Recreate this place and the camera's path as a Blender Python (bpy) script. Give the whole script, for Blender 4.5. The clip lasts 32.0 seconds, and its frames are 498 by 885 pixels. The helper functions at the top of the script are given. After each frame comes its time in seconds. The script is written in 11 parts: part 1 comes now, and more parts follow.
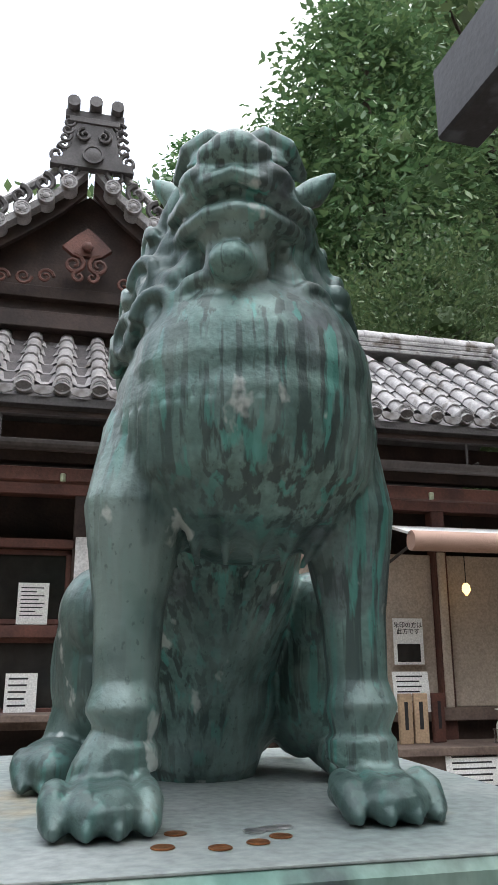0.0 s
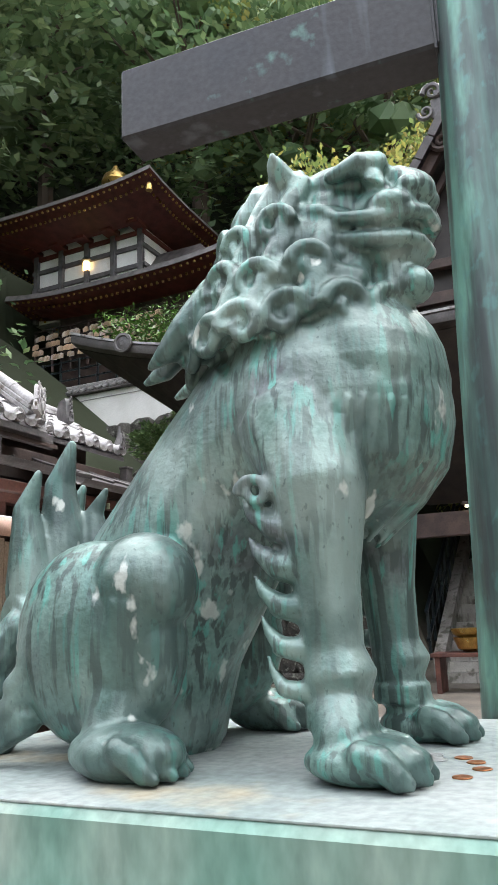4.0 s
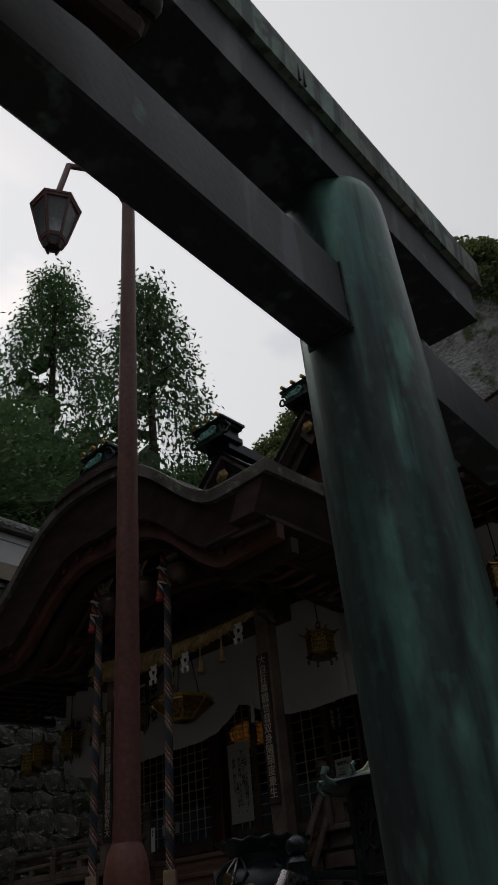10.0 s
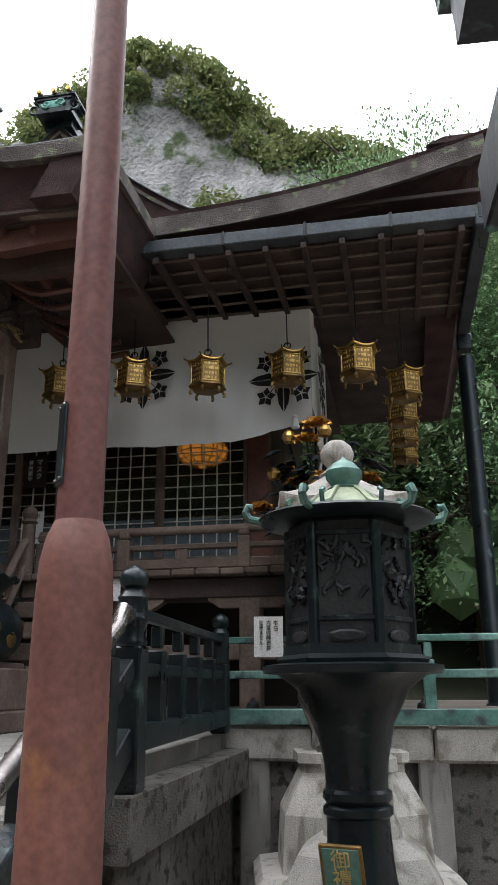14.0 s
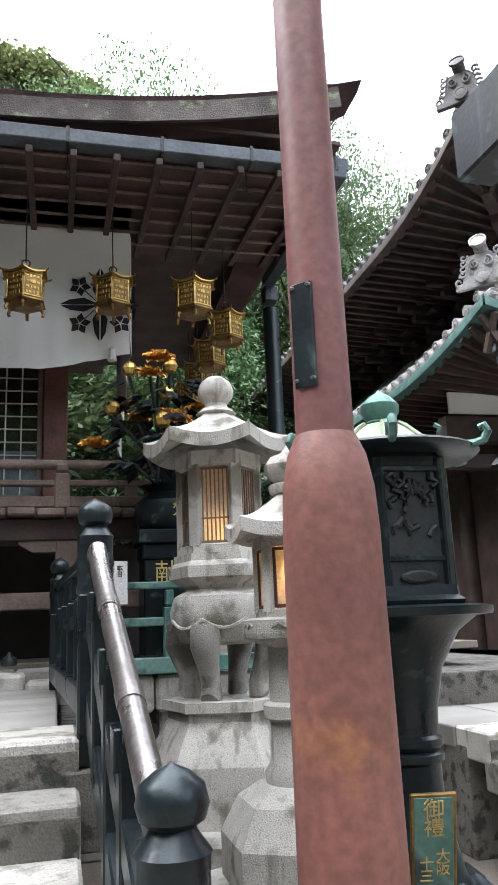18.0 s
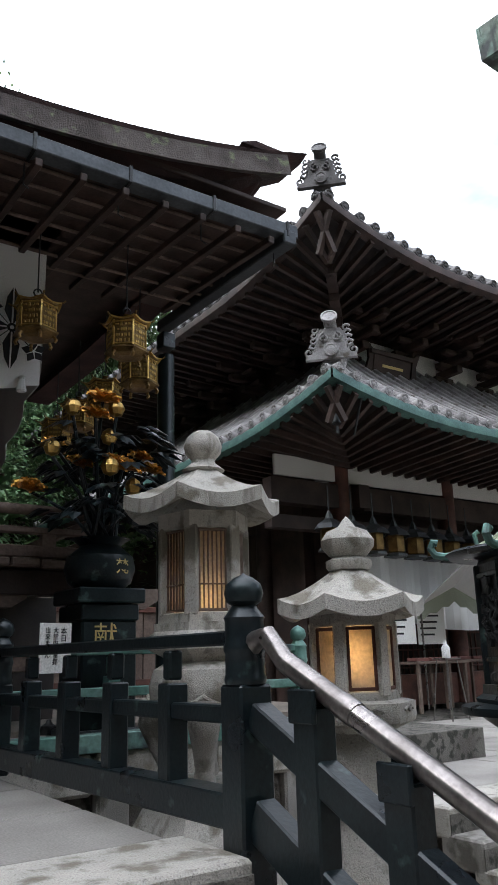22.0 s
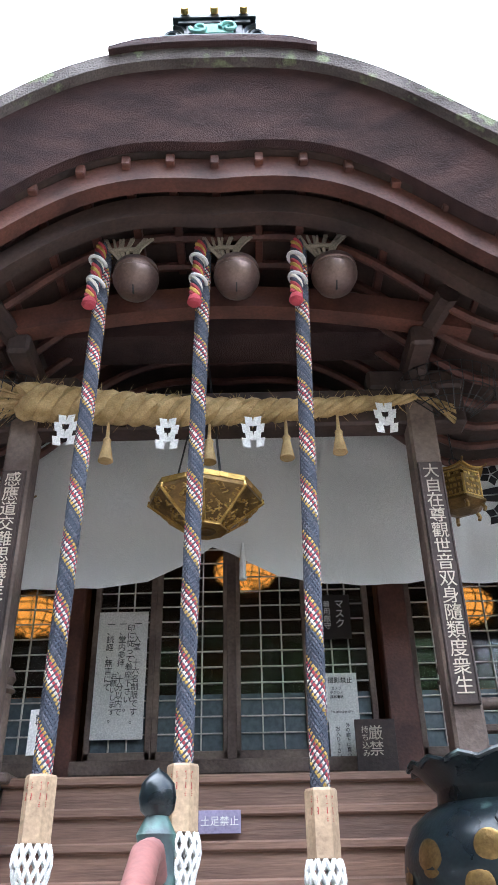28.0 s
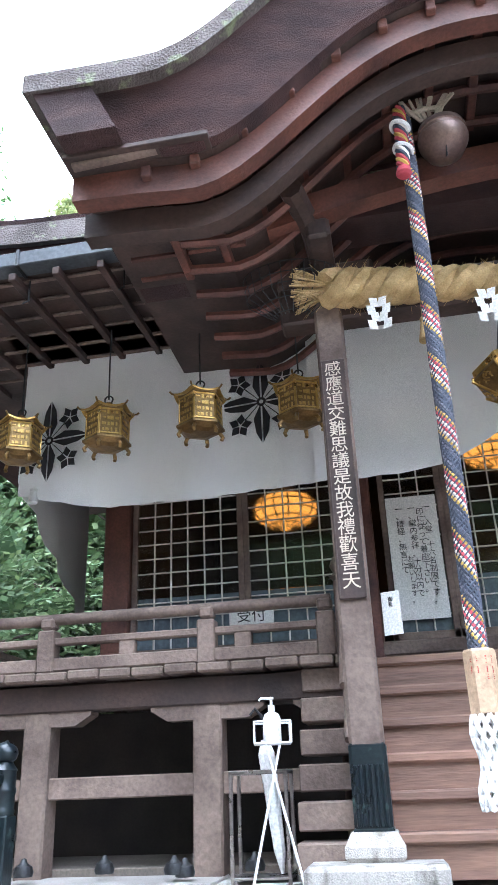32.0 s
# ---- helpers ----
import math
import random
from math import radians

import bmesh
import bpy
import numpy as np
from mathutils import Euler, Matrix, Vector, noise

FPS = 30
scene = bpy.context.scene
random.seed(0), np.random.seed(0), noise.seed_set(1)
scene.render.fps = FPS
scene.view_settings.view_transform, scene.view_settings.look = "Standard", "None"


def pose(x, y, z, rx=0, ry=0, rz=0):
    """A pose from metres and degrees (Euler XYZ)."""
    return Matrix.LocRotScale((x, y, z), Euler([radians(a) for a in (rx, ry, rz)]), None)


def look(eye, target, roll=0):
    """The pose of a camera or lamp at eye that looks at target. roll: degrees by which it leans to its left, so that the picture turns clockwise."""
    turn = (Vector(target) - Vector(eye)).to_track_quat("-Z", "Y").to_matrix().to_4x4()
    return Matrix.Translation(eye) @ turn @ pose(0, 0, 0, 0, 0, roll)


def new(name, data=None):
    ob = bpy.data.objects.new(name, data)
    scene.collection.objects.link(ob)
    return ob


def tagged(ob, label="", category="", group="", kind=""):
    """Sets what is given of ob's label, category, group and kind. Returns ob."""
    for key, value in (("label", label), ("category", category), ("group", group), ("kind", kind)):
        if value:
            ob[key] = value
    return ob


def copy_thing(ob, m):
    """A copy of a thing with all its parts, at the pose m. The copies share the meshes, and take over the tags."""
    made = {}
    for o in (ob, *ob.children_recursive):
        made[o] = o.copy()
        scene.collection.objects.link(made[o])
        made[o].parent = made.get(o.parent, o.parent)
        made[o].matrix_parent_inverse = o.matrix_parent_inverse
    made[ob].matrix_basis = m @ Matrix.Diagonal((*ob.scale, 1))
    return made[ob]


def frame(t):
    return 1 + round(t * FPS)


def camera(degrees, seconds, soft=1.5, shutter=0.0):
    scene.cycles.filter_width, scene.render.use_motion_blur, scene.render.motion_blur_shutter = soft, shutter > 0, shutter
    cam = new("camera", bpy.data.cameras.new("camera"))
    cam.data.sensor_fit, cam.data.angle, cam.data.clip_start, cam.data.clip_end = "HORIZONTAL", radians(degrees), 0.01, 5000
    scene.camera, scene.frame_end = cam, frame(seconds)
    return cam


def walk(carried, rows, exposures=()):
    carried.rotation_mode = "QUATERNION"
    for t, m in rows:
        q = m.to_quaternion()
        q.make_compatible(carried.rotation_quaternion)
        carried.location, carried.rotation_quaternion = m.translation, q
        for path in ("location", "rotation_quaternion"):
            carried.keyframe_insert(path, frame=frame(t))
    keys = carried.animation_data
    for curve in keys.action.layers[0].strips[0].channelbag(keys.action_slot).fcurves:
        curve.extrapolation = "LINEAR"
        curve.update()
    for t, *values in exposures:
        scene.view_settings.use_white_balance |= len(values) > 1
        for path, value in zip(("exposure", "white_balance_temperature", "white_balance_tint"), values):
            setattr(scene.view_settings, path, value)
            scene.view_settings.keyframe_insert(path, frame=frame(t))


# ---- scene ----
cam = camera(35.7, 32.0)
PATH = [
    (0, (0.025, -0.004, 1.236), (0.478, 1.869, 1.772), -0.1),
    (0.5, (-0.115, 0.075, 1.231), (0.596, 1.857, 1.795), 0.1),
    (1, (-0.265, 0.133, 1.243), (0.7, 1.785, 1.824), 0.4),
    (1.5, (-0.48, 0.21, 1.233), (0.725, 1.7, 1.804), 0.7),
    (2, (-0.695, 0.316, 1.225), (0.695, 1.645, 1.776), 0.9),
    (2.5, (-0.836, 0.449, 1.209), (0.696, 1.625, 1.729), 1.2),
    (4.5, (-1.02, 0.778, 1.263), (0.777, 1.505, 1.754), -2.6),
    (5, (-1.032, 0.698, 1.276), (0.769, 1.332, 1.873), -1.6),
    (5.5, (-1.065, 0.522, 1.305), (0.702, 1.069, 2.068), 0.2),
    (6, (-1.069, 0.367, 1.308), (0.637, 0.798, 2.258), 1.6),
    (6.5, (-0.98, 0.246, 1.314), (0.651, 0.503, 2.443), 2.0),
    (7, (-0.77, 0.093, 1.319), (0.757, 0.16, 2.609), 0.6),
    (7.5, (-0.661, 0.057, 1.308), (0.811, -0.141, 2.648), -2.4),
    (8, (-0.499, -0.107, 1.321), (0.914, -0.513, 2.676), -4.3),
    (8.5, (-0.272, -0.268, 1.322), (1.086, -0.874, 2.66), -5.9),
    (9, (-0.011, -0.403, 1.347), (1.282, -1.219, 2.636), -6.2),
    (9.5, (0.286, -0.51, 1.348), (1.489, -1.573, 2.541), -7.0),
    (10, (0.563, -0.651, 1.316), (1.643, -1.936, 2.403), -5.7),
    (10.5, (0.855, -0.755, 1.308), (1.816, -2.211, 2.286), -3.6),
    (11, (1.089, -0.776, 1.304), (1.968, -2.341, 2.187), -1.6),
    (11.5, (1.333, -0.842, 1.293), (2.165, -2.474, 2.097), -0.0),
    (12, (1.568, -0.962, 1.314), (2.345, -2.65, 2.054), 0.4),
    (12.5, (1.786, -0.962, 1.298), (2.496, -2.694, 2.002), 0.7),
    (13, (2.011, -0.972, 1.279), (2.625, -2.758, 1.938), 0.8),
    (13.5, (2.222, -1.013, 1.309), (2.704, -2.852, 1.932), -0.1),
    (14, (2.405, -1.045, 1.305), (2.761, -2.92, 1.903), -0.3),
    (14.5, (2.592, -1.04, 1.315), (2.826, -2.94, 1.893), -0.6),
    (15, (2.745, -1.082, 1.303), (2.85, -2.997, 1.868), -1.5),
    (15.5, (2.894, -1.152, 1.327), (2.892, -3.075, 1.876), -1.4),
    (17.5, (3.515, -1.325, 1.328), (3.128, -3.23, 1.795), -1.7),
    (18, (3.643, -1.417, 1.341), (3.164, -3.305, 1.794), -2.4),
    (18.5, (3.776, -1.465, 1.346), (3.224, -3.341, 1.764), -3.1),
    (19, (3.968, -1.493, 1.361), (3.355, -3.352, 1.773), -3.4),
    (19.5, (4.131, -1.559, 1.369), (3.473, -3.401, 1.787), -3.9),
    (20, (4.273, -1.663, 1.395), (3.578, -3.484, 1.842), -4.0),
    (20.5, (4.429, -1.775, 1.411), (3.691, -3.57, 1.897), -3.4),
    (21, (4.622, -1.899, 1.485), (3.806, -3.651, 1.999), -2.8),
    (21.5, (4.789, -2.032, 1.512), (3.831, -3.705, 2.043), -2.2),
    (22, (4.894, -2.143, 1.537), (3.806, -3.733, 2.074), -1.6),
    (22.5, (5.03, -2.164, 1.54), (3.801, -3.648, 2.077), -1.6),
    (23, (5.256, -2.2, 1.557), (4.087, -3.724, 2.114), -3.0),
    (23.5, (5.398, -2.281, 1.602), (4.348, -3.871, 2.209), -0.1),
    (24, (5.528, -2.383, 1.641), (4.721, -4.083, 2.319), -4.7),
    (24.5, (5.72, -2.483, 1.617), (5.064, -4.211, 2.38), -4.2),
    (25, (5.864, -2.538, 1.57), (5.338, -4.272, 2.417), -3.8),
    (25.5, (6.025, -2.509, 1.57), (5.624, -4.248, 2.474), -3.2),
    (26, (6.165, -2.477, 1.573), (5.873, -4.206, 2.536), -2.8),
    (26.5, (6.275, -2.457, 1.563), (6.086, -4.17, 2.578), -2.6),
    (28.5, (6.753, -2.541, 1.501), (6.783, -4.247, 2.543), -0.5),
    (29, (6.924, -2.502, 1.514), (6.959, -4.216, 2.544), 0.2),
    (29.5, (7.047, -2.485, 1.534), (7.093, -4.207, 2.55), 0.0),
    (30, (7.169, -2.505, 1.547), (7.262, -4.237, 2.543), -0.1),
    (30.5, (7.321, -2.547, 1.556), (7.439, -4.294, 2.523), -0.4),
    (31, (7.484, -2.568, 1.54), (7.637, -4.336, 2.462), -0.8),
    (31.5, (7.641, -2.545, 1.531), (7.873, -4.338, 2.388), -1.0),
    (32, (7.791, -2.554, 1.527), (8.11, -4.354, 2.339), -2.2),
]
EXPOSE = [(0, 0.5, 6300, 10), (1, 1.35, 6300, 10), (2.5, 1.45, 6300, 10), (4.5, 1.35, 6400, 10), (6, 1.05, 6400, 10), (7, -0.8, 6400, 10), (8, -2, 6400, 10), (9, -2.1, 6450, 10), (10, -2.2, 6450, 10), (11, -1.95, 6450, 10), (12, -1.4, 6400, 10), (13, -0.2, 6350, 10), (14, 0.7, 6250, 10), (15, 1.45, 6200, 10), (18, 1.45, 6050, 10), (20, 1.15, 6000, 10), (21.5, 0.75, 6000, 10), (22.2, 0.1, 5950, 10), (23, -0.95, 5800, 10), (24.5, -0.1, 5800, 10), (26, 0.95, 5850, 10), (28.5, 2.7, 5600, 10), (30, 2.9, 5500, 10), (32, 2.95, 5450, 10)]
walk(cam, [(t, look(eye, target, roll)) for t, eye, target, roll in PATH], EXPOSE)

# ---- light ----
world = bpy.data.worlds.new("sky")
scene.world = world
world.use_nodes = True
wn, wl = world.node_tree.nodes, world.node_tree.links
sky = wn.new("ShaderNodeTexSky")
sky.sky_type, sky.sun_disc, sky.sun_elevation, sky.sun_rotation = "NISHITA", False, radians(42), radians(104)
sky.air_density, sky.dust_density, sky.altitude = 1.0, 3.0, 300
# broken overcast: bright cloud sheets over a pale blue sky
tc, mp = wn.new("ShaderNodeTexCoord"), wn.new("ShaderNodeMapping")
mp.inputs["Scale"].default_value = (1.0, 1.0, 2.2)
cloud, ramp, mix = wn.new("ShaderNodeTexNoise"), wn.new("ShaderNodeValToRGB"), wn.new("ShaderNodeMix")
cloud.inputs["Scale"].default_value, cloud.inputs["Detail"].default_value = 2.6, 7.0
ramp.color_ramp.elements[0].position, ramp.color_ramp.elements[1].position = 0.36, 0.54
ramp.color_ramp.elements[0].color = (0.3, 0.3, 0.3, 1)
mix.data_type = "RGBA"
wl.new(tc.outputs["Generated"], mp.inputs["Vector"])
wl.new(mp.outputs["Vector"], cloud.inputs["Vector"])
# clouds are thicker and brighter towards the sun
toward, lobe, glow, base, thick = [wn.new("ShaderNodeVectorMath")] + [wn.new("ShaderNodeMath") for _ in range(4)]
toward.operation = "DOT_PRODUCT"
toward.inputs[1].default_value = (0.72, -0.17, 0.67)
lobe.operation, lobe.inputs[1].default_value = "MAXIMUM", 0.0
glow.operation, glow.inputs[1].default_value = "POWER", 1.25
base.operation, base.inputs[1].default_value, base.inputs[2].default_value = "MULTIPLY_ADD", 1.3, 0.8
thick.operation, thick.inputs[1].default_value = "MULTIPLY_ADD", 0.13
bright = wn.new("ShaderNodeVectorMath")
bright.operation = "SCALE"
bright.inputs[0].default_value = (21.0, 21.0, 21.4)
wl.new(tc.outputs["Generated"], toward.inputs[0])
wl.new(toward.outputs["Value"], lobe.inputs[0])
wl.new(lobe.outputs[0], glow.inputs[0])
wl.new(glow.outputs[0], base.inputs[0])
wl.new(base.outputs[0], bright.inputs["Scale"])
wl.new(bright.outputs[0], mix.inputs["B"])
wl.new(toward.outputs["Value"], thick.inputs[0])
wl.new(cloud.outputs["Fac"], thick.inputs[2])
wl.new(thick.outputs[0], ramp.inputs["Fac"])
wl.new(ramp.outputs["Color"], mix.inputs["Factor"])
clear = wn.new("ShaderNodeVectorMath")
clear.operation = "SCALE"
clear.inputs["Scale"].default_value = 3.8
wl.new(sky.outputs["Color"], clear.inputs[0])
wl.new(clear.outputs[0], mix.inputs["A"])
wl.new(mix.outputs["Result"], wn["Background"].inputs["Color"])
wn["Background"].inputs["Strength"].default_value = 0.085
sun = new("sun", bpy.data.lights.new("sun", "SUN"))
sun.data.energy, sun.data.angle, sun.data.color = 0.8, radians(16), (1.0, 0.96, 0.9)
sun.matrix_world = look((0, 0, 30), (-22, 5, 10))

# ---- materials ----
def mat(name, a, b=None, rough=0.6, metal=0.0, scale=4.0, fine=60.0, bump=0.15, stretch=(1, 1, 1), lo=0.35, hi=0.65, spot=None, spot_at=0.62, spot_scale=9.0, vary=0.12, depth=0.01, island=False, coat=0.0, spot_rough=None):
    """A surface of two colours mixed at two scales, with fine relief, patches and a little change from piece to piece."""
    m = bpy.data.materials.new(name)
    m.use_nodes = True
    n, l = m.node_tree.nodes, m.node_tree.links
    bs = n["Principled BSDF"]
    b = b or tuple(c * 0.75 for c in a)
    co, ma = n.new("ShaderNodeTexCoord"), n.new("ShaderNodeMapping")
    ma.inputs["Scale"].default_value = stretch
    l.new(co.outputs["Object"], ma.inputs["Vector"])
    def nz(s, d=5.0):
        t = n.new("ShaderNodeTexNoise")
        t.inputs["Scale"].default_value, t.inputs["Detail"].default_value = s, d
        l.new(ma.outputs["Vector"], t.inputs["Vector"])
        return t
    def rampf(src, p0, p1):
        r = n.new("ShaderNodeMapRange")
        r.inputs["From Min"].default_value, r.inputs["From Max"].default_value = p0, p1
        l.new(src, r.inputs["Value"])
        return r.outputs["Result"]
    def mixc(f, x, y, mode="MIX"):
        k = n.new("ShaderNodeMix")
        k.data_type, k.blend_type = "RGBA", mode
        for sock, v in (("Factor", f), ("A", x), ("B", y)):
            if isinstance(v, (tuple, float, int)):
                k.inputs[sock].default_value = (*v, 1) if isinstance(v, tuple) else v
            else:
                l.new(v, k.inputs[sock])
        return k.outputs["Result"]
    big, small = nz(scale), nz(fine, 3.0)
    col = mixc(rampf(big.outputs["Fac"], lo, hi), a, b)
    if spot:
        sp = nz(spot_scale, 7.0)
        f = rampf(sp.outputs["Fac"], spot_at - 0.05, spot_at + 0.05)
        col = mixc(f, col, spot)
    col = mixc(0.55, col, mixc(rampf(small.outputs["Fac"], 0.3, 0.7), (0.62, 0.62, 0.62), (1.3, 1.3, 1.3)), "MULTIPLY")
    if vary:
        src = n.new("ShaderNodeNewGeometry").outputs["Random Per Island"] if island else n.new("ShaderNodeObjectInfo").outputs["Random"]
        v = n.new("ShaderNodeMapRange")
        v.inputs["To Min"].default_value, v.inputs["To Max"].default_value = 1 - vary, 1 + vary
        l.new(src, v.inputs["Value"])
        h = n.new("ShaderNodeHueSaturation")
        l.new(v.outputs["Result"], h.inputs["Value"])
        l.new(col, h.inputs["Color"])
        col = h.outputs["Color"]
    l.new(col, bs.inputs["Base Color"])
    rr = rampf(big.outputs["Fac"], 0.2, 0.8)
    rm = n.new("ShaderNodeMapRange")
    rm.inputs["To Min"].default_value, rm.inputs["To Max"].default_value = max(rough - 0.1, 0.03), min(rough + 0.1, 1)
    l.new(rr, rm.inputs["Value"])
    l.new(rm.outputs["Result"], bs.inputs["Roughness"])
    bs.inputs["Metallic"].default_value = metal
    bs.inputs["Coat Weight"].default_value = coat
    if bump:
        ad = n.new("ShaderNodeMath")
        ad.operation = "ADD"
        l.new(big.outputs["Fac"], ad.inputs[0])
        l.new(small.outputs["Fac"], ad.inputs[1])
        bp = n.new("ShaderNodeBump")
        bp.inputs["Strength"].default_value, bp.inputs["Distance"].default_value = bump, depth
        l.new(ad.outputs["Value"], bp.inputs["Height"])
        l.new(bp.outputs["Normal"], bs.inputs["Normal"])
    return m


def glow(name, colour, strength):
    m = bpy.data.materials.new(name)
    m.use_nodes = True
    b = m.node_tree.nodes["Principled BSDF"]
    b.inputs["Base Color"].default_value = (*colour, 1)
    b.inputs["Emission Color"].default_value = (*colour, 1)
    b.inputs["Emission Strength"].default_value = strength
    return m


def streaks(m, colour, scale=(45, 45, 3.0), at=0.6, soft=0.06, amount=0.8, bump=0.0):
    """Runs of another colour down a surface, as rain leaves them."""
    n, l = m.node_tree.nodes, m.node_tree.links
    bs = n["Principled BSDF"]
    co, ma, nz, r, k = n.new("ShaderNodeTexCoord"), n.new("ShaderNodeMapping"), n.new("ShaderNodeTexNoise"), n.new("ShaderNodeMapRange"), n.new("ShaderNodeMix")
    ma.inputs["Scale"].default_value = scale
    nz.inputs["Scale"].default_value, nz.inputs["Detail"].default_value = 1.0, 4.0
    r.inputs["From Min"].default_value, r.inputs["From Max"].default_value, r.inputs["To Max"].default_value = at - soft, at + soft, amount
    k.data_type = "RGBA"
    k.inputs["B"].default_value = (*colour, 1)
    l.new(co.outputs["Object"], ma.inputs["Vector"])
    l.new(ma.outputs["Vector"], nz.inputs["Vector"])
    l.new(nz.outputs["Fac"], r.inputs["Value"])
    l.new(r.outputs["Result"], k.inputs["Factor"])
    l.new(bs.inputs["Base Color"].links[0].from_socket, k.inputs["A"])
    l.new(k.outputs["Result"], bs.inputs["Base Color"])
    return m


WOOD_DARK = mat("dark_wood", (0.062, 0.036, 0.028), (0.030, 0.019, 0.016), 0.65, scale=3, fine=40, stretch=(1, 1, 1), bump=0.3)
WOOD_RED = mat("red_brown_wood", (0.14, 0.052, 0.035), (0.065, 0.026, 0.020), 0.6, scale=4, fine=50, bump=0.25)
WOOD_GREY = mat("weathered_wood", (0.21, 0.155, 0.125), (0.10, 0.07, 0.057), 0.75, scale=3, fine=45, bump=0.35)
WOOD_PALE = mat("pale_wood", (0.50, 0.36, 0.23), (0.36, 0.25, 0.16), 0.6, scale=5, fine=60, bump=0.2)
STAIR_WOOD = mat("stair_wood", (0.26, 0.15, 0.105), (0.14, 0.08, 0.058), 0.55, scale=2.5, fine=30, stretch=(0.25, 3, 3), bump=0.3)
BARK = mat("cypress_bark_roof", (0.075, 0.034, 0.031), (0.036, 0.018, 0.018), 0.9, scale=3, fine=110, bump=0.9, depth=0.02, stretch=(1, 1, 2.5))
BARK_TOP = mat("weathered_bark_thatch", (0.15, 0.125, 0.115), (0.075, 0.06, 0.055), 0.95, scale=4, fine=80, bump=0.9, depth=0.02, spot=(0.2, 0.22, 0.13))
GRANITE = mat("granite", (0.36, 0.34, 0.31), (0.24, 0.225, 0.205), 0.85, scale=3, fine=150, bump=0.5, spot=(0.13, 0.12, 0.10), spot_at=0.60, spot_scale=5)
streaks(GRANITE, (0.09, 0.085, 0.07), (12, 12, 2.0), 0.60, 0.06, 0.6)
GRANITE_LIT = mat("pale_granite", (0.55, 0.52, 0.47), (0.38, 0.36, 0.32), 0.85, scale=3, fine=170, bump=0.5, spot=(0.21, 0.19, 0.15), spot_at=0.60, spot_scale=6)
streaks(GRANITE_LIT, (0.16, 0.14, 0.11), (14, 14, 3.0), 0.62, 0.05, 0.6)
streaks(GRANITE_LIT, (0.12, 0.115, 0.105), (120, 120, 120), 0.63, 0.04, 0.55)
SLAB = mat("paving_stone", (0.33, 0.31, 0.285), (0.235, 0.22, 0.20), 0.85, scale=2, fine=120, bump=0.25)
ROCK = mat("wall_stone", (0.115, 0.105, 0.09), (0.045, 0.042, 0.038), 0.9, scale=2.2, fine=22, bump=0.9, depth=0.05, spot=(0.26, 0.27, 0.22), spot_at=0.62, spot_scale=7, vary=0.35)
BRONZE = mat("verdigris_bronze", (0.085, 0.20, 0.165), (0.20, 0.34, 0.30), 0.5, 0.25, scale=3.2, fine=38, bump=0.25, spot=(0.055, 0.075, 0.08), spot_at=0.57, spot_scale=4.5, lo=0.4, hi=0.62, vary=0.05)
LION = mat("lion_bronze", (0.105, 0.195, 0.172), (0.19, 0.285, 0.26), 0.38, 0.25, scale=5, fine=90, bump=0.16, spot=(0.10, 0.12, 0.13), spot_at=0.60, spot_scale=5, lo=0.35, hi=0.65, vary=0.0)
streaks(LION, (0.05, 0.072, 0.068), (60, 60, 3.0), 0.53, 0.035, 0.9)
streaks(LION, (0.10, 0.34, 0.29), (42, 42, 4.0), 0.60, 0.03, 0.7)
streaks(LION, (0.055, 0.092, 0.086), (4.5, 4.5, 2.6), 0.50, 0.08, 0.8)
streaks(LION, (0.31, 0.40, 0.375), (6, 6, 5), 0.57, 0.07, 0.5)
streaks(LION, (0.045, 0.065, 0.06), (110, 110, 70), 0.66, 0.03, 0.45)
streaks(LION, (0.55, 0.58, 0.55), (14, 14, 9), 0.68, 0.02, 0.7)
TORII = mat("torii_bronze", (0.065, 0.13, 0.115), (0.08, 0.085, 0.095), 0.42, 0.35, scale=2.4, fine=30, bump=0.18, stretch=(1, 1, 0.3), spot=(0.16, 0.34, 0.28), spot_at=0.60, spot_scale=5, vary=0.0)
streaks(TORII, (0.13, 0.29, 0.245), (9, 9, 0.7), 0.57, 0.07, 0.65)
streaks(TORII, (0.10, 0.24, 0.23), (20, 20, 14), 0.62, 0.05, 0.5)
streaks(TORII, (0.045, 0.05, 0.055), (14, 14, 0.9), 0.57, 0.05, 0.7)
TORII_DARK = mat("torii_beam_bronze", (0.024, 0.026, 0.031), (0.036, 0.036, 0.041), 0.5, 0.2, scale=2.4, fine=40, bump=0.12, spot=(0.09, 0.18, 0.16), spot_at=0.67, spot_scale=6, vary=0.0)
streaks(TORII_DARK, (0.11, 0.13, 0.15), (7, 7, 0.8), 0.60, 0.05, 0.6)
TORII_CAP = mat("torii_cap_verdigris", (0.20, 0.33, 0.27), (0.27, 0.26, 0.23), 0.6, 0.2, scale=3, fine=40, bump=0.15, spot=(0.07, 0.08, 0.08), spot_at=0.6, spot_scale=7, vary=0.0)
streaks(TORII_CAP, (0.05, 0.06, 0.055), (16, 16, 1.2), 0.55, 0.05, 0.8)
IRON = mat("green_black_bronze", (0.009, 0.014, 0.018), (0.014, 0.024, 0.027), 0.32, 0.25, scale=5, fine=60, bump=0.12, spot=(0.09, 0.14, 0.13), spot_at=0.68, spot_scale=8)
# Darker granite: shade on risers and masonry is put into the colour.
SHADED_STONE = mat("rough_stone_with_shade", (0.20, 0.185, 0.165), (0.12, 0.11, 0.095), 0.9, scale=3, fine=110, bump=0.8, spot=(0.05, 0.05, 0.04), spot_at=0.57, spot_scale=14)
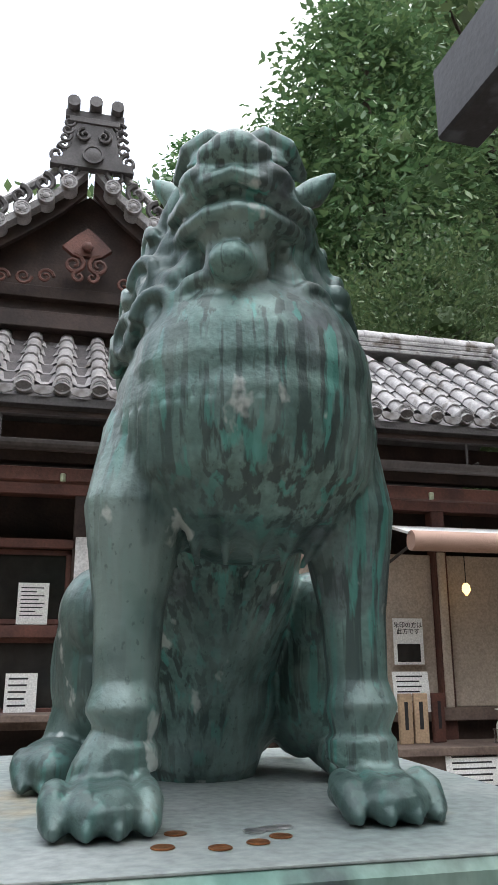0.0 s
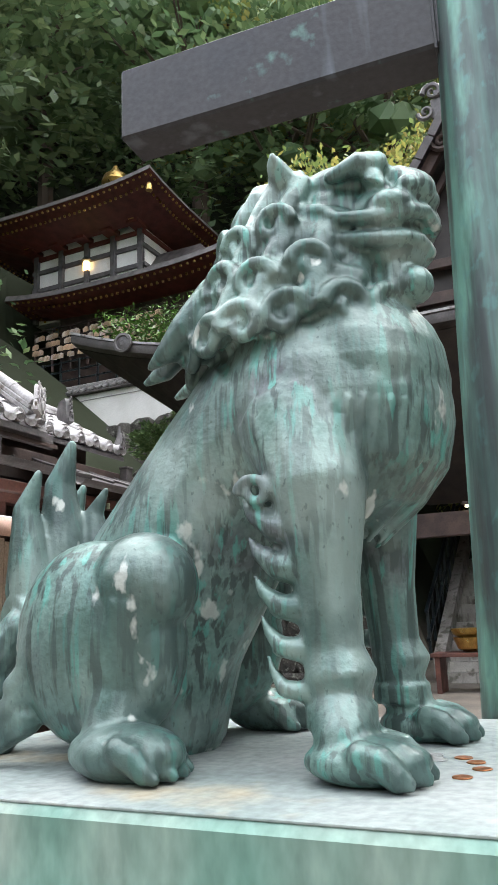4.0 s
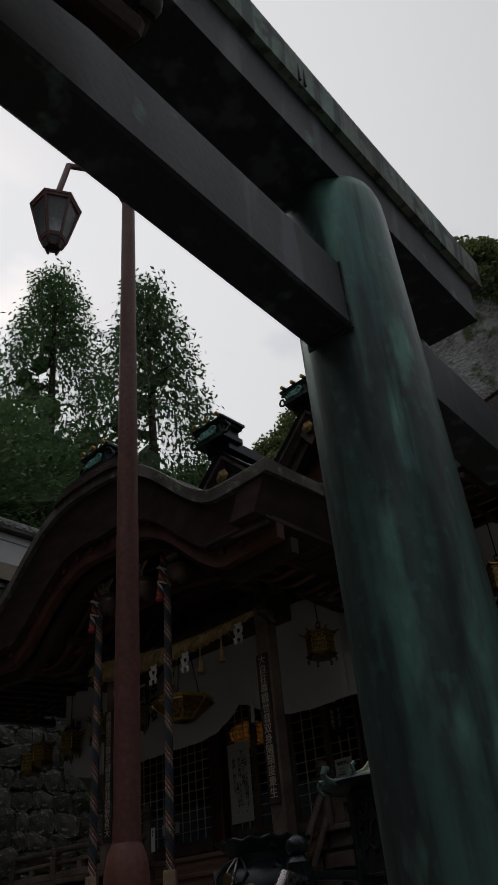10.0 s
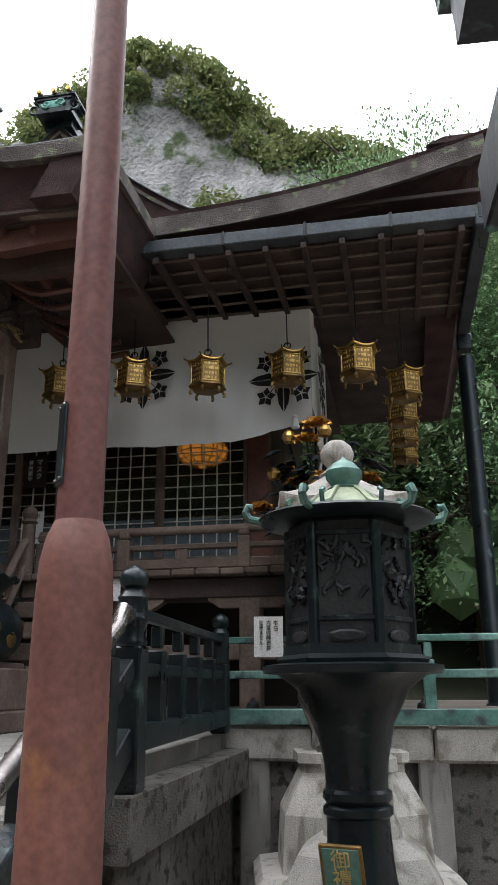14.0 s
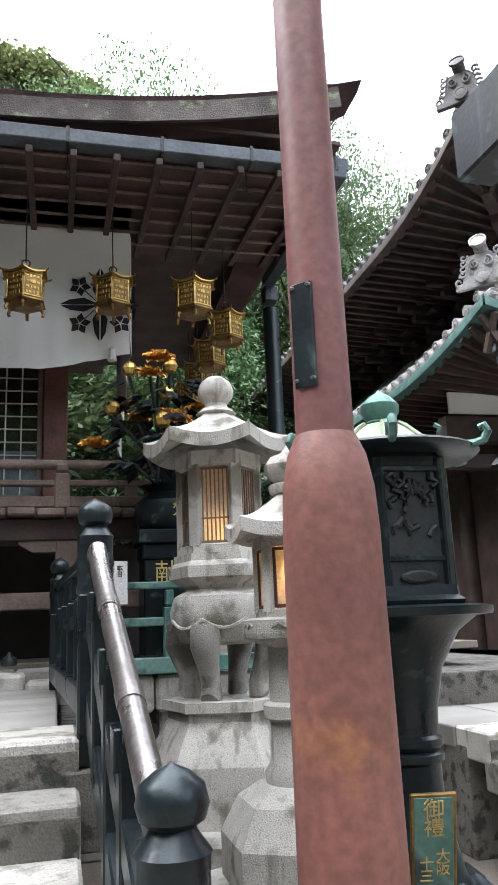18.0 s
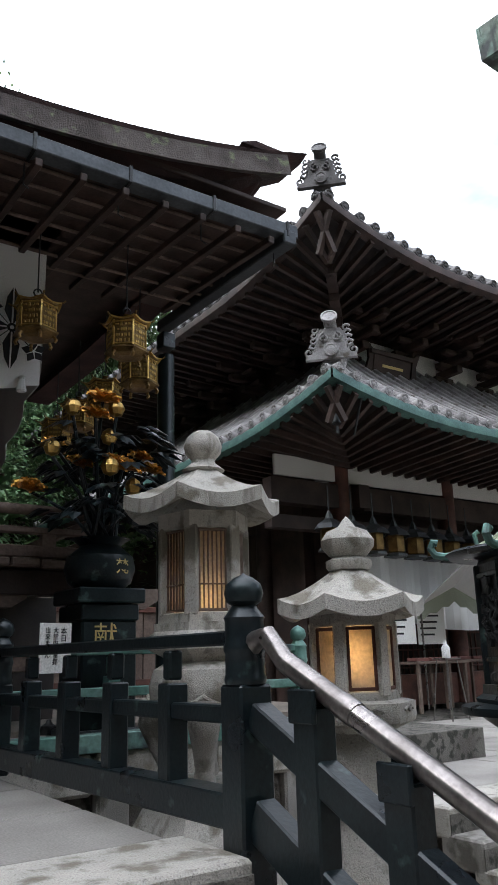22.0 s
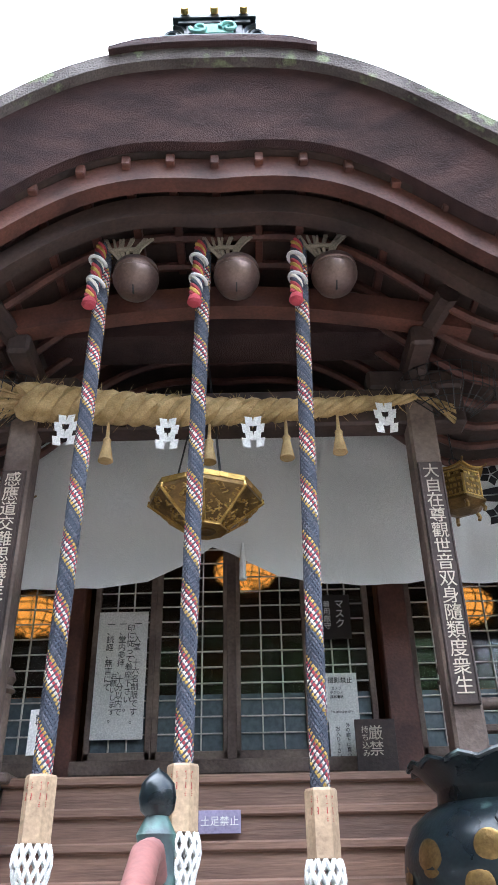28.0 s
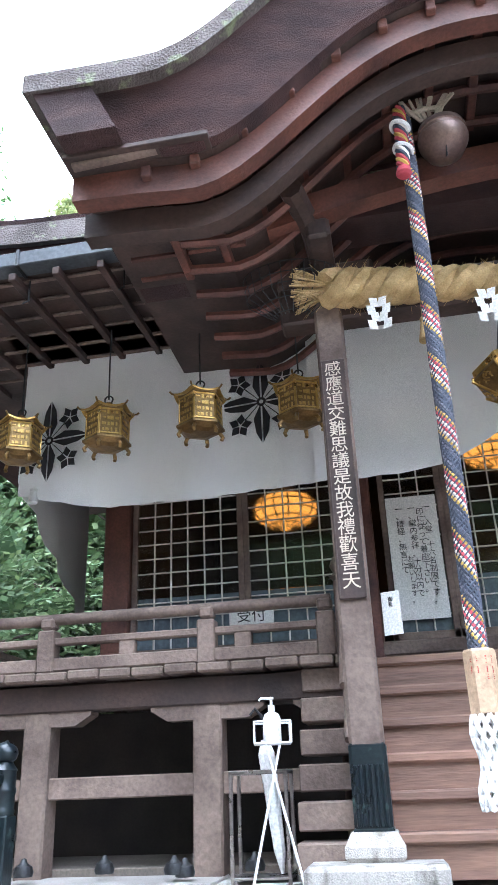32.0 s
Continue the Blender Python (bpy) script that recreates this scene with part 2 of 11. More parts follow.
DARK_BRONZE = mat("dark_bronze", (0.035, 0.036, 0.04), (0.055, 0.06, 0.06), 0.45, 0.55, scale=6, fine=50, bump=0.3)
PALE_VERDIGRIS = mat("pale_verdigris", (0.42, 0.46, 0.31), (0.30, 0.36, 0.26), 0.6, 0.2, scale=5, fine=40, bump=0.1)
STEEL = mat("worn_handrail_steel", (0.30, 0.275, 0.265), (0.20, 0.18, 0.17), 0.3, 0.85, scale=6, fine=60, bump=0.05)
RUST = mat("red_brown_paint", (0.205, 0.085, 0.075), (0.165, 0.065, 0.06), 0.5, 0.0, scale=2, fine=50, bump=0.08, spot=(0.25, 0.10, 0.05), spot_at=0.68, spot_scale=2.5)
RUST_LOW = mat("rusted_paint", (0.23, 0.095, 0.075), (0.14, 0.055, 0.045), 0.55, 0.0, scale=2.5, fine=45, bump=0.15, spot=(0.32, 0.14, 0.06), spot_at=0.62, spot_scale=3)
GOLD = mat("gilt_brass", (0.62, 0.42, 0.13), (0.42, 0.26, 0.075), 0.32, 0.85, scale=9, fine=70, bump=0.25)
GOLD_DARK = mat("tarnished_brass", (0.30, 0.19, 0.07), (0.16, 0.10, 0.04), 0.4, 0.8, scale=9, fine=70, bump=0.2)
CLOTH = mat("white_cotton", (0.78, 0.78, 0.76), (0.70, 0.70, 0.69), 0.9, scale=1.5, fine=160, bump=0.08, vary=0.0)
BLACK = mat("black_dye", (0.018, 0.018, 0.02), rough=0.85, bump=0, vary=0)
PLASTER = mat("white_plaster", (0.80, 0.79, 0.77), (0.68, 0.67, 0.64), 0.85, scale=1.2, fine=60, bump=0.08, spot=(0.55, 0.50, 0.42), spot_at=0.72, spot_scale=1.6, vary=0.0)
BEIGE = mat("beige_panel", (0.50, 0.42, 0.34), (0.42, 0.35, 0.28), 0.7, scale=1.5, fine=60, bump=0.05, vary=0.03)
# Base grey is lifted to carry the sky's sheen on the tiles.
TILE = mat("grey_roof_tile", (0.42, 0.405, 0.405), (0.24, 0.23, 0.23), 0.36, scale=5, fine=50, bump=0.2, spot=(0.12, 0.10, 0.085), spot_at=0.62, spot_scale=6, vary=0.2)
TILE_DARK = mat("dark_roof_tile", (0.115, 0.105, 0.105), (0.065, 0.06, 0.06), 0.5, scale=5, fine=50, bump=0.2, vary=0.15)
SHAKE = mat("grey_copper_roof", (0.085, 0.075, 0.072), (0.05, 0.044, 0.043), 0.5, 0.2, scale=4, fine=40, bump=0.15)
STRAW = mat("rice_straw", (0.50, 0.36, 0.17), (0.33, 0.22, 0.09), 0.85, scale=12, fine=120, bump=0.5)
PAPER = mat("white_paper", (0.82, 0.81, 0.78), (0.76, 0.75, 0.72), 0.8, scale=3, fine=90, bump=0.03, vary=0.03)
GLASS_DARK = mat("dark_window", (0.018, 0.018, 0.018), (0.028, 0.025, 0.022), 0.08, 0.0, scale=2, fine=10, bump=0.0, vary=0)
GLASS_CLEAR = mat("clear_window", (0.85, 0.88, 0.87), (0.8, 0.84, 0.84), 0.02, bump=0.0, vary=0)
GLASS_CLEAR.node_tree.nodes["Principled BSDF"].inputs["Transmission Weight"].default_value = 1.0
FROSTED = mat("frosted_window", (0.13, 0.16, 0.18), (0.10, 0.125, 0.145), 0.22, scale=2, fine=30, bump=0.03, vary=0.05)
# Near-black: shade of interiors and undersides put into the colour; also a black sign.
BLACK_AND_SHADE = mat("black_and_interior_shade", (0.028, 0.02, 0.016), (0.015, 0.011, 0.01), 0.6, bump=0, vary=0)
LATTICE = mat("painted_lattice", (0.68, 0.65, 0.60), (0.55, 0.52, 0.47), 0.6, scale=4, bump=0.1)
SOIL = mat("gravel_ground", (0.22, 0.185, 0.15), (0.14, 0.12, 0.10), 0.9, scale=1.2, fine=60, bump=0.3, vary=0)
HILL = mat("forest_floor", (0.035, 0.045, 0.02), (0.02, 0.026, 0.014), 0.95, scale=0.6, fine=6, bump=0.6, vary=0)
GROUND = mat("court_gravel_and_leaf_litter", (0.22, 0.185, 0.15), (0.14, 0.12, 0.10), 0.9, scale=1.2, fine=60, bump=0.3, vary=0)
gn, gl = GROUND.node_tree.nodes, GROUND.node_tree.links
gs, gz, gm = gn.new("ShaderNodeSeparateXYZ"), gn.new("ShaderNodeMapRange"), gn.new("ShaderNodeMix")
gm.data_type = "RGBA"
gz.inputs["From Min"].default_value, gz.inputs["From Max"].default_value = 0.3, 1.2
gm.inputs["B"].default_value = (0.028, 0.035, 0.016, 1)
gl.new([n for n in gn if n.bl_idname == "ShaderNodeTexCoord"][0].outputs["Object"], gs.inputs["Vector"])
gl.new(gs.outputs["Z"], gz.inputs["Value"])
gl.new(gz.outputs["Result"], gm.inputs["Factor"])
gl.new(gn["Principled BSDF"].inputs["Base Color"].links[0].from_socket, gm.inputs["A"])
gl.new(gm.outputs["Result"], gn["Principled BSDF"].inputs["Base Color"])
LEAF_A = mat("broad_leaf_green", (0.065, 0.125, 0.035), (0.035, 0.075, 0.025), 0.55, scale=0.5, fine=9, bump=0, vary=0.35, island=True)
LEAF_B = mat("cedar_green", (0.05, 0.095, 0.035), (0.026, 0.055, 0.022), 0.6, scale=0.5, fine=9, bump=0, vary=0.3, island=True)
LEAF_C = mat("young_maple_green", (0.17, 0.21, 0.035), (0.09, 0.14, 0.03), 0.5, scale=0.5, fine=9, bump=0, vary=0.3, island=True)
LEAF_D = mat("autumn_maple", (0.28, 0.15, 0.03), (0.16, 0.16, 0.03), 0.5, scale=0.5, fine=9, bump=0, vary=0.35, island=True)
LEAF_E = mat("hedge_green", (0.11, 0.22, 0.03), (0.07, 0.15, 0.025), 0.5, scale=0.8, fine=9, bump=0, vary=0.3, island=True)
TRUNK = mat("tree_bark", (0.10, 0.072, 0.055), (0.06, 0.043, 0.034), 0.9, scale=4, fine=40, stretch=(1, 1, 0.2), bump=0.6)
COPPER10 = mat("bronze_coin", (0.42, 0.17, 0.07), (0.26, 0.11, 0.05), 0.4, 0.8, scale=60, fine=300, bump=0.1)
ALU = mat("aluminium_coin", (0.62, 0.62, 0.62), rough=0.35, metal=0.9, bump=0)
WHITE = mat("white_enamel", (0.78, 0.78, 0.77), (0.72, 0.72, 0.71), 0.35, bump=0.02, vary=0)
TEXT_INK = mat("ink", (0.02, 0.02, 0.022), rough=0.7, bump=0, vary=0)
TEXT_RED = mat("red_ink", (0.42, 0.05, 0.04), rough=0.7, bump=0, vary=0)
TEXT_GOLD = mat("gold_paint", (0.74, 0.58, 0.26), (0.6, 0.45, 0.18), 0.4, 0.25, bump=0.05, vary=0)
TEXT_PALE = mat("cream_paint", (0.62, 0.53, 0.42), (0.5, 0.42, 0.33), 0.7, bump=0.05, vary=0)
LAMP_WARM = glow("warm_lamp", (1.0, 0.62, 0.22), 2.2)
LAMP_AMBER = glow("amber_lamp", (1.0, 0.36, 0.05), 0.24)
LAMP_TUBE = glow("tube_lamp", (1.0, 0.85, 0.55), 4.0)


# ---- geometry helpers ----
class MB:
    """Collects vertices and faces of one mesh."""
    def __init__(self):
        self.v, self.f = [], []

    def add(self, vs, fs, m=None):
        k = len(self.v)
        self.v += [tuple(m @ Vector(p)) for p in vs] if m else [tuple(p) for p in vs]
        self.f += [tuple(i + k for i in f) for f in fs]
        return self

    def box(self, sx, sy, sz, c=(0, 0, 0), m=None, b=0.006):
        """A box with chamfered edges, c its middle."""
        hx, hy, hz = sx / 2, sy / 2, sz / 2
        b = min(b, hx * 0.45, hy * 0.45, hz * 0.45)
        vs, idx = [], {}
        for x in (-1, 1):
            for y in (-1, 1):
                for z in (-1, 1):
                    for a in range(3):
                        p = [x * (hx - b), y * (hy - b), z * (hz - b)]
                        p[a] = (x * hx, y * hy, z * hz)[a]
                        idx[x, y, z, a] = len(vs)
                        vs.append((p[0] + c[0], p[1] + c[1], p[2] + c[2]))
        fs = []
        for a in range(3):
            u, w = (a + 1) % 3, (a + 2) % 3
            for s in (-1, 1):
                q = []
                for p, r in ((-1, -1), (1, -1), (1, 1), (-1, 1)):
                    k = [0, 0, 0]
                    k[a], k[u], k[w] = s, p, r
                    q.append(idx[k[0], k[1], k[2], a])
                fs.append(tuple(q if s > 0 else q[::-1]))
            for p in (-1, 1):
                for r in (-1, 1):
                    k0, k1 = [0, 0, 0], [0, 0, 0]
                    k0[u] = k1[u] = p
                    k0[w] = k1[w] = r
                    k0[a], k1[a] = -1, 1
                    q = [idx[(*k0, u)], idx[(*k1, u)], idx[(*k1, w)], idx[(*k0, w)]]
                    fs.append(tuple(q if p * r < 0 else q[::-1]))
        for x in (-1, 1):
            for y in (-1, 1):
                for z in (-1, 1):
                    q = [idx[x, y, z, a] for a in range(3)]
                    fs.append(tuple(q if x * y * z > 0 else q[::-1]))
        return self.add(vs, fs, m)

    def lathe(self, prof, n=24, c=(0, 0, 0), m=None, sx=1.0, sy=1.0, turn=0.0, close=True):
        """prof: rows of (radius, height)."""
        vs, fs, k = [], [], len(prof)
        for i in range(n):
            a = 2 * math.pi * i / n + turn
            vs += [(c[0] + r * sx * math.cos(a), c[1] + r * sy * math.sin(a), c[2] + z) for r, z in prof]
        for i in range(n):
            j = (i + 1) % n
            fs += [(i * k + q, j * k + q, j * k + q + 1, i * k + q + 1) for q in range(k - 1)]
        if close:
            fs.append(tuple(i * k for i in range(n))[::-1])
            fs.append(tuple(i * k + k - 1 for i in range(n)))
        return self.add(vs, fs, m)

    def cyl(self, r, h, c=(0, 0, 0), n=16, m=None, r2=None, b=0.004):
        r2 = r if r2 is None else r2
        b = min(b, h * 0.3, r * 0.3, r2 * 0.5)
        return self.lathe([(r - b, 0), (r, b), (r2, h - b), (r2 - b, h)], n, c, m)

    def tube(self, pts, r, n=8, radii=None, flat=1.0):
        """A round bar along a line of points."""
        pts = [Vector(p) for p in pts]
        vs, fs = [], []
        side = None
        for i, p in enumerate(pts):
            d = (pts[min(i + 1, len(pts) - 1)] - pts[max(i - 1, 0)]).normalized()
            if side is None:
                side = d.orthogonal().normalized()
            side = (side - d * side.dot(d)).normalized()
            up = d.cross(side)
            q = radii[i] if radii else r
            for k in range(n):
                a = 2 * math.pi * k / n
                vs.append(tuple(p + side * (q * math.cos(a)) + up * (q * flat * math.sin(a))))
        for i in range(len(pts) - 1):
            for k in range(n):
                j = (k + 1) % n
                fs.append((i * n + k, i * n + j, (i + 1) * n + j, (i + 1) * n + k))
        fs += [tuple(range(n))[::-1], tuple((len(pts) - 1) * n + k for k in range(n))]
        return self.add(vs, fs)

    def prism(self, poly, h, m=None):
        """A flat outline in x, y pushed up by h."""
        n = len(poly)
        vs = [(x, y, 0) for x, y in poly] + [(x, y, h) for x, y in poly]
        fs = [tuple(range(n))[::-1], tuple(range(n, 2 * n))] + [(i, (i + 1) % n, n + (i + 1) % n, n + i) for i in range(n)]
        return self.add(vs, fs, m)

    def grid(self, rows, thick=None):
        """A sheet through rows of points; with thick a second sheet below, closed at the rim."""
        a, b = len(rows), len(rows[0])
        vs = [tuple(p) for r in rows for p in r]
        fs = [(i * b + j, i * b + j + 1, (i + 1) * b + j + 1, (i + 1) * b + j) for i in range(a - 1) for j in range(b - 1)]
        if thick:
            k = a * b
            vs += [tuple(Vector(p) - Vector(thick)) for p in vs[:k]]
            fs += [tuple(k + q for q in f[::-1]) for f in fs]
            rim = [j for j in range(b)] + [i * b + b - 1 for i in range(1, a)] + [(a - 1) * b + j for j in range(b - 2, -1, -1)] + [i * b for i in range(a - 2, 0, -1)]
            fs += [(rim[i], k + rim[i], k + rim[(i + 1) % len(rim)], rim[(i + 1) % len(rim)]) for i in range(len(rim))]
        return self.add(vs, fs)

    def mesh(self, name, material, smooth=False):
        me = bpy.data.meshes.new(name)
        me.from_pydata(self.v, [], self.f)
        if material:
            me.materials.append(material)
        if smooth:
            me.polygons.foreach_set("use_smooth", [True] * len(me.polygons))
            me.set_sharp_from_angle(angle=radians(38))
        me.update()
        return me


def part(name, mb, material, parent=None, label="", smooth=False, m=None):
    ob = new(name, mb if isinstance(mb, bpy.types.Mesh) else mb.mesh(name, material, smooth))
    if parent:
        ob.parent = parent
    if m:
        ob.matrix_basis = m
    if label:
        ob["label"] = label
    return ob


def thing(name, label, category, m=None, group="", kind=""):
    ob = new(name)
    ob.empty_display_size = 0.05
    if m:
        ob.matrix_basis = m
    return tagged(ob, label, category, group, kind)


def solo(name, mb, material, label, category, m=None, group="", kind="", smooth=False):
    ob = part(name, mb, material, None, "", smooth, m)
    return tagged(ob, label, category, group, kind)


def bar(mb, p, q, w, h, b=0.004):
    """A square bar from p to q, w wide and h high."""
    p, q = Vector(p), Vector(q)
    d = q - p
    x = d.normalized()
    up = Vector((0, 0, 1)) if abs(x.z) < 0.98 else Vector((0, 1, 0))
    y = up.cross(x).normalized()
    z = x.cross(y)
    m = Matrix(((x.x, y.x, z.x, 0), (x.y, y.y, z.y, 0), (x.z, y.z, z.z, 0), (0, 0, 0, 1)))
    m.translation = (p + q) / 2
    return mb.box(d.length, w, h, (0, 0, 0), m, b)


def lettering(name, text, size, material, parent, m, spacing=1.0, vertical=False):
    """Raised writing in the built-in font, as a mesh; vertical: one character below the other."""
    cu = bpy.data.curves.new(name, "FONT")
    cu.body = "\n".join(text) if vertical else text
    cu.size, cu.extrude, cu.align_x, cu.align_y, cu.space_line = size, 0.0015, "CENTER", "TOP" if vertical else "CENTER", spacing
    ob = new(name, cu)
    bpy.context.view_layer.update()
    me = bpy.data.meshes.new_from_object(ob.evaluated_get(bpy.context.evaluated_depsgraph_get()))
    bpy.data.objects.remove(ob)
    me.materials.clear()
    me.materials.append(material)
    out = new(name, me)
    out.parent = parent
    out.matrix_basis = m
    return out

# ---- the large structure ----
CX = 6.77            # middle of the hall
LAND, TERR, LOW = 1.0, 1.09, 0.70
WINDOW_Y, VER_Y, EAVE_Y = -8.23, -7.17, -6.4


def hill_z(x, y):
    """Height of the ground: level court, a terrace to the north-east, steep wooded slopes behind; an unseen western
    rise is added to block side light.
    """
    dx, q = x - 2.5, math.hypot(x - 2.5, y)
    az = math.degrees(math.atan2(dx, y)) % 360
    az = az - 360 if az > 290 else az
    # Rise past 235 and below -20: unseen hill added to block sky light.
    rise = float(np.interp(az, [-70, -60, -20, 3, 22, 54, 108, 134, 150, 190, 215, 235, 260, 290], [26, 24, 10, 20, 30, 42, 34, 20, 18, 24, 6, 12, 30, 26]))
    foot = float(np.interp(az, [-60, -25, 0, 40, 70, 90, 115, 140, 180, 230, 290], [20, 16, 12.5, 16, 19, 17, 19, 24, 20, 26, 20]))
    h = rise * min(max((q - foot) / (50 - foot), 0), 1.15)
    if 17.6 < x < 30 and -14 < y < 2:
        h = max(h, 8.9)
    if 21.4 < x < 27 and 8 < y < 23:
        h = min(max(h, 9.4), 9.6)
    if 15.2 < x < 20 and 4 < y < 12:
        h = max(h, 4.4)
    n = noise.noise((x * 0.06, y * 0.06, 0.3)) * 1.2
    return h + (n * min(h / 8, 1) if h > 0 else 0)


def ground_sheet():
    xs = sorted({-400, -200, -90, -50, -32, -24, 140, 220, 400, *range(64, 100, 6)})
    mid = lambda a, b, k: [a + (b - a) * j / k for j in range(k + 1)]
    xs = sorted({*xs, *mid(-20, 60, 54)})
    rows = [[(x, y, hill_z(x, y)) for x in xs] for y in sorted({-400, -200, -110, 110, 200, 400, *range(-90, -62, 6), *range(64, 92, 6), *[-60 + 1.6 * k for k in range(76)]})]
    solo("ground", MB().grid(rows), GROUND, "grey-brown trodden gravel ground of the shrine court", "ground", kind="structure")


ground_sheet()


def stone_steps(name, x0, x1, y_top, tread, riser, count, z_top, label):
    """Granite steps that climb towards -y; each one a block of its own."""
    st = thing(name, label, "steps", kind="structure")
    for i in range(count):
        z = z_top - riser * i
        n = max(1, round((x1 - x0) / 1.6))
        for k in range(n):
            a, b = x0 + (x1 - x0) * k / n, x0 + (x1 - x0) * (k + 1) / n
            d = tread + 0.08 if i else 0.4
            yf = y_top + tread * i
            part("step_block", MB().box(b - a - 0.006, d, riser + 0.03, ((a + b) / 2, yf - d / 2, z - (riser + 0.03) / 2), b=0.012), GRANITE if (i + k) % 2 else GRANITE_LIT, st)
            # Thin front sheet that darkens the riser with shade in its colour.
            part("riser_face", MB().box(b - a - 0.014, 0.008, riser - 0.03, ((a + b) / 2, yf + 0.002, z - 0.022 - riser / 2), b=0.002), SHADED_STONE, st, "rough, dirty riser face with shade put into its colour")
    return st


def slabs(name, x0, x1, y0, y1, z, nx, ny, label, material=SLAB, thick=0.12):
    st = thing(name, label, "paving", kind="structure")
    rnd = random.Random(nx * 31 + ny)
    dx, dy = (x1 - x0) / nx, (y1 - y0) / ny
    for j in range(ny):
        sh = dx * 0.5 * (j % 2)
        k = -1 if sh else 0
        while k < nx:
            a, b = max(x0, x0 + k * dx + sh), min(x1, x0 + (k + 1) * dx + sh)
            if b - a > 0.05:
                part("slab", MB().box(b - a - 0.02, dy - 0.02, thick, ((a + b) / 2, y0 + (j + 0.5) * dy, z - thick / 2 + rnd.uniform(-0.002, 0.002)), b=0.008), material, st)
            k += 1
    return st


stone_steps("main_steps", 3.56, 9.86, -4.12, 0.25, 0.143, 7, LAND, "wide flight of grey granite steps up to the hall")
solo("landing_core", MB().box(6.4, 2.35, 0.86, (CX, -5.46, 0.43)).box(0.16, 2.4, 0.24, (3.53, -5.3, 0.78)), SHADED_STONE, "granite masonry core under the landing", "masonry", kind="structure")
slabs("landing_paving", 3.62, 9.8, -6.5, -4.5, LAND, 6, 3, "worn pale stone paving slabs of the landing")
solo("hall_terrace_core", MB().box(16, 8.5, 0.93, (7.45, -11.0, 0.465)).box(14, 0.3, 0.9, (8.45, -6.72, 0.45)), SHADED_STONE, "granite masonry core under the hall terrace", "masonry", kind="structure")
slabs("terrace_paving", 1.45, 12.5, -7.3, -6.82, TERR, 9, 1, "pale stone slabs along the foot of the hall")
kerb = thing("terrace_kerb", "rough-dressed granite kerb blocks of the hall terrace", "kerb", kind="structure")
for k in range(14):
    a = 1.45 + k * 0.79
    part("kerb_block", MB().box(0.78, 0.34, 0.22, (a + 0.395, -6.65, TERR - 0.11 - (0.05 if a < 3.4 else 0.0)), b=0.02), GRANITE_LIT, kerb)
# cobbled drip strip under the veranda with a row of dark bowls
solo("drip_strip", MB().box(13, 3.4, 0.06, (CX, -9.05, TERR + 0.005)), SOIL, "sandy cobbled strip under the veranda", "ground", kind="structure")
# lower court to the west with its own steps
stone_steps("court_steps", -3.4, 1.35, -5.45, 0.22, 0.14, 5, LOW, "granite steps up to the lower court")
solo("lower_court_core", MB().box(20, 14.6, 0.6, (-8.65, -13.0, 0.3)), SHADED_STONE, "granite masonry core under the lower court", "masonry", kind="structure")
slabs("lower_court_paving", -6.6, 1.38, -9.5, -5.8, LOW, 7, 4, "pale stone slabs of the lower court")
# retaining wall with posts under the terrace edge, west of the landing
wall = thing("terrace_wall", "granite post and panel retaining wall of the terrace", "wall", kind="structure")
for k, x in enumerate((1.6, 2.25, 2.9, 3.42)):
    part("wall_post", MB().box(0.2, 0.2, 0.86, (x, -6.6, 0.43), b=0.015), GRANITE, wall)
# Dark panel stands in for the shade in the gaps between the posts.
part("wall_panel", MB().box(1.9, 0.1, 0.8, (2.5, -6.68, 0.4), b=0.01), SHADED_STONE, wall)

# ---- the hall ----
hall = thing("temple_hall", "dark weathered timber temple hall with a thick bark roof", "temple")
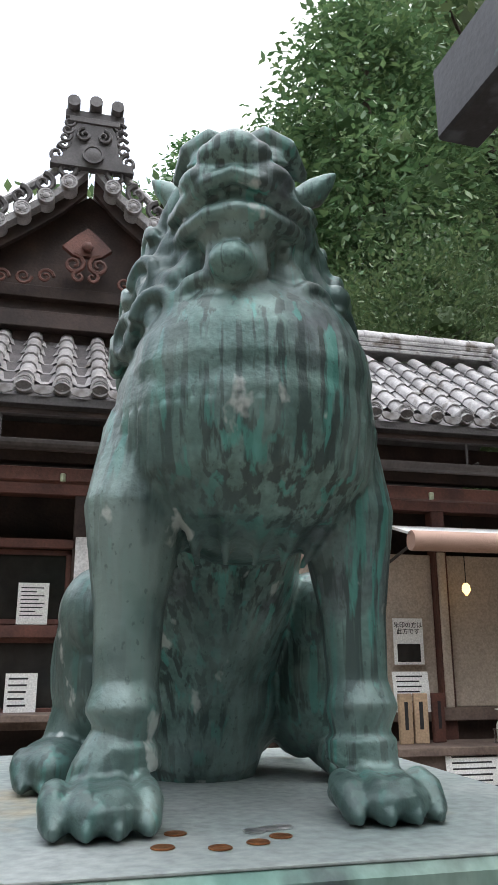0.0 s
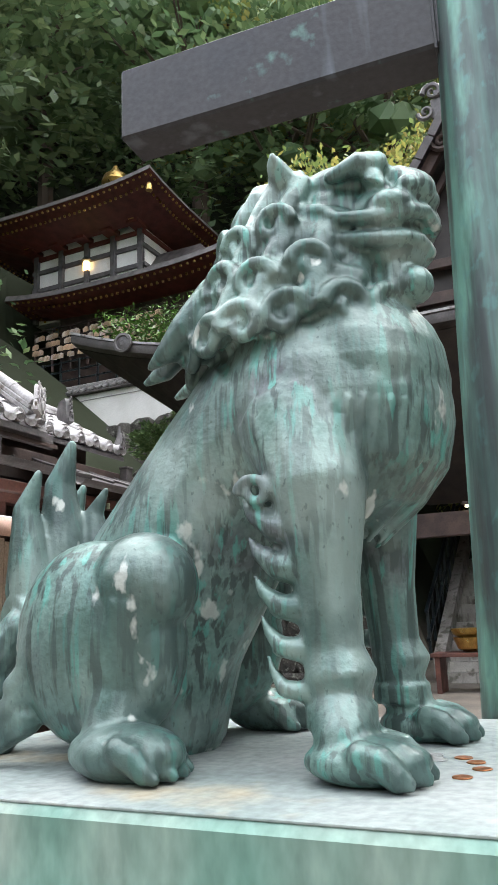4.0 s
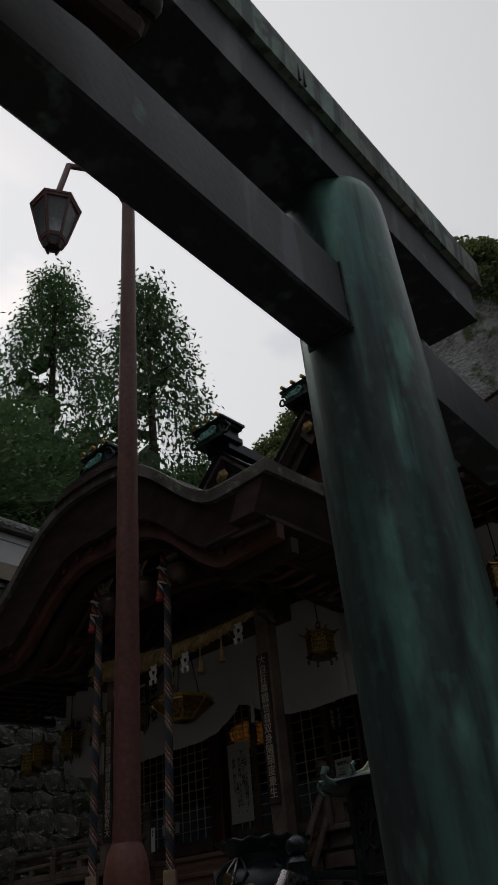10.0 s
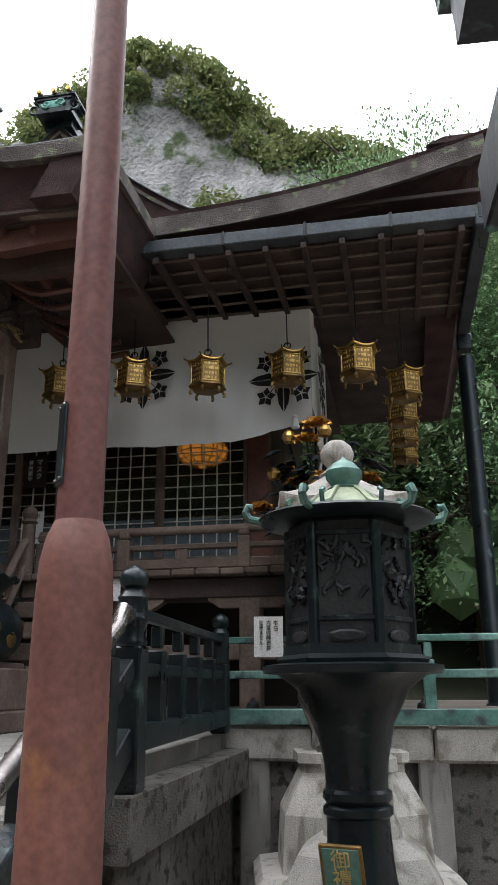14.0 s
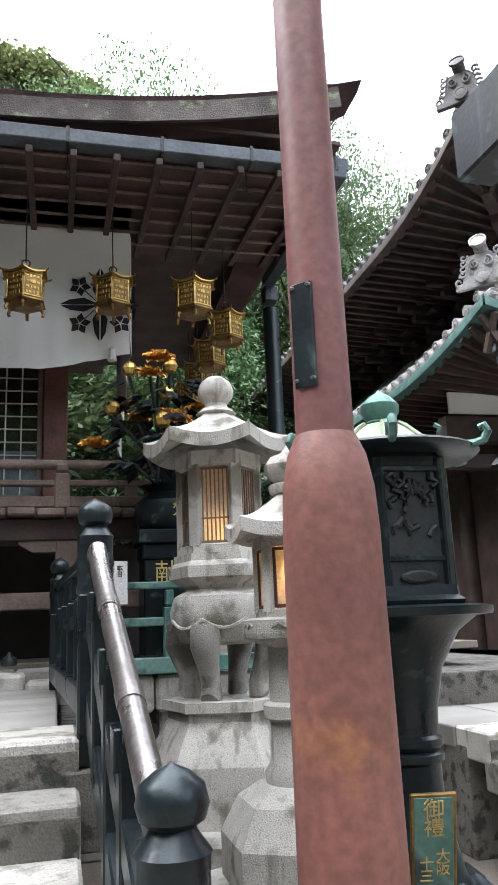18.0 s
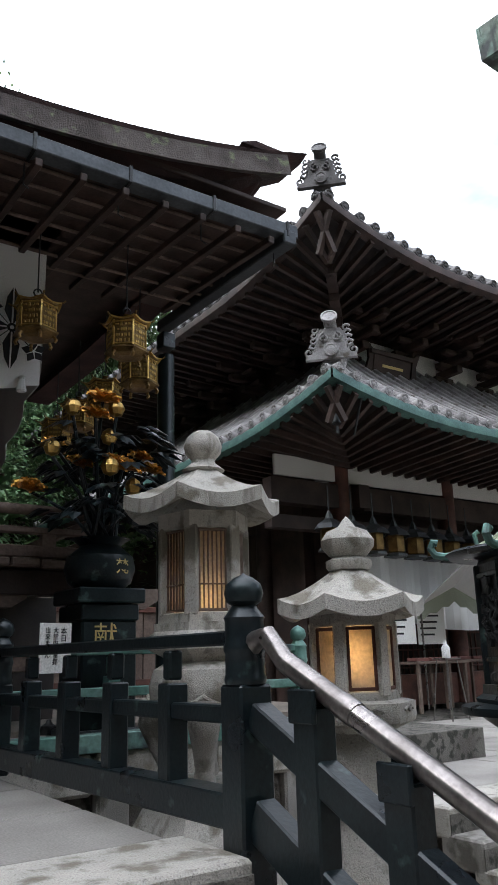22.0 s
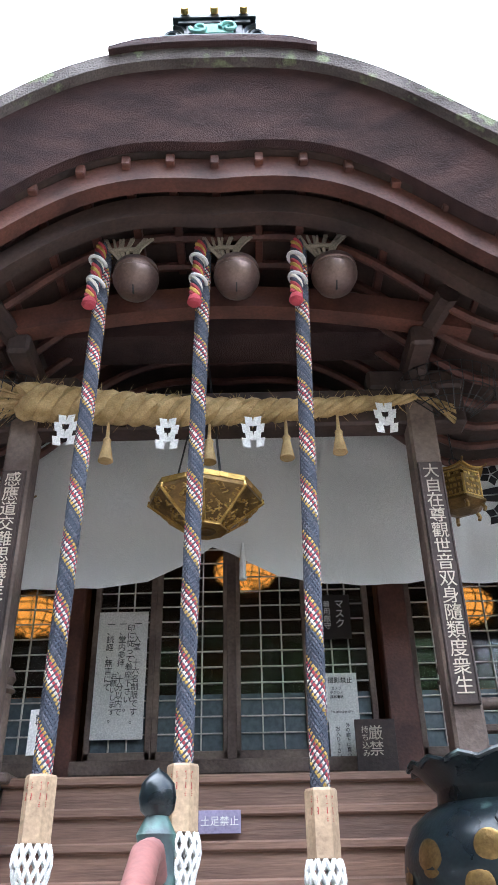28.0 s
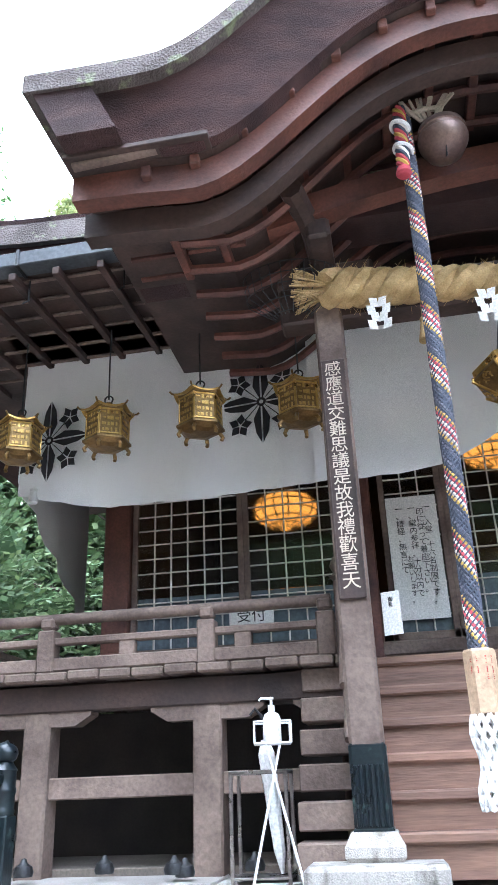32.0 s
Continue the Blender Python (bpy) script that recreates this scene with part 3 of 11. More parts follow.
# square posts and beams below the veranda
for s in (-1, 1):
    for d in (1.3, 2.15, 3.2, 4.15):
        part("veranda_post", MB().box(0.17, 0.17, 1.02, (CX + s * d, VER_Y - 0.08, TERR + 0.5), b=0.012), WOOD_GREY, hall)
        part("bracket_arm", MB().prism([(-0.34, 0.05), (-0.34, -0.03), (-0.24, -0.09), (0.24, -0.09), (0.34, -0.03), (0.34, 0.05)], 0.12, pose(CX + s * d, VER_Y + 0.0, 1.98, 90, 0, 0)), WOOD_GREY, hall)
    part("foot_beam", MB().box(2.9, 0.09, 0.12, (CX + s * 2.7, VER_Y - 0.08, 1.55), b=0.008), WOOD_GREY, hall)
    part("edge_beam", MB().box(2.95, 0.14, 0.16, (CX + s * 2.72, VER_Y - 0.05, 2.05), b=0.01), WOOD_DARK, hall)
    ends = MB()
    # Near-black sheet that stands in for the shade below the veranda.
    part("veranda_back", MB().box(2.9, 0.06, 1.0, (CX + s * 2.7, -8.3, 1.55)), BLACK_AND_SHADE, hall)
    # veranda boards, laid front to back, with worn pale ends
    for k in range(15):
        x = CX + s * (1.28 + 0.2 * k)
        part("veranda_board", MB().box(0.192, 1.2, 0.055, (x, -7.64, 2.165 + 0.003 * (k % 3)), b=0.01), WOOD_GREY, hall)
    # railing
    for z, r, back in ((2.25, 0.05, 0), (2.39, 0.028, 0), (2.53, 0.036, 1)):
        a, b = CX + s * 1.38, CX + s * 4.1
        if back:
            part("rail", MB().tube([(a, VER_Y, z), (b, VER_Y, z)], r, 10), WOOD_GREY, hall, smooth=True)
        else:
            part("rail", MB().box(abs(b - a), 0.07, r * 1.6, ((a + b) / 2, VER_Y, z), b=0.008), WOOD_GREY, hall)
        part("rail", MB().box(0.06, 3.0, r * 1.6, (b, VER_Y - 1.5, z), b=0.008), WOOD_GREY, hall)
    for k, d in enumerate((1.42, 2.14, 3.16, 4.08)):
        part("rail_post", MB().box(0.11, 0.11, 0.26, (CX + s * d, VER_Y, 2.33), b=0.01).box(0.09, 0.1, 0.07, (CX + s * d, VER_Y, 2.5), b=0.015), WOOD_GREY, hall)
        if d < 4:
            part("rail_strut", MB().box(0.1, 0.06, 0.1, (CX + s * (d + 0.5), VER_Y, 2.32), b=0.006), WOOD_GREY, hall)
# wooden steps between the porch pillars
steps = thing("porch_steps", "brown weathered wooden steps up to the hall doors", "steps")
for k in range(6):
    z, y = 2.17 - 0.172 * k, -7.14 + 0.115 * k
    part("tread", MB().box(2.5, 0.3, 0.05, (CX, y - 0.11, z - 0.025), b=0.01), STAIR_WOOD, steps)
    part("riser", MB().box(2.46, 0.03, 0.15, (CX, y - 0.005, z - 0.12), b=0.004), STAIR_WOOD, steps)
    for s in (-1, 1):
        part("iron_strap", MB().box(0.05, 0.33, 0.06, (CX + s * 1.26, y - 0.11, z - 0.028), b=0.004), DARK_BRONZE, steps)
        part("tread_end", MB().box(0.32, 0.24, 0.13, (CX + s * 1.42, y - 0.11, z - 0.1), b=0.008), WOOD_GREY, steps)
for s in (-1, 1):
    part("stair_newel", MB().cyl(0.055, 0.45, (CX + s * 1.3, -7.1, 2.17), 12).lathe([(0.05, 0), (0.075, 0.02), (0.05, 0.05), (0.07, 0.09), (0.05, 0.14), (0.0, 0.17)], 12, (CX + s * 1.3, -7.1, 2.62)), WOOD_GREY, steps, smooth=True)
    part("stair_rail", MB().tube([(CX + s * 1.3, -7.1, 2.5), (CX + s * 1.3, -7.0, 2.42), (CX + s * 1.3, -6.84, 2.2), (CX + s * 1.3, -6.7, 1.98)], 0.034, 10), WOOD_GREY, steps, smooth=True)
    part("stair_rail", MB().tube([(CX + s * 1.3, -7.1, 2.3), (CX + s * 1.3, -6.7, 1.72)], 0.03, 8), WOOD_GREY, steps, smooth=True)
# body: corner and bay pillars, sills, lattice doors
for d in (-3.1, -1.21, 1.21, 3.1):
    part("pillar", MB().box(0.21, 0.21, 2.75, (CX + d, -8.25, 3.5), b=0.012), WOOD_RED, hall)
part("sill", MB().box(6.2, 0.14, 0.1, (CX, -8.22, 2.37), b=0.01).box(6.2, 0.1, 0.16, (CX, -8.24, 2.26), b=0.008), WOOD_GREY, hall)
part("head_beam", MB().box(6.4, 0.16, 0.25, (CX, -8.25, 4.4), b=0.01), WOOD_DARK, hall)
for s in (-1, 1):
    part("side_wall", MB().box(0.1, 3.1, 2.9, (CX + s * 3.1, -9.9, 3.5)), WOOD_DARK, hall)
part("back_wall", MB().box(6.2, 0.12, 3.4, (CX, -11.4, 3.4)), BLACK_AND_SHADE, hall)
part("inner_floor", MB().box(6.1, 3.1, 0.08, (CX, -9.85, 2.3)), WOOD_DARK, hall)
part("inner_ceiling", MB().box(7.4, 4.4, 0.08, (CX, -9.4, 4.75)), WOOD_DARK, hall)


def lattice_panel(x0, x1, z0=2.42, z1=4.28):
    """A sliding lattice door: frame, thin bars, dark glass behind."""
    w, h, cx, cz = x1 - x0, z1 - z0, (x0 + x1) / 2, (z0 + z1) / 2
    d = part("lattice_door", MB().box(0.045, 0.05, h, (x0 + 0.022, 0, cz), b=0.005).box(0.045, 0.05, h, (x1 - 0.022, 0, cz), b=0.005)
             .box(w, 0.05, 0.06, (cx, 0, z0 + 0.03), b=0.005).box(w, 0.05, 0.06, (cx, 0, z1 - 0.03), b=0.005), WOOD_GREY, hall, m=pose(0, WINDOW_Y, 0))
    n = max(3, round((w - 0.09) / 0.135))
    for k in range(1, n):
        part("lattice_bar", MB().box(0.011, 0.018, h - 0.12, (x0 + 0.045 + (w - 0.09) * k / n, 0, cz), b=0.002), LATTICE, d)
    m = round((h - 0.12) / 0.118)
    for k in range(1, m):
        part("lattice_bar", MB().box(w - 0.09, 0.014, 0.010, (cx, 0.004, z0 + 0.06 + (h - 0.12) * k / m), b=0.002), LATTICE, d)
    pane = part("glass", MB().box(w - 0.08, 0.006, h - 0.5, (cx, -0.016, cz + 0.2), b=0.001), GLASS_CLEAR, d)
    pane.visible_shadow = False
    part("frosted_pane", MB().box(w - 0.08, 0.006, 0.4, (cx, -0.016, z0 + 0.25), b=0.001), FROSTED, d, "milky blue-grey lower pane")


for s in (-1, 1):
    lattice_panel(CX + min(s * 0.02, s * 0.57), CX + max(s * 0.02, s * 0.57))
    lattice_panel(CX + min(s * 0.57, s * 1.04), CX + max(s * 0.57, s * 1.04))
    lattice_panel(CX + min(s * 1.32, s * 2.1), CX + max(s * 1.32, s * 2.1))
    lattice_panel(CX + min(s * 2.1, s * 2.99), CX + max(s * 2.1, s * 2.99))

GUTTER = mat("grey_copper_gutter", (0.085, 0.095, 0.105), (0.055, 0.062, 0.07), 0.45, 0.4, scale=3, fine=40, bump=0.08)

part("meeting_stile", MB().box(0.07, 0.05, 1.8, (CX, WINDOW_Y + 0.01, 3.2), b=0.005), WOOD_GREY, hall)

# main roof: thick bark eave that lifts towards its corners
def eave_lift(u):
    """Rise of the eave at u metres from the middle."""
    return 0.42 * max(0, (abs(u) - 2.2) / 3.04) ** 2.2


def roof_sheet(z0, y0, run, rise, steps_n, half=5.24, sag=0.25, narrow=0.0):
    rows = []
    for j in range(steps_n + 1):
        v = j / steps_n
        y = y0 - run * v
        z = z0 + rise * v - sag * math.sin(math.pi * v)
        hw = half - narrow * v
        rows.append([(CX + u, y, z + eave_lift(u / hw * 5.24) * (1 - v) ** 2) for u in [hw * (k / 20 * 2 - 1) for k in range(21)]])
    return rows


part("bark_roof", MB().grid(roof_sheet(5.06, EAVE_Y, 4.6, 2.9, 8, narrow=1.6)[::-1], thick=(0, -0.05, 0.24)), BARK_TOP, hall)
part("bark_eave", MB().grid([[(CX + u, EAVE_Y + 0.02 - 0.1 * w, 5.05 + eave_lift(u) - 0.30 * w * (1 - 0.85 * max(0, (abs(u) - 4.5) / 0.94))) for u in [5.44 * (k / 36 * 2 - 1) for k in range(37)]] for w in (0, 0.33, 0.66, 1.0)], thick=(0, 0.3, 0.0)), BARK, hall, "layered red-brown bark edge of the roof")
for s in (-1, 1):
    part("side_eave", MB().grid([[(CX + s * (5.24 - 0.14 * w), y, 5.05 + 0.42 * max(0, 1 - (EAVE_Y - y) / 3.2) ** 2.2 - 0.3 * w * min(1, 0.2 + (EAVE_Y - y) / 1.6)) for y in [EAVE_Y - k * 0.5 for k in range(11)]] for w in (0, 0.5, 1.0)], thick=(s * 0.3, 0.0, 0)), BARK, hall)
    part("soffit", MB().box(2.2, 5.5, 0.04, (CX + s * 4.15, -9.2, 4.98), m=None), WOOD_DARK, hall)
    # rafters under the eave
    for k in range(13):
        x = CX + s * (1.4 + 0.3 * k)
        part("rafter", MB().box(0.05, 1.75, 0.055, (0, 0, 0), pose(x, -7.2, 4.64, -4, 0, 0), b=0.006), WOOD_DARK, hall)
    for k in range(7):
        part("soffit_batten", MB().box(3.9, 0.025, 0.02, (CX + s * 3.25, -6.55 - 0.2 * k, 4.69 - 0.005 * k), b=0.003), WOOD_GREY, hall)
    part("soffit_board", MB().box(3.9, 1.6, 0.02, (CX + s * 3.25, -7.25, 4.72), b=0.003), WOOD_DARK, hall)
    part("purlin", MB().box(4.3, 0.16, 0.18, (CX + s * 2.2, -7.75, 4.9), b=0.01), WOOD_DARK, hall)
    # box gutter
    g = part("gutter", MB().box(2.88, 0.13, 0.11, (CX + s * 3.80, -6.37, 4.70), b=0.008), GUTTER, hall, "grey-green copper box gutter")
    for k in range(5):
        part("gutter_strap", MB().box(0.025, 0.15, 0.13, (CX + s * (2.5 + 0.66 * k), -6.37, 4.70), b=0.004), DARK_BRONZE, g)
        part("gutter_hook", MB().tube([(CX + s * (2.5 + 0.66 * k), -6.5, 4.66), (CX + s * (2.5 + 0.66 * k), -6.5, 4.5), (CX + s * (2.53 + 0.66 * k), -6.48, 4.47)], 0.006, 5), DARK_BRONZE, g)
    # curving gutter pipe from the corner back to the downpipe
    part("corner_gutter", MB().box(0.12, 2.1, 0.11, (0, 0, 0), pose(CX + s * 5.16, -7.35, 4.66, -1.5, 0, 0), b=0.01), GUTTER, hall)
part("downpipe", MB().box(0.14, 0.14, 0.16, (1.62, -8.3, 4.5), b=0.01).lathe([(0.1, 0), (0.11, 0.08), (0.085, 0.1), (0.085, 0.3), (0.1, 0.32), (0.085, 0.36), (0.08, 3.3)], 12, (1.62, -8.3, 1.05)), IRON, hall, "dark green downpipe", smooth=True)

# porch roof with a bow-shaped gable
def bow(u):
    """Height of the porch roof's upper edge at u metres from the middle."""
    a = abs(u)
    if a < 1.95:
        return 4.86 + 0.957 * (0.5 + 0.5 * math.cos(math.pi * (a / 1.95) ** 1.5))
    return 4.86 + 0.02 * ((a - 1.95) / 0.64) ** 2


def bow_thick(u):
    return 0.625 - 0.2 * min(abs(u) / 2.2, 1)


us = [2.58 * (k / 44 * 2 - 1) for k in range(45)]
porch = thing("porch_roof", "bow-gabled porch roof of thick red-brown cypress bark", "roof")
part("bark_edge", MB().grid([[(CX + u * (1 - 0.08 * w), -5.2 - 0.14 * w, bow(u) - bow_thick(u) * w) for u in us] for w in (0, 0.25, 0.5, 0.75, 1.0)], thick=(0, 0.35, 0)), BARK, porch, "thick layered bark edge")
part("thatch", MB().grid([[(CX + u, y, bow(u) + 0.01 + 0.04 * math.sin((y + 5.2) * -1.0)) for u in us] for y in (-5.16, -5.4, -5.8, -6.4, -7.2, -8.0, -8.8)], thick=(0, 0, 0.12)), BARK_TOP, porch)
part("metal_edge", MB().tube([(CX + u, -5.18, bow(u) + 0.015) for u in us], 0.014, 6), DARK_BRONZE, porch)
for k in range(3):
    part("ridge_course", MB().grid([[(CX + u, y, bow(u) + 0.03 + 0.035 * k) for u in [(0.62 - 0.06 * k) * (i / 8 * 2 - 1) for i in range(9)]] for y in (-5.22 - 0.05 * k, -6.5, -8.6)], thick=(0, 0, 0.03)), SHAKE, porch)
# barge board and curved rafters under it
for w, y, hgt, mt in ((1, -5.44, 0.16, WOOD_RED), (2, -5.62, 0.15, WOOD_DARK)):
    part("barge_board", MB().grid([[(CX + u * 0.93, y, bow(u) - bow_thick(u) - 0.02 - 0.10 * (w - 1) - hgt * q) for u in us] for q in (0, 0.5, 1.0)], thick=(0, 0.1, 0)), mt, porch)
for k in range(17):
    u = -2.0 + 0.25 * k
    part("rafter_end", MB().box(0.05, 0.9, 0.07, (CX + u, -5.85, bow(u) - bow_thick(u) - 0.06), b=0.006), WOOD_RED, porch)
for k in range(9):
    part("curved_rafter", MB().tube([(CX + u * 0.9, -5.75 - 0.24 * k, bow(u) - bow_thick(u) - 0.07 - 0.01 * k) for u in us[3:-3]], 0.03, 6), WOOD_RED, porch)
part("soffit", MB().grid([[(CX + u * 0.93, y, bow(u) - bow_thick(u) + 0.02) for u in us] for y in (-5.4, -6.2, -7.4, -8.4)], thick=(0, 0, 0.03)), WOOD_DARK, porch)
for s in (-1, 1):
    part("eave_return", MB().grid([[(CX + s * (2.58 - 0.2 * w), y, 4.87 - 0.42 * w + 0.02 * (y + 5.2)) for y in (-5.18, -5.6, -6.1, -6.6)] for w in (0, 0.5, 1.0)], thick=(s * 0.3, 0, 0)), BARK, porch)
    part("eave_board", MB().box(0.75, 1.3, 0.03, (CX + s * 2.03, -5.95, 4.44), b=0.004), WOOD_DARK, porch)
    part("edge_strip", MB().box(0.5, 0.05, 0.03, (0, 0, 0), pose(CX + s * 2.12, -5.36, 4.43, 0, s * 3, 0), b=0.004), WOOD_GREY, porch)
    for k in range(5):
        part("eave_batten", MB().box(0.7, 0.03, 0.03, (CX + s * 1.98, -5.55 - 0.2 * k, 4.42), b=0.004), WOOD_RED, porch)
# porch pillars on stone plinths, with name plaques
for s in (-1, 1):
    pil = thing("porch_pillar", "tall square wooden porch pillar with a bronze shoe", "pillar", group="porch pillars")
    x = CX + s * 1.2125
    part("shaft", MB().box(0.165, 0.165, 3.0, (x, -6.56, 2.85), b=0.016), WOOD_GREY, pil)
    part("bronze_shoe", MB().box(0.175, 0.175, 0.40, (x, -6.56, 1.50), b=0.016).box(0.185, 0.185, 0.03, (x, -6.56, 1.32), b=0.01), IRON, pil, "dark fluted bronze shoe")
    for k in range(6):
        part("flute", MB().cyl(0.010, 0.26, (x - 0.064 + 0.0256 * k, -6.472, 1.34), 8), IRON, pil)
    part("plinth", MB().lathe([(0.17, 0), (0.2, 0.03), (0.2, 0.07), (0.16, 0.12), (0.15, 0.13)], 4, (x, -6.56, 1.19), turn=math.pi / 4, sx=0.95, sy=0.95), GRANITE_LIT, pil)
    part("base_block", MB().box(0.62, 0.62, 0.2, (x, -6.6, 1.1), b=0.02), GRANITE, pil)
    part("cap_bracket", MB().box(0.6, 0.14, 0.14, (x, -6.56, 4.38), b=0.02).box(0.14, 0.7, 0.14, (x, -6.5, 4.46), b=0.02).box(0.26, 0.26, 0.1, (x, -6.56, 4.28), b=0.02), WOOD_DARK, pil)
part("cross_beam", MB().box(3.0, 0.16, 0.26, (CX, -6.58, 4.18), b=0.015), WOOD_DARK, porch)
part("rainbow_beam", MB().grid([[(CX + u, -6.12, 4.62 + 0.22 * math.cos(u / 1.5 * math.pi / 2) - 0.16 * w) for u in [1.5 * (k / 14 * 2 - 1) for k in range(15)]] for w in (0, 1)], thick=(0, 0.12, 0)), WOOD_RED, porch)
for s in (-1, 1):
    part("link_beam", MB().tube([(CX + s * 1.21, -6.55, 4.36), (CX + s * 1.25, -6.3, 4.55), (CX + s * 1.33, -5.9, 4.55)], 0.07, 8), WOOD_DARK, porch)

# ---- torii ----
torii = thing("torii_gate", "tall bronze torii gate, streaked with green verdigris", "gate", Matrix.Translation((1.663, -1.05, 0)) @ pose(0, 0, 0, 0, 0, 3.2))
for y, lean in ((2.005, -0.0255), (-1.86, 0.022)):
    m = Matrix.Identity(4)
    m[1][2] = lean
    m.translation = (0, y, 0)
    part("column", MB().lathe([(0.30, 0), (0.31, 0.05), (0.285, 0.12), (0.265, 0.4), (0.249, 1.3), (0.241, 2.46), (0.232, 3.9), (0.228, 4.02), (0.212, 4.09), (0.17, 4.145), (0.1, 4.175), (0.004, 4.185)], 48, m=m), TORII, torii, "bronze column with bright green streaks", smooth=True)
    for e in (-1, 1):
        part("tie_collar", MB().box(0.206, 0.012, 0.345, (0, y + lean * 3.37 + e * 0.232, 3.37), b=0.002), TORII_DARK, torii)
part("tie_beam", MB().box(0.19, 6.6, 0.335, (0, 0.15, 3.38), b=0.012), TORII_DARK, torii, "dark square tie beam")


def sweep_y(y):
    """Upward curve of the lintels towards their ends."""
    return (0.36 if y > 0 else 0.1) * (abs(y) / 3.5) ** 2.4


ys = [0.225 + 3.225 * (k / 28 * 2 - 1) for k in range(29)]
CAP = [(-0.21, 0.0), (-0.225, 0.16), (-0.225, 0.185), (0, 0.29), (0.225, 0.185), (0.21, 0.0)]
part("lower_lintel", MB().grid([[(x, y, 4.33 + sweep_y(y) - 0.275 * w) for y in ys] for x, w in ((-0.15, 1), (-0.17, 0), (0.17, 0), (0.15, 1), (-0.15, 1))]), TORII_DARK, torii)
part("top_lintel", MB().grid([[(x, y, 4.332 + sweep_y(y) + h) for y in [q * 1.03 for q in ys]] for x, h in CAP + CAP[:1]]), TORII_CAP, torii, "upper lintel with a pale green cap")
for y in (1.16, 1.2, -1.3, -1.34):
    part("cap_seam", MB().box(0.012, 0.01, 0.16, (-0.216, y, 4.42 + sweep_y(y))), TORII_DARK, torii)
for e in (-1, 1):
    y = 0.225 + e * 3.225
    part("lintel_end", MB().box(0.31, 0.02, 0.27, (0, y, 4.19 + sweep_y(y))), TORII_DARK, torii)
    part("cap_end", MB().prism([(-x, h) for x, h in CAP], 0.02, pose(0, y * 1.03 + 0.01, 4.332 + sweep_y(y * 1.03), 90, 0, 0)), TORII_CAP, torii)
for y in (0.42, 0.95, -0.7):
    part("lintel_bolt", MB().lathe([(0.014, 0), (0.012, 0.01), (0.004, 0.014)], 10, m=pose(-0.16, y, 4.22, 0, -90, 0)), TORII_CAP, torii)
# tablet that leans forward from the middle of the gate
tab = thing("gate_tablet", "dark carved wooden name tablet in a scalloped frame", "tablet", Matrix.Translation((1.515, -1.185, 3.39)) @ pose(0, 0, 0, 0, 0, -3) @ pose(0, 0, 0, 0, -27, 0) @ Matrix.Diagonal((0.6, 0.87, 0.68, 1)))
TABLET = mat("blackened_wood", (0.030, 0.022, 0.019), (0.017, 0.013, 0.012), 0.6, scale=5, fine=60, bump=0.3)
part("board", MB().prism([(-0.23, 0.03), (0.23, 0.03), (0.31, 1.36), (-0.31, 1.36)], 0.05, pose(-0.02, 0, 0, 90, 0, 90)), TABLET, tab)
for e in (-1, 1):
    tilt = pose(0, e * 0.235, 0, -e * 4.2, 0, 0)
    part("side_frame", MB().prism([(0, 0), (0.14, 0.02), (0.16, 0.3), (0.18, 0.62), (0.22, 1.0), (0.31, 1.42), (0.0, 1.38)], 0.05, tilt @ pose(0.0, -0.025, 0, 90, 0, 180)), TABLET, tab)
    part("inner_frame", MB().box(0.03, 0.03, 1.2, (-0.03, -e * 0.07, 0.7), b=0.006), TABLET, tab, m=tilt)
    for k in range(10):
        if k not in (3, 4, 5):
            part("frame_scallop", MB().lathe([(0.004, -0.06), (0.034, -0.045), (0.042, 0), (0.034, 0.045), (0.004, 0.06)], 10, m=tilt @ pose(-0.14 - 0.014 * k, 0, 0.16 + 0.115 * k)), TABLET, tab, smooth=True)
for k in range(5):
    part("top_scallop", MB().lathe([(0.004, -0.07), (0.032, -0.05), (0.036, 0), (0.032, 0.05), (0.004, 0.07)], 10, m=pose(-0.27, -0.26 + 0.13 * k, 1.41, 90, 0, 0)), TABLET, tab, smooth=True)
part("top_frame", MB().box(0.33, 0.72, 0.07, (-0.15, 0, 1.36), b=0.02), TABLET, tab)
part("bottom_frame", MB().box(0.18, 0.5, 0.1, (-0.08, 0, 0.03), b=0.02), WOOD_DARK, tab)
lettering("carved_writing", "歓喜天", 0.3, WOOD_DARK, tab, pose(-0.052, 0, 1.24, 90, 0, -90), 1.0, True)
# bowl-shaped bell and bird-like ornament on the tie beam
orn = thing("beam_ornament", "dark bronze bell and curled ornament on the tie beam", "ornament", Matrix.Translation((1.66, -0.72, 3.537)) @ pose(0, 0, 0, 0, 0, 4.0))
part("bell", MB().lathe([(0.02, 0), (0.085, 0.0), (0.095, 0.03), (0.08, 0.1), (0.045, 0.13), (0.012, 0.14)], 20, (0, -0.12, 0)), DARK_BRONZE, orn, smooth=True)
part("bell_rod", MB().tube([(0, -0.12, 0.14), (0, -0.12, 0.56)], 0.006, 6), DARK_BRONZE, orn)
part("curl", MB().tube([(0, 0.02, 0.02), (0, 0.09, 0.05), (0, 0.16, 0.07), (0, 0.185, 0.12), (0, 0.15, 0.14)], 0.03, 8, [0.02, 0.03, 0.03, 0.02, 0.01]), DARK_BRONZE, orn, smooth=True)

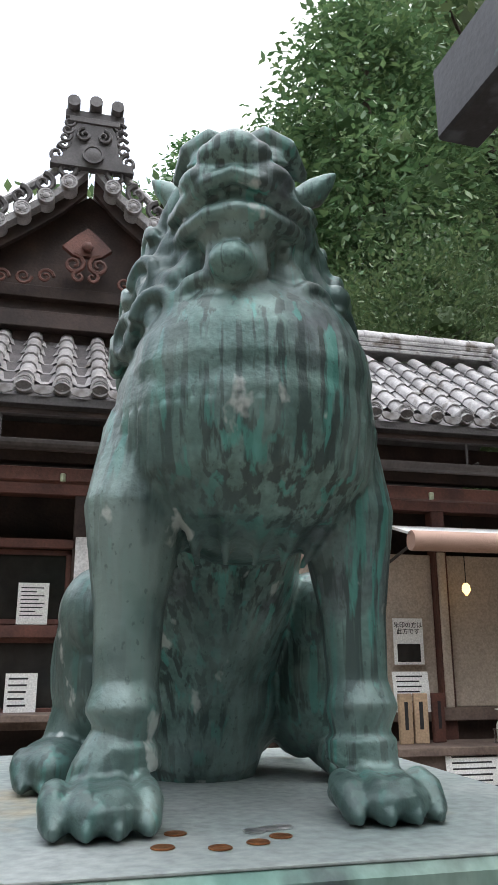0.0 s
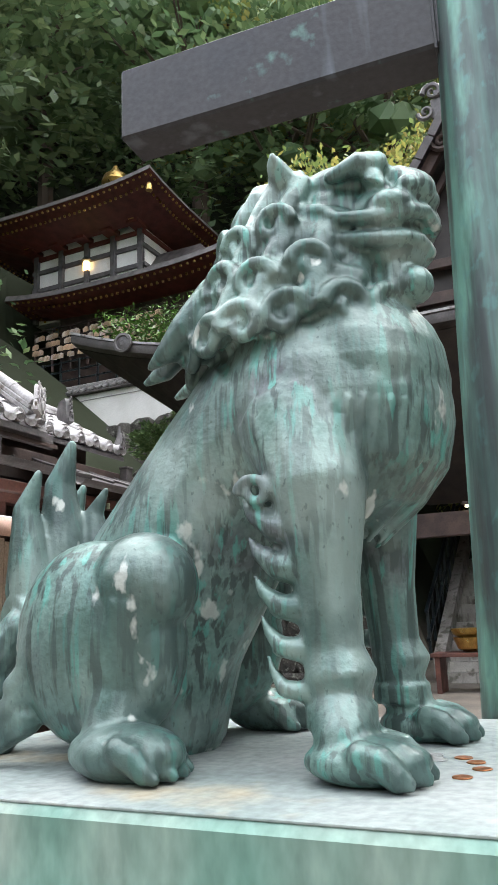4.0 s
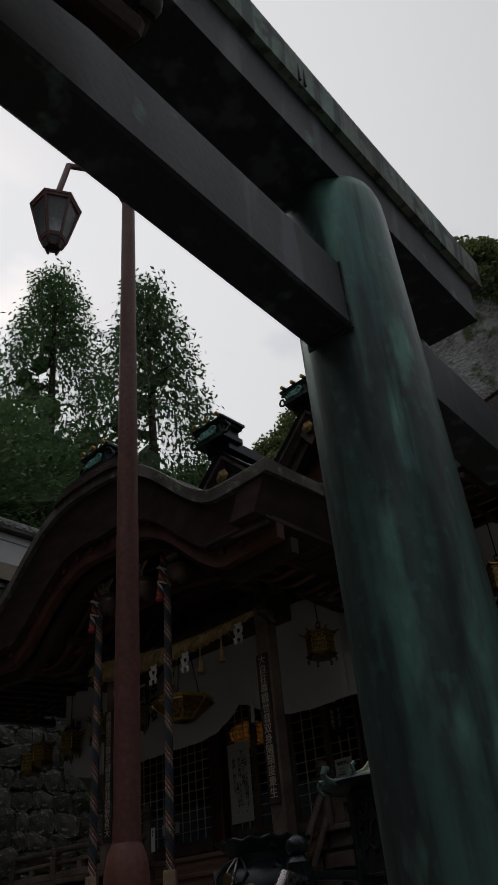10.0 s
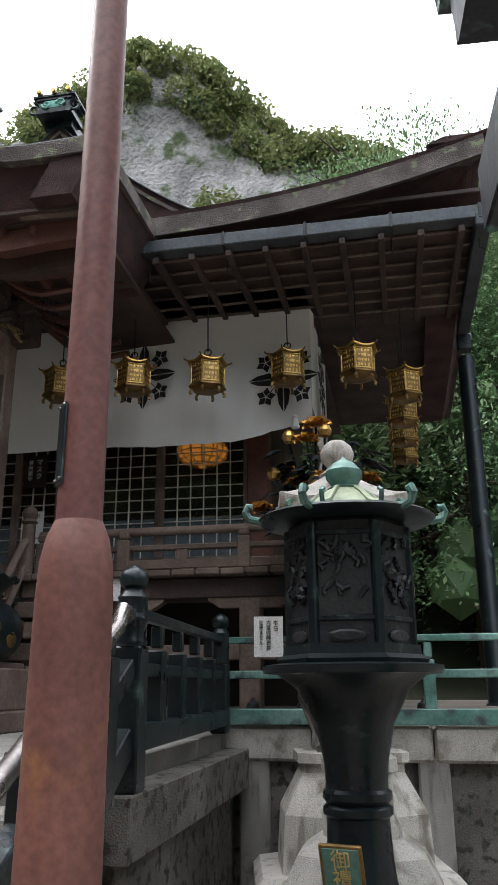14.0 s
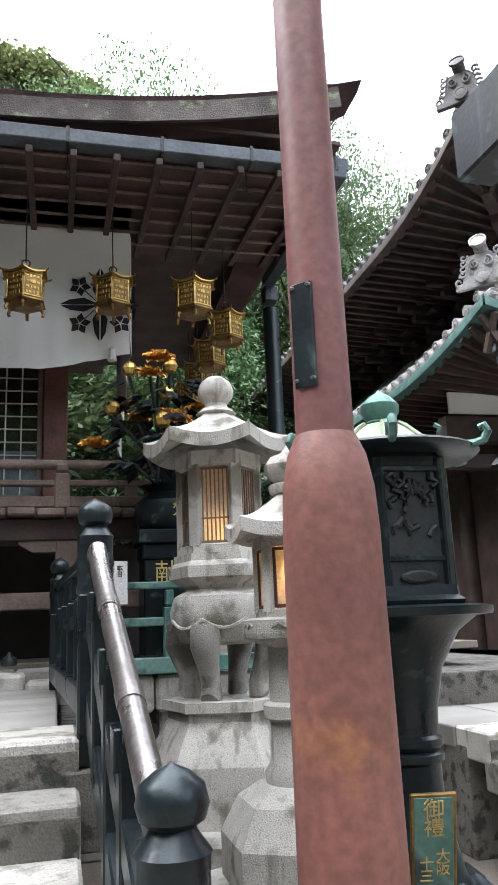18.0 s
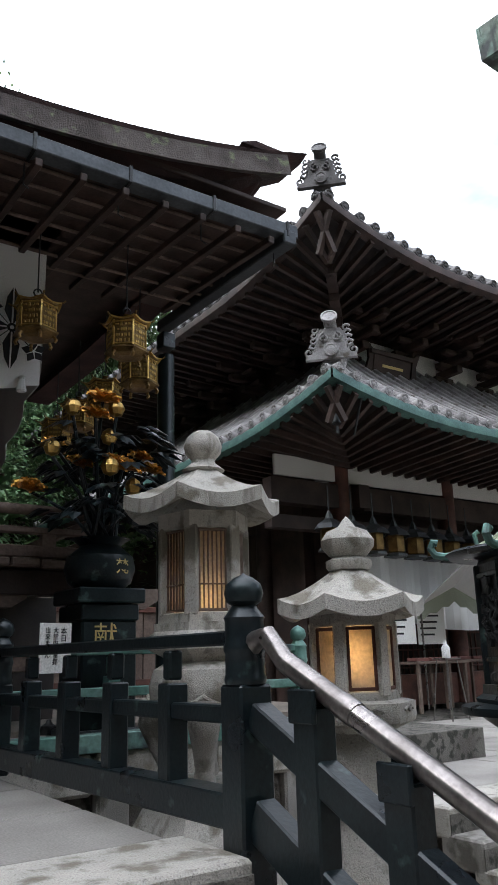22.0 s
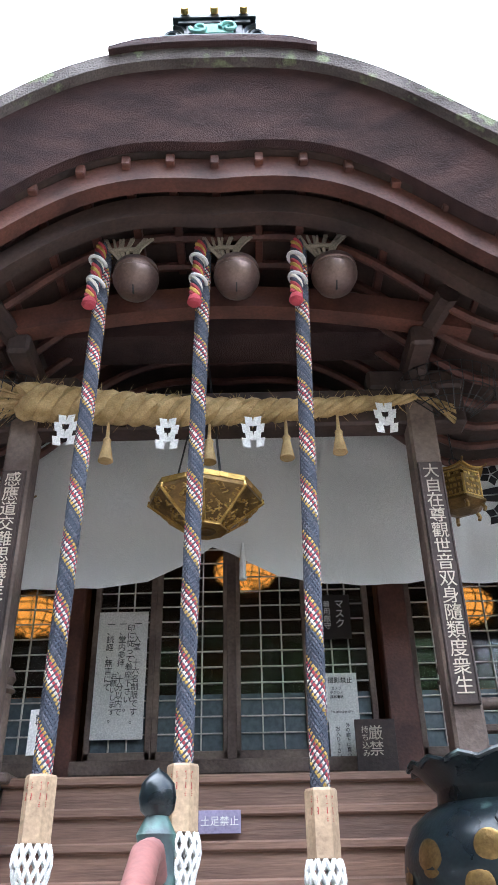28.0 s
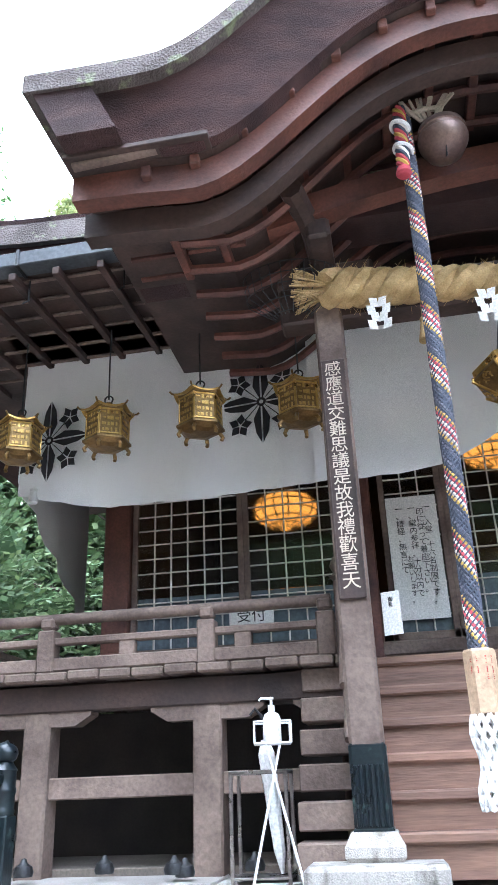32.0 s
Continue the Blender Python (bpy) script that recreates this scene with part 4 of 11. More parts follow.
# lamp post
post = thing("lamp_post", "red-brown painted steel lamp post with a thicker base", "lamp post", pose(3.15, -2.77, 0))
part("pole", MB().lathe([(0.056, 0), (0.05, 2.0), (0.038, 4.1)], 24, (0, 0, 1.6)), RUST, post, smooth=True)
part("base_tube", MB().lathe([(0.102, 0), (0.095, 0.8), (0.09, 1.5), (0.086, 1.58), (0.075, 1.64), (0.058, 1.68)], 28), RUST_LOW, post, "rust-stained thick base tube", smooth=True)

# ---- the lion-dog and its pedestal ----
def lion_dog():
    """A seated bronze lion-dog, modelled from joined volumes and fused into one skin."""
    mb = MB()

    def ball(c, r, turn=(0, 0, 0), n=20):
        r = (r, r, r) if isinstance(r, (int, float)) else r
        prof = [(math.cos(a), math.sin(a)) for a in [math.radians(-90 + 180 * k / 12) for k in range(13)]]
        mb.lathe(prof, n, m=pose(*c, *turn) @ Matrix.Diagonal((*r, 1)), close=False)

    def limb(pts, n=14):
        mb.tube([p[:3] for p in pts], 1, n, [p[3] for p in pts])
        for p in (pts[0], pts[-1]):
            ball(p[:3], p[3] * 0.98, n=12)

    def curl(c, r, side=1, turn=(0, 0, 0), tube_r=0.2):
        """A spiral lock of the mane."""
        m = pose(*c, *turn)
        pts = []
        for k in range(15):
            a = k * 0.52
            q = r * (1 - k / 17)
            pts.append((m @ Vector((side * q * math.cos(a), 0, q * math.sin(a))), r * (0.34 - 0.008 * k)))
        mb.tube([p for p, _ in pts], 1, 8, [q for _, q in pts])

    X = 0.305
    # trunk: deep chest, narrow waist, haunches
    ball((X, 1.19, 1.60), (0.215, 0.222, 0.225))
    ball((X, 1.13, 1.655), (0.195, 0.16, 0.175))
    limb([(X, 1.28, 1.6, 0.185), (X, 1.4, 1.5, 0.165), (X, 1.52, 1.34, 0.175), (X, 1.62, 1.2, 0.18)], 20)
    ball((X, 1.62, 1.18), (0.2, 0.2, 0.17))
    limb([(X, 1.37, 1.4, 0.09), (X, 1.5, 1.22, 0.11), (X, 1.56, 1.08, 0.125)], 16)
    # fringe of chest hair
    for k in range(25):
        a = -1.35 + 2.7 * k / 24
        x, y = X + 0.2 * math.sin(a), 1.2 - 0.2 * math.cos(a)
        limb([(X + 0.213 * math.sin(a), 1.19 - 0.215 * math.cos(a), 1.58, 0.006), (x, y, 1.50, 0.013), (X + 0.17 * math.sin(a), 1.22 - 0.17 * math.cos(a), 1.44, 0.014), (X + 0.13 * math.sin(a), 1.24 - 0.12 * math.cos(a), 1.37 + 0.025 * (k % 3), 0.005)], 8)
    # fore legs
    for s in (-1, 1):
        lx = 0.128 if s < 0 else 0.468
        px = 0.092 if s < 0 else 0.478
        limb([(X + s * 0.12, 1.2, 1.56, 0.115), (lx, 1.16, 1.44, 0.078), (lx + s * 0.003, 1.155, 1.3, 0.052), (lx + s * 0.004, 1.15, 1.2, 0.047), (lx + s * 0.006, 1.14, 1.165, 0.055), (lx + s * 0.004, 1.145, 1.13, 0.046), (px, 1.13, 1.075, 0.046)])
        for k in range(3):
            mb.tube([(lx + s * 0.004 + 0.049 * math.cos(q * math.pi / 8), 1.143 + 0.049 * math.sin(q * math.pi / 8), 1.118 - 0.012 * k) for q in range(17)], 0.006, 6)
        ball((px, 1.1, 1.052), (0.07, 0.092, 0.034))
        for k in range(4):
            x = px - 0.057 + 0.038 * k
            yy = 1.03 + (0.014 if k in (0, 3) else 0)
            limb([(x, 1.09, 1.068, 0.021), (x, yy + 0.02, 1.06, 0.023), (x, yy, 1.042, 0.019)], 10)
            ball((x, yy - 0.014, 1.036), (0.009, 0.013, 0.012))
        # elbow tufts behind the fore leg
        for k in range(5):
            z = 1.40 - 0.06 * k
            limb([(lx + s * 0.02, 1.18, z - 0.02, 0.034 - 0.004 * k), (lx + s * 0.03, 1.225, z - 0.012, 0.026 - 0.003 * k), (lx + s * 0.03, 1.262 - 0.006 * k, z + 0.012, 0.015 - 0.002 * k), (lx + s * 0.03, 1.278 - 0.008 * k, z + 0.034, 0.004)], 8)
        curl((lx + s * 0.05, 1.25, 1.44), 0.03, 1, (0, 0, 90))
        # haunch, shank and hind paw
        hx = X + s * 0.2
        ball((hx, 1.56, 1.22), (0.088, 0.165, 0.175), (-18, 0, 0))
        ball((hx + s * 0.005, 1.47, 1.31), (0.075, 0.1, 0.09))
        limb([(hx + s * 0.02, 1.47, 1.28, 0.062), (hx + s * 0.03, 1.5, 1.15, 0.05), (hx + s * 0.045, 1.5, 1.08, 0.052)])
        qx = hx + s * 0.07
        ball((qx, 1.46, 1.06), (0.065, 0.1, 0.045))
        for k in range(4):
            x = qx - 0.05 + 0.033 * k
            yy = 1.385 + (0.012 if k in (0, 3) else 0)
            limb([(x, 1.44, 1.07, 0.022), (x, yy + 0.02, 1.062, 0.024), (x, yy, 1.042, 0.018)], 10)
            ball((x, yy - 0.014, 1.034), (0.009, 0.014, 0.01))
        for k in range(4):
            limb([(hx + s * 0.03, 1.6 + 0.03 * k, 1.28 - 0.06 * k, 0.03), (hx + s * 0.04, 1.68 + 0.03 * k, 1.2 - 0.05 * k, 0.022), (hx + s * 0.04, 1.70 + 0.02 * k, 1.14 - 0.03 * k, 0.008)], 8)
    # tail of upright flames with curls at its root
    for x, y, z, h, r in ((X, 1.80, 1.3, 0.33, 0.055), (X - 0.07, 1.83, 1.28, 0.28, 0.045), (X + 0.08, 1.83, 1.28, 0.27, 0.045), (X - 0.02, 1.88, 1.25, 0.24, 0.045), (X + 0.04, 1.74, 1.35, 0.18, 0.035)):
        limb([(x, y - 0.03, z - 0.08, r), (x, y, z + h * 0.35, r * 0.95), (x, y + 0.01, z + h * 0.75, r * 0.6), (x, y - 0.02, z + h, r * 0.2)], 12)
    for s in (-1, 1):
        curl((X + s * 0.09, 1.84, 1.26), 0.055, s, (0, 0, 70))
        curl((X + s * 0.12, 1.86, 1.14), 0.045, -s, (0, 0, 60))
        limb([(X + s * 0.1, 1.82, 1.25, 0.04), (X + s * 0.14, 1.88, 1.15, 0.04), (X + s * 0.12, 1.86, 1.06, 0.05)], 10)
    # head, turned a little to one side
    H = pose(0.285, 1.125, 1.945, -1, 0, -17)

    def hb(c, r, turn=(0, 0, 0)):
        r = (r, r, r) if isinstance(r, (int, float)) else r
        prof = [(math.cos(a), math.sin(a)) for a in [math.radians(-90 + 180 * k / 12) for k in range(13)]]
        mb.lathe(prof, 18, m=H @ pose(*c, *turn) @ Matrix.Diagonal((*r, 1)), close=False)

    def hl(pts, n=10):
        limb([(*(H @ Vector(p[:3])), p[3]) for p in pts], n)

    hb((0, 0.04, 0.01), (0.108, 0.13, 0.10))
    hb((0, 0.01, 0.07), (0.094, 0.105, 0.056))
    hb((0, 0.11, 0.04), (0.098, 0.09, 0.085))
    hb((0, -0.075, 0.0), (0.075, 0.075, 0.05))              # muzzle
    hl([(0, -0.06, 0.075, 0.032), (0, -0.115, 0.058, 0.03), (0, -0.14, 0.04, 0.03)])
    hb((0, -0.15, 0.03), (0.042, 0.028, 0.03))              # nose
    for s in (-1, 1):
        hb((s * 0.034, -0.148, 0.02), (0.024, 0.022, 0.021))
        hb((s * 0.04, -0.115, -0.012), (0.05, 0.046, 0.03))
        hb((s * 0.053, -0.092, 0.05), (0.023, 0.02, 0.019))  # eyes
        hl([(s * 0.03, -0.108, 0.04, 0.006), (s * 0.055, -0.112, 0.034, 0.007), (s * 0.078, -0.094, 0.042, 0.005)], 6)
        hl([(s * 0.012, -0.09, 0.08, 0.016), (s * 0.042, -0.098, 0.086, 0.022), (s * 0.076, -0.078, 0.078, 0.022), (s * 0.102, -0.035, 0.06, 0.012)])
        hl([(0, -0.158, -0.018, 0.013), (s * 0.04, -0.152, -0.03, 0.015), (s * 0.08, -0.105, -0.038, 0.015), (s * 0.105, -0.05, -0.028, 0.013), (s * 0.108, -0.02, -0.005, 0.01)])
        hl([(0, -0.142, -0.068, 0.014), (s * 0.04, -0.135, -0.074, 0.016), (s * 0.075, -0.095, -0.074, 0.016), (s * 0.095, -0.045, -0.062, 0.013)])
        # leaf-shaped ears laid back
        hl([(s * 0.098, 0.05, 0.07, 0.022), (s * 0.125, 0.055, 0.088, 0.027), (s * 0.15, 0.05, 0.108, 0.016), (s * 0.163, 0.044, 0.118, 0.005)])
        # cheek flames and curls
        for k in range(3):
            hl([(s * 0.085, -0.05, -0.012 - 0.03 * k, 0.011), (s * 0.108, -0.015, -0.002 - 0.03 * k, 0.016), (s * 0.115, 0.03, 0.012 - 0.032 * k, 0.016), (s * 0.112, 0.075, 0.03 - 0.034 * k, 0.008)])
        curl(tuple(H @ Vector((s * 0.098, -0.045, -0.058))), 0.024, s, (0, 0, 50 * s - 17))
        curl(tuple(H @ Vector((s * 0.085, -0.05, -0.105))), 0.02, -s, (0, 0, 50 * s - 17))
    hb((0, -0.085, -0.085), (0.062, 0.058, 0.04))             # lower jaw
    hb((0, -0.04, -0.06), (0.07, 0.06, 0.06))
    hb((0, -0.1, -0.05), (0.07, 0.042, 0.03))
    for k in range(4):
        hl([(-0.045 + 0.03 * k, -0.135 + 0.005 * abs(k - 1.5), -0.04, 0.007), (-0.045 + 0.03 * k, -0.13, -0.058, 0.004)], 6)
    for k in range(3):
        hl([(-0.03 + 0.03 * k, -0.105, -0.115, 0.017), (-0.035 + 0.035 * k, -0.1, -0.15, 0.015), (-0.03 + 0.03 * k, -0.085, -0.175, 0.006)])
    ball((0.243, 1.005, 1.80), (0.036, 0.034, 0.034))
    # neck and the mass under the mane
    ball((0.295, 1.2, 1.86), (0.15, 0.165, 0.17))
    ball((0.3, 1.3, 1.9), (0.125, 0.105, 0.12))
    ball((X, 1.29, 1.79), (0.165, 0.16, 0.15))
    ball((0.292, 1.25, 1.975), (0.112, 0.12, 0.10))

    def on_mane(a, z):
        """Point on the mane's surface at angle a from the front and height z."""
        q = 0.098 + 0.07 * min(max((2.06 - z) / 0.26, 0), 1.15)
        back = 0.04 * min(max((2.05 - z) / 0.3, 0), 1.2)
        return Vector((0.295 + q * math.sin(a), 1.215 + back * (1 if abs(a) > 1.2 else 0.2) - q * math.cos(a) * (1.0 if abs(a) < 1.57 else 0.95), z))

    # three tiers of swept locks that end in curls
    for row, (z0, z1, lo, hi, n, r, c) in enumerate(((2.055, 1.93, 1.15, 3.0, 5, 0.021, 0.037), (1.965, 1.835, 0.95, 3.05, 6, 0.024, 0.042), (1.885, 1.76, 0.42, 3.1, 8, 0.026, 0.045))):
        for s in (-1, 1):
            for k in range(n):
                a0 = lo + (hi - lo) * k / (n - 1) - 0.14 * row % 0.3
                a1 = min(a0 + 0.34, 3.14)
                dz = -0.05 * (k / (n - 1)) if row == 2 else -0.02 * (k % 2)
                pts = [on_mane(s * (a0 + (a1 - a0) * f ** 1.3), z0 + (z1 + dz - z0) * f) for f in (0, 0.3, 0.6, 0.85, 1.0)]
                pts[0] = pts[0].lerp(Vector((0.293, 1.235, z0 - 0.03)), 0.4)
                limb([(*p, r * w) for p, w in zip(pts, (0.6, 0.95, 1.1, 1.0, 0.8))], 9)
                limb([(*(p + Vector((0, 0, 0.022))), r * 0.45 * w) for p, w in zip(pts, (0.6, 0.95, 1.1, 1.0, 0.8))], 7)
                e = on_mane(s * a1, z1 + dz - 0.008) + Vector((math.sin(s * a1), -math.cos(a1), 0)) * 0.02
                if k < n - 1 or row < 2:
                    curl(tuple(e), c, s if (k + row) % 2 else -s, (0, 0, math.degrees(s * a1)))
        # hooked lock over the shoulder and long tip down the spine
    for s in (-1, 1):
        limb([(X + s * 0.13, 1.09, 1.80, 0.026), (X + s * 0.16, 1.17, 1.825, 0.03), (X + s * 0.178, 1.235, 1.80, 0.028), (X + s * 0.186, 1.255, 1.755, 0.022), (X + s * 0.19, 1.235, 1.725, 0.014)], 10)
        limb([(X + s * 0.05, 1.4, 1.86, 0.03), (X + s * 0.06, 1.46, 1.78, 0.03), (X + s * 0.06, 1.51, 1.73, 0.02), (X + s * 0.06, 1.55, 1.715, 0.008)], 10)
        limb([(X + s * 0.13, 1.36, 1.84, 0.03), (X + s * 0.15, 1.41, 1.77, 0.03), (X + s * 0.15, 1.45, 1.73, 0.022), (X + s * 0.14, 1.49, 1.715, 0.008)], 10)
    # back ridge
    for k in range(7):
        ball((X, 1.5 + 0.045 * k, 1.60 - 0.058 * k), (0.018, 0.03, 0.022))
    tmp = new("lion_clay", mb.mesh("lion_clay", None))
    re = tmp.modifiers.new("fuse", "REMESH")
    re.mode, re.voxel_size = "VOXEL", 0.0055
    sm = tmp.modifiers.new("soften", "SMOOTH")
    sm.factor, sm.iterations = 0.4, 1
    bpy.context.view_layer.update()
    me = bpy.data.meshes.new_from_object(tmp.evaluated_get(bpy.context.evaluated_depsgraph_get()))
    bpy.data.objects.remove(tmp)
    me.materials.clear()
    me.materials.append(LION)
    me.polygons.foreach_set("use_smooth", [True] * len(me.polygons))
    me.name = "lion_dog"
    tagged(new("lion_dog_statue", me), "seated bronze lion-dog guardian, green with verdigris", "statue")


lion_dog()
ped = thing("statue_pedestal", "two-stepped pedestal with a verdigris bronze plate on granite", "pedestal", pose(0.33, 1.42, 0))
PLATE = mat("worn_bronze_plate", (0.34, 0.37, 0.36), (0.22, 0.27, 0.26), 0.6, 0.15, scale=3, fine=50, bump=0.2, spot=(0.36, 0.33, 0.25), spot_at=0.64, spot_scale=4, vary=0)
PLATE_SIDE = mat("plate_verdigris", (0.12, 0.24, 0.20), (0.26, 0.33, 0.29), 0.6, 0.2, scale=5, fine=40, stretch=(1, 1, 0.4), bump=0.2, spot=(0.06, 0.08, 0.08), spot_at=0.6, spot_scale=6, vary=0)
AQUA = mat("turquoise_corrosion", (0.20, 0.46, 0.44), (0.35, 0.55, 0.52), 0.8, scale=8, fine=60, bump=0.2, vary=0)
part("bronze_plate", MB().box(0.90, 1.08, 0.004, (0, 0, 1.020), b=0.001), PLATE, ped, "pale worn top of the bronze plate")
part("plate_side", MB().box(0.92, 1.10, 0.115, (0, 0, 0.9605), b=0.012), PLATE_SIDE, ped, "green streaked sides of the plate")
part("corrosion_line", MB().box(0.97, 1.15, 0.012, (0, 0, 0.899), b=0.003), AQUA, ped, "turquoise corrosion line")
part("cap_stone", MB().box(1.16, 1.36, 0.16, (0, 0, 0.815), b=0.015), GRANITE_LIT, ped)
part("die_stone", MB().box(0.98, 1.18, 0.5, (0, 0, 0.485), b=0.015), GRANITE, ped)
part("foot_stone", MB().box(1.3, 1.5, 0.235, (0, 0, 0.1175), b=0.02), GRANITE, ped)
for k, (x, y, a, m) in enumerate(((0.185, 1.055, 0, COPPER10), (0.16, 0.985, 30, COPPER10), (0.225, 0.968, 10, COPPER10), (0.275, 0.985, 50, COPPER10), (0.31, 1.01, 0, COPPER10), (0.285, 1.045, 20, ALU), (0.305, 1.055, 70, ALU), (0.325, 1.06, 0, ALU))):
    c = solo("coin", MB().lathe([(0.0125, 0), (0.0145, 0.0006), (0.0145, 0.0016), (0.0132, 0.0022), (0.012, 0.0018)], 28), m, "small bronze coin lying on the pedestal" if m is COPPER10 else "small silvery coin lying on the pedestal", "coin", pose(x, y, 1.0222, 0, 0, a), "offered coins", smooth=True)

# ---- lanterns of the court ----
HEX = math.pi / 6


def hex_roof(r, h, lift, n=6, thick=0.05, sub=6):
    """A six-sided lantern roof with upturned corners."""
    rows = []
    k = n * sub
    for j in range(7):
        v = j / 6
        row = []
        for i in range(k + 1):
            a = 2 * math.pi * i / k + HEX
            q = (i % sub) / sub
            edge = math.cos(math.pi / n) / math.cos((q - 0.5) * 2 * math.pi / n)
            corner = abs(q - 0.5) * 2
            rr = r * edge * (1 - v * 0.80)
            row.append((rr * math.cos(a), rr * math.sin(a), h * (v ** 1.25) + lift * corner ** 2 * (1 - v) ** 2))
        rows.append(row)
    return MB().grid(rows, thick=(0, 0, thick))


def hexagon(r, z0, z1, r2=None, n=6):
    r2 = r if r2 is None else r2
    b = 0.008
    return [(r - b, z0), (r, z0 + b), (r2, z1 - b), (r2 - b, z1)]


def stone_lantern_small():
    t = thing("stone_lantern", "pale granite lantern with a hexagonal roof and lit paper windows", "stone lantern", pose(2.62, -4.72, -0.006), "stone lanterns")
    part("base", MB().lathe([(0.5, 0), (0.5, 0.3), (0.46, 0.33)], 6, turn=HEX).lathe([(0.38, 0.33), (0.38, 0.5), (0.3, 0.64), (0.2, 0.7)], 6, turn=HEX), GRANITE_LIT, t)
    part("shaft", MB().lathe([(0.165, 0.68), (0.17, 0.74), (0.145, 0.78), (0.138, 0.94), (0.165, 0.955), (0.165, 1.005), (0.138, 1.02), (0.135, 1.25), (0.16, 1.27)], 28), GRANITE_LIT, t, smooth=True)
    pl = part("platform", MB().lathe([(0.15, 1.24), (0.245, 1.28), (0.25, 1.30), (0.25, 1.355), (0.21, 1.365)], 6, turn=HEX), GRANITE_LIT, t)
    for k in range(6):
        a = k * math.pi / 3
        part("carved_scroll", MB().tube([(0.219, -0.06, 1.328), (0.221, -0.03, 1.338), (0.221, 0, 1.322), (0.221, 0.03, 1.338), (0.219, 0.06, 1.328)], 0.006, 5), GRANITE, pl, m=pose(0, 0, 0, 0, 0, math.degrees(a)))
    box = part("fire_box", MB().lathe([(0.187, 1.36), (0.187, 1.395), (0.178, 1.40)], 6, turn=HEX).lathe([(0.178, 1.66), (0.187, 1.665), (0.187, 1.71)], 6, turn=HEX), GRANITE_LIT, t)
    for k in range(6):
        a = k * math.pi / 3 + HEX
        part("corner_post", MB().box(0.045, 0.05, 0.3, (0.165, 0, 1.53), b=0.006), GRANITE_LIT, box, m=pose(0, 0, 0, 0, 0, math.degrees(a)))
        part("window_frame", MB().box(0.012, 0.014, 0.25, (0.15, -0.055, 1.53)).box(0.012, 0.014, 0.25, (0.15, 0.055, 1.53)).box(0.012, 0.12, 0.014, (0.15, 0, 1.41)).box(0.012, 0.12, 0.014, (0.15, 0, 1.65)), WOOD_RED, box, m=pose(0, 0, 0, 0, 0, math.degrees(a) + 30))
        part("paper_pane", MB().box(0.004, 0.11, 0.24, (0.146, 0, 1.53), b=0.001), PANE, box, m=pose(0, 0, 0, 0, 0, math.degrees(a) + 30))
    part("roof", hex_roof(0.32, 0.16, 0.035, thick=0.06), GRANITE_LIT, t, m=pose(0, 0, 1.75))
    part("finial", MB().lathe([(0.09, 0), (0.1, 0.015), (0.1, 0.04), (0.07, 0.055), (0.085, 0.065), (0.115, 0.1), (0.118, 0.13), (0.09, 0.17), (0.04, 0.19), (0.015, 0.225), (0, 0.24)], 24), GRANITE_LIT, t, smooth=True, m=pose(0, 0, 1.90))
    b = new("lantern_bulb", bpy.data.lights.new("lantern_bulb", "POINT"))
    b.data.energy, b.data.color, b.data.shadow_soft_size = 1.1, (1.0, 0.6, 0.25), 0.05
    b.matrix_world = pose(2.62, -4.72, 1.53)


def paper_pane():
    m = mat("lantern_paper", (0.75, 0.66, 0.50), (0.68, 0.58, 0.42), 0.8, bump=0, vary=0)
    bs = m.node_tree.nodes["Principled BSDF"]
    bs.inputs["Transmission Weight"].default_value = 0.5
    return m


PANE = paper_pane()


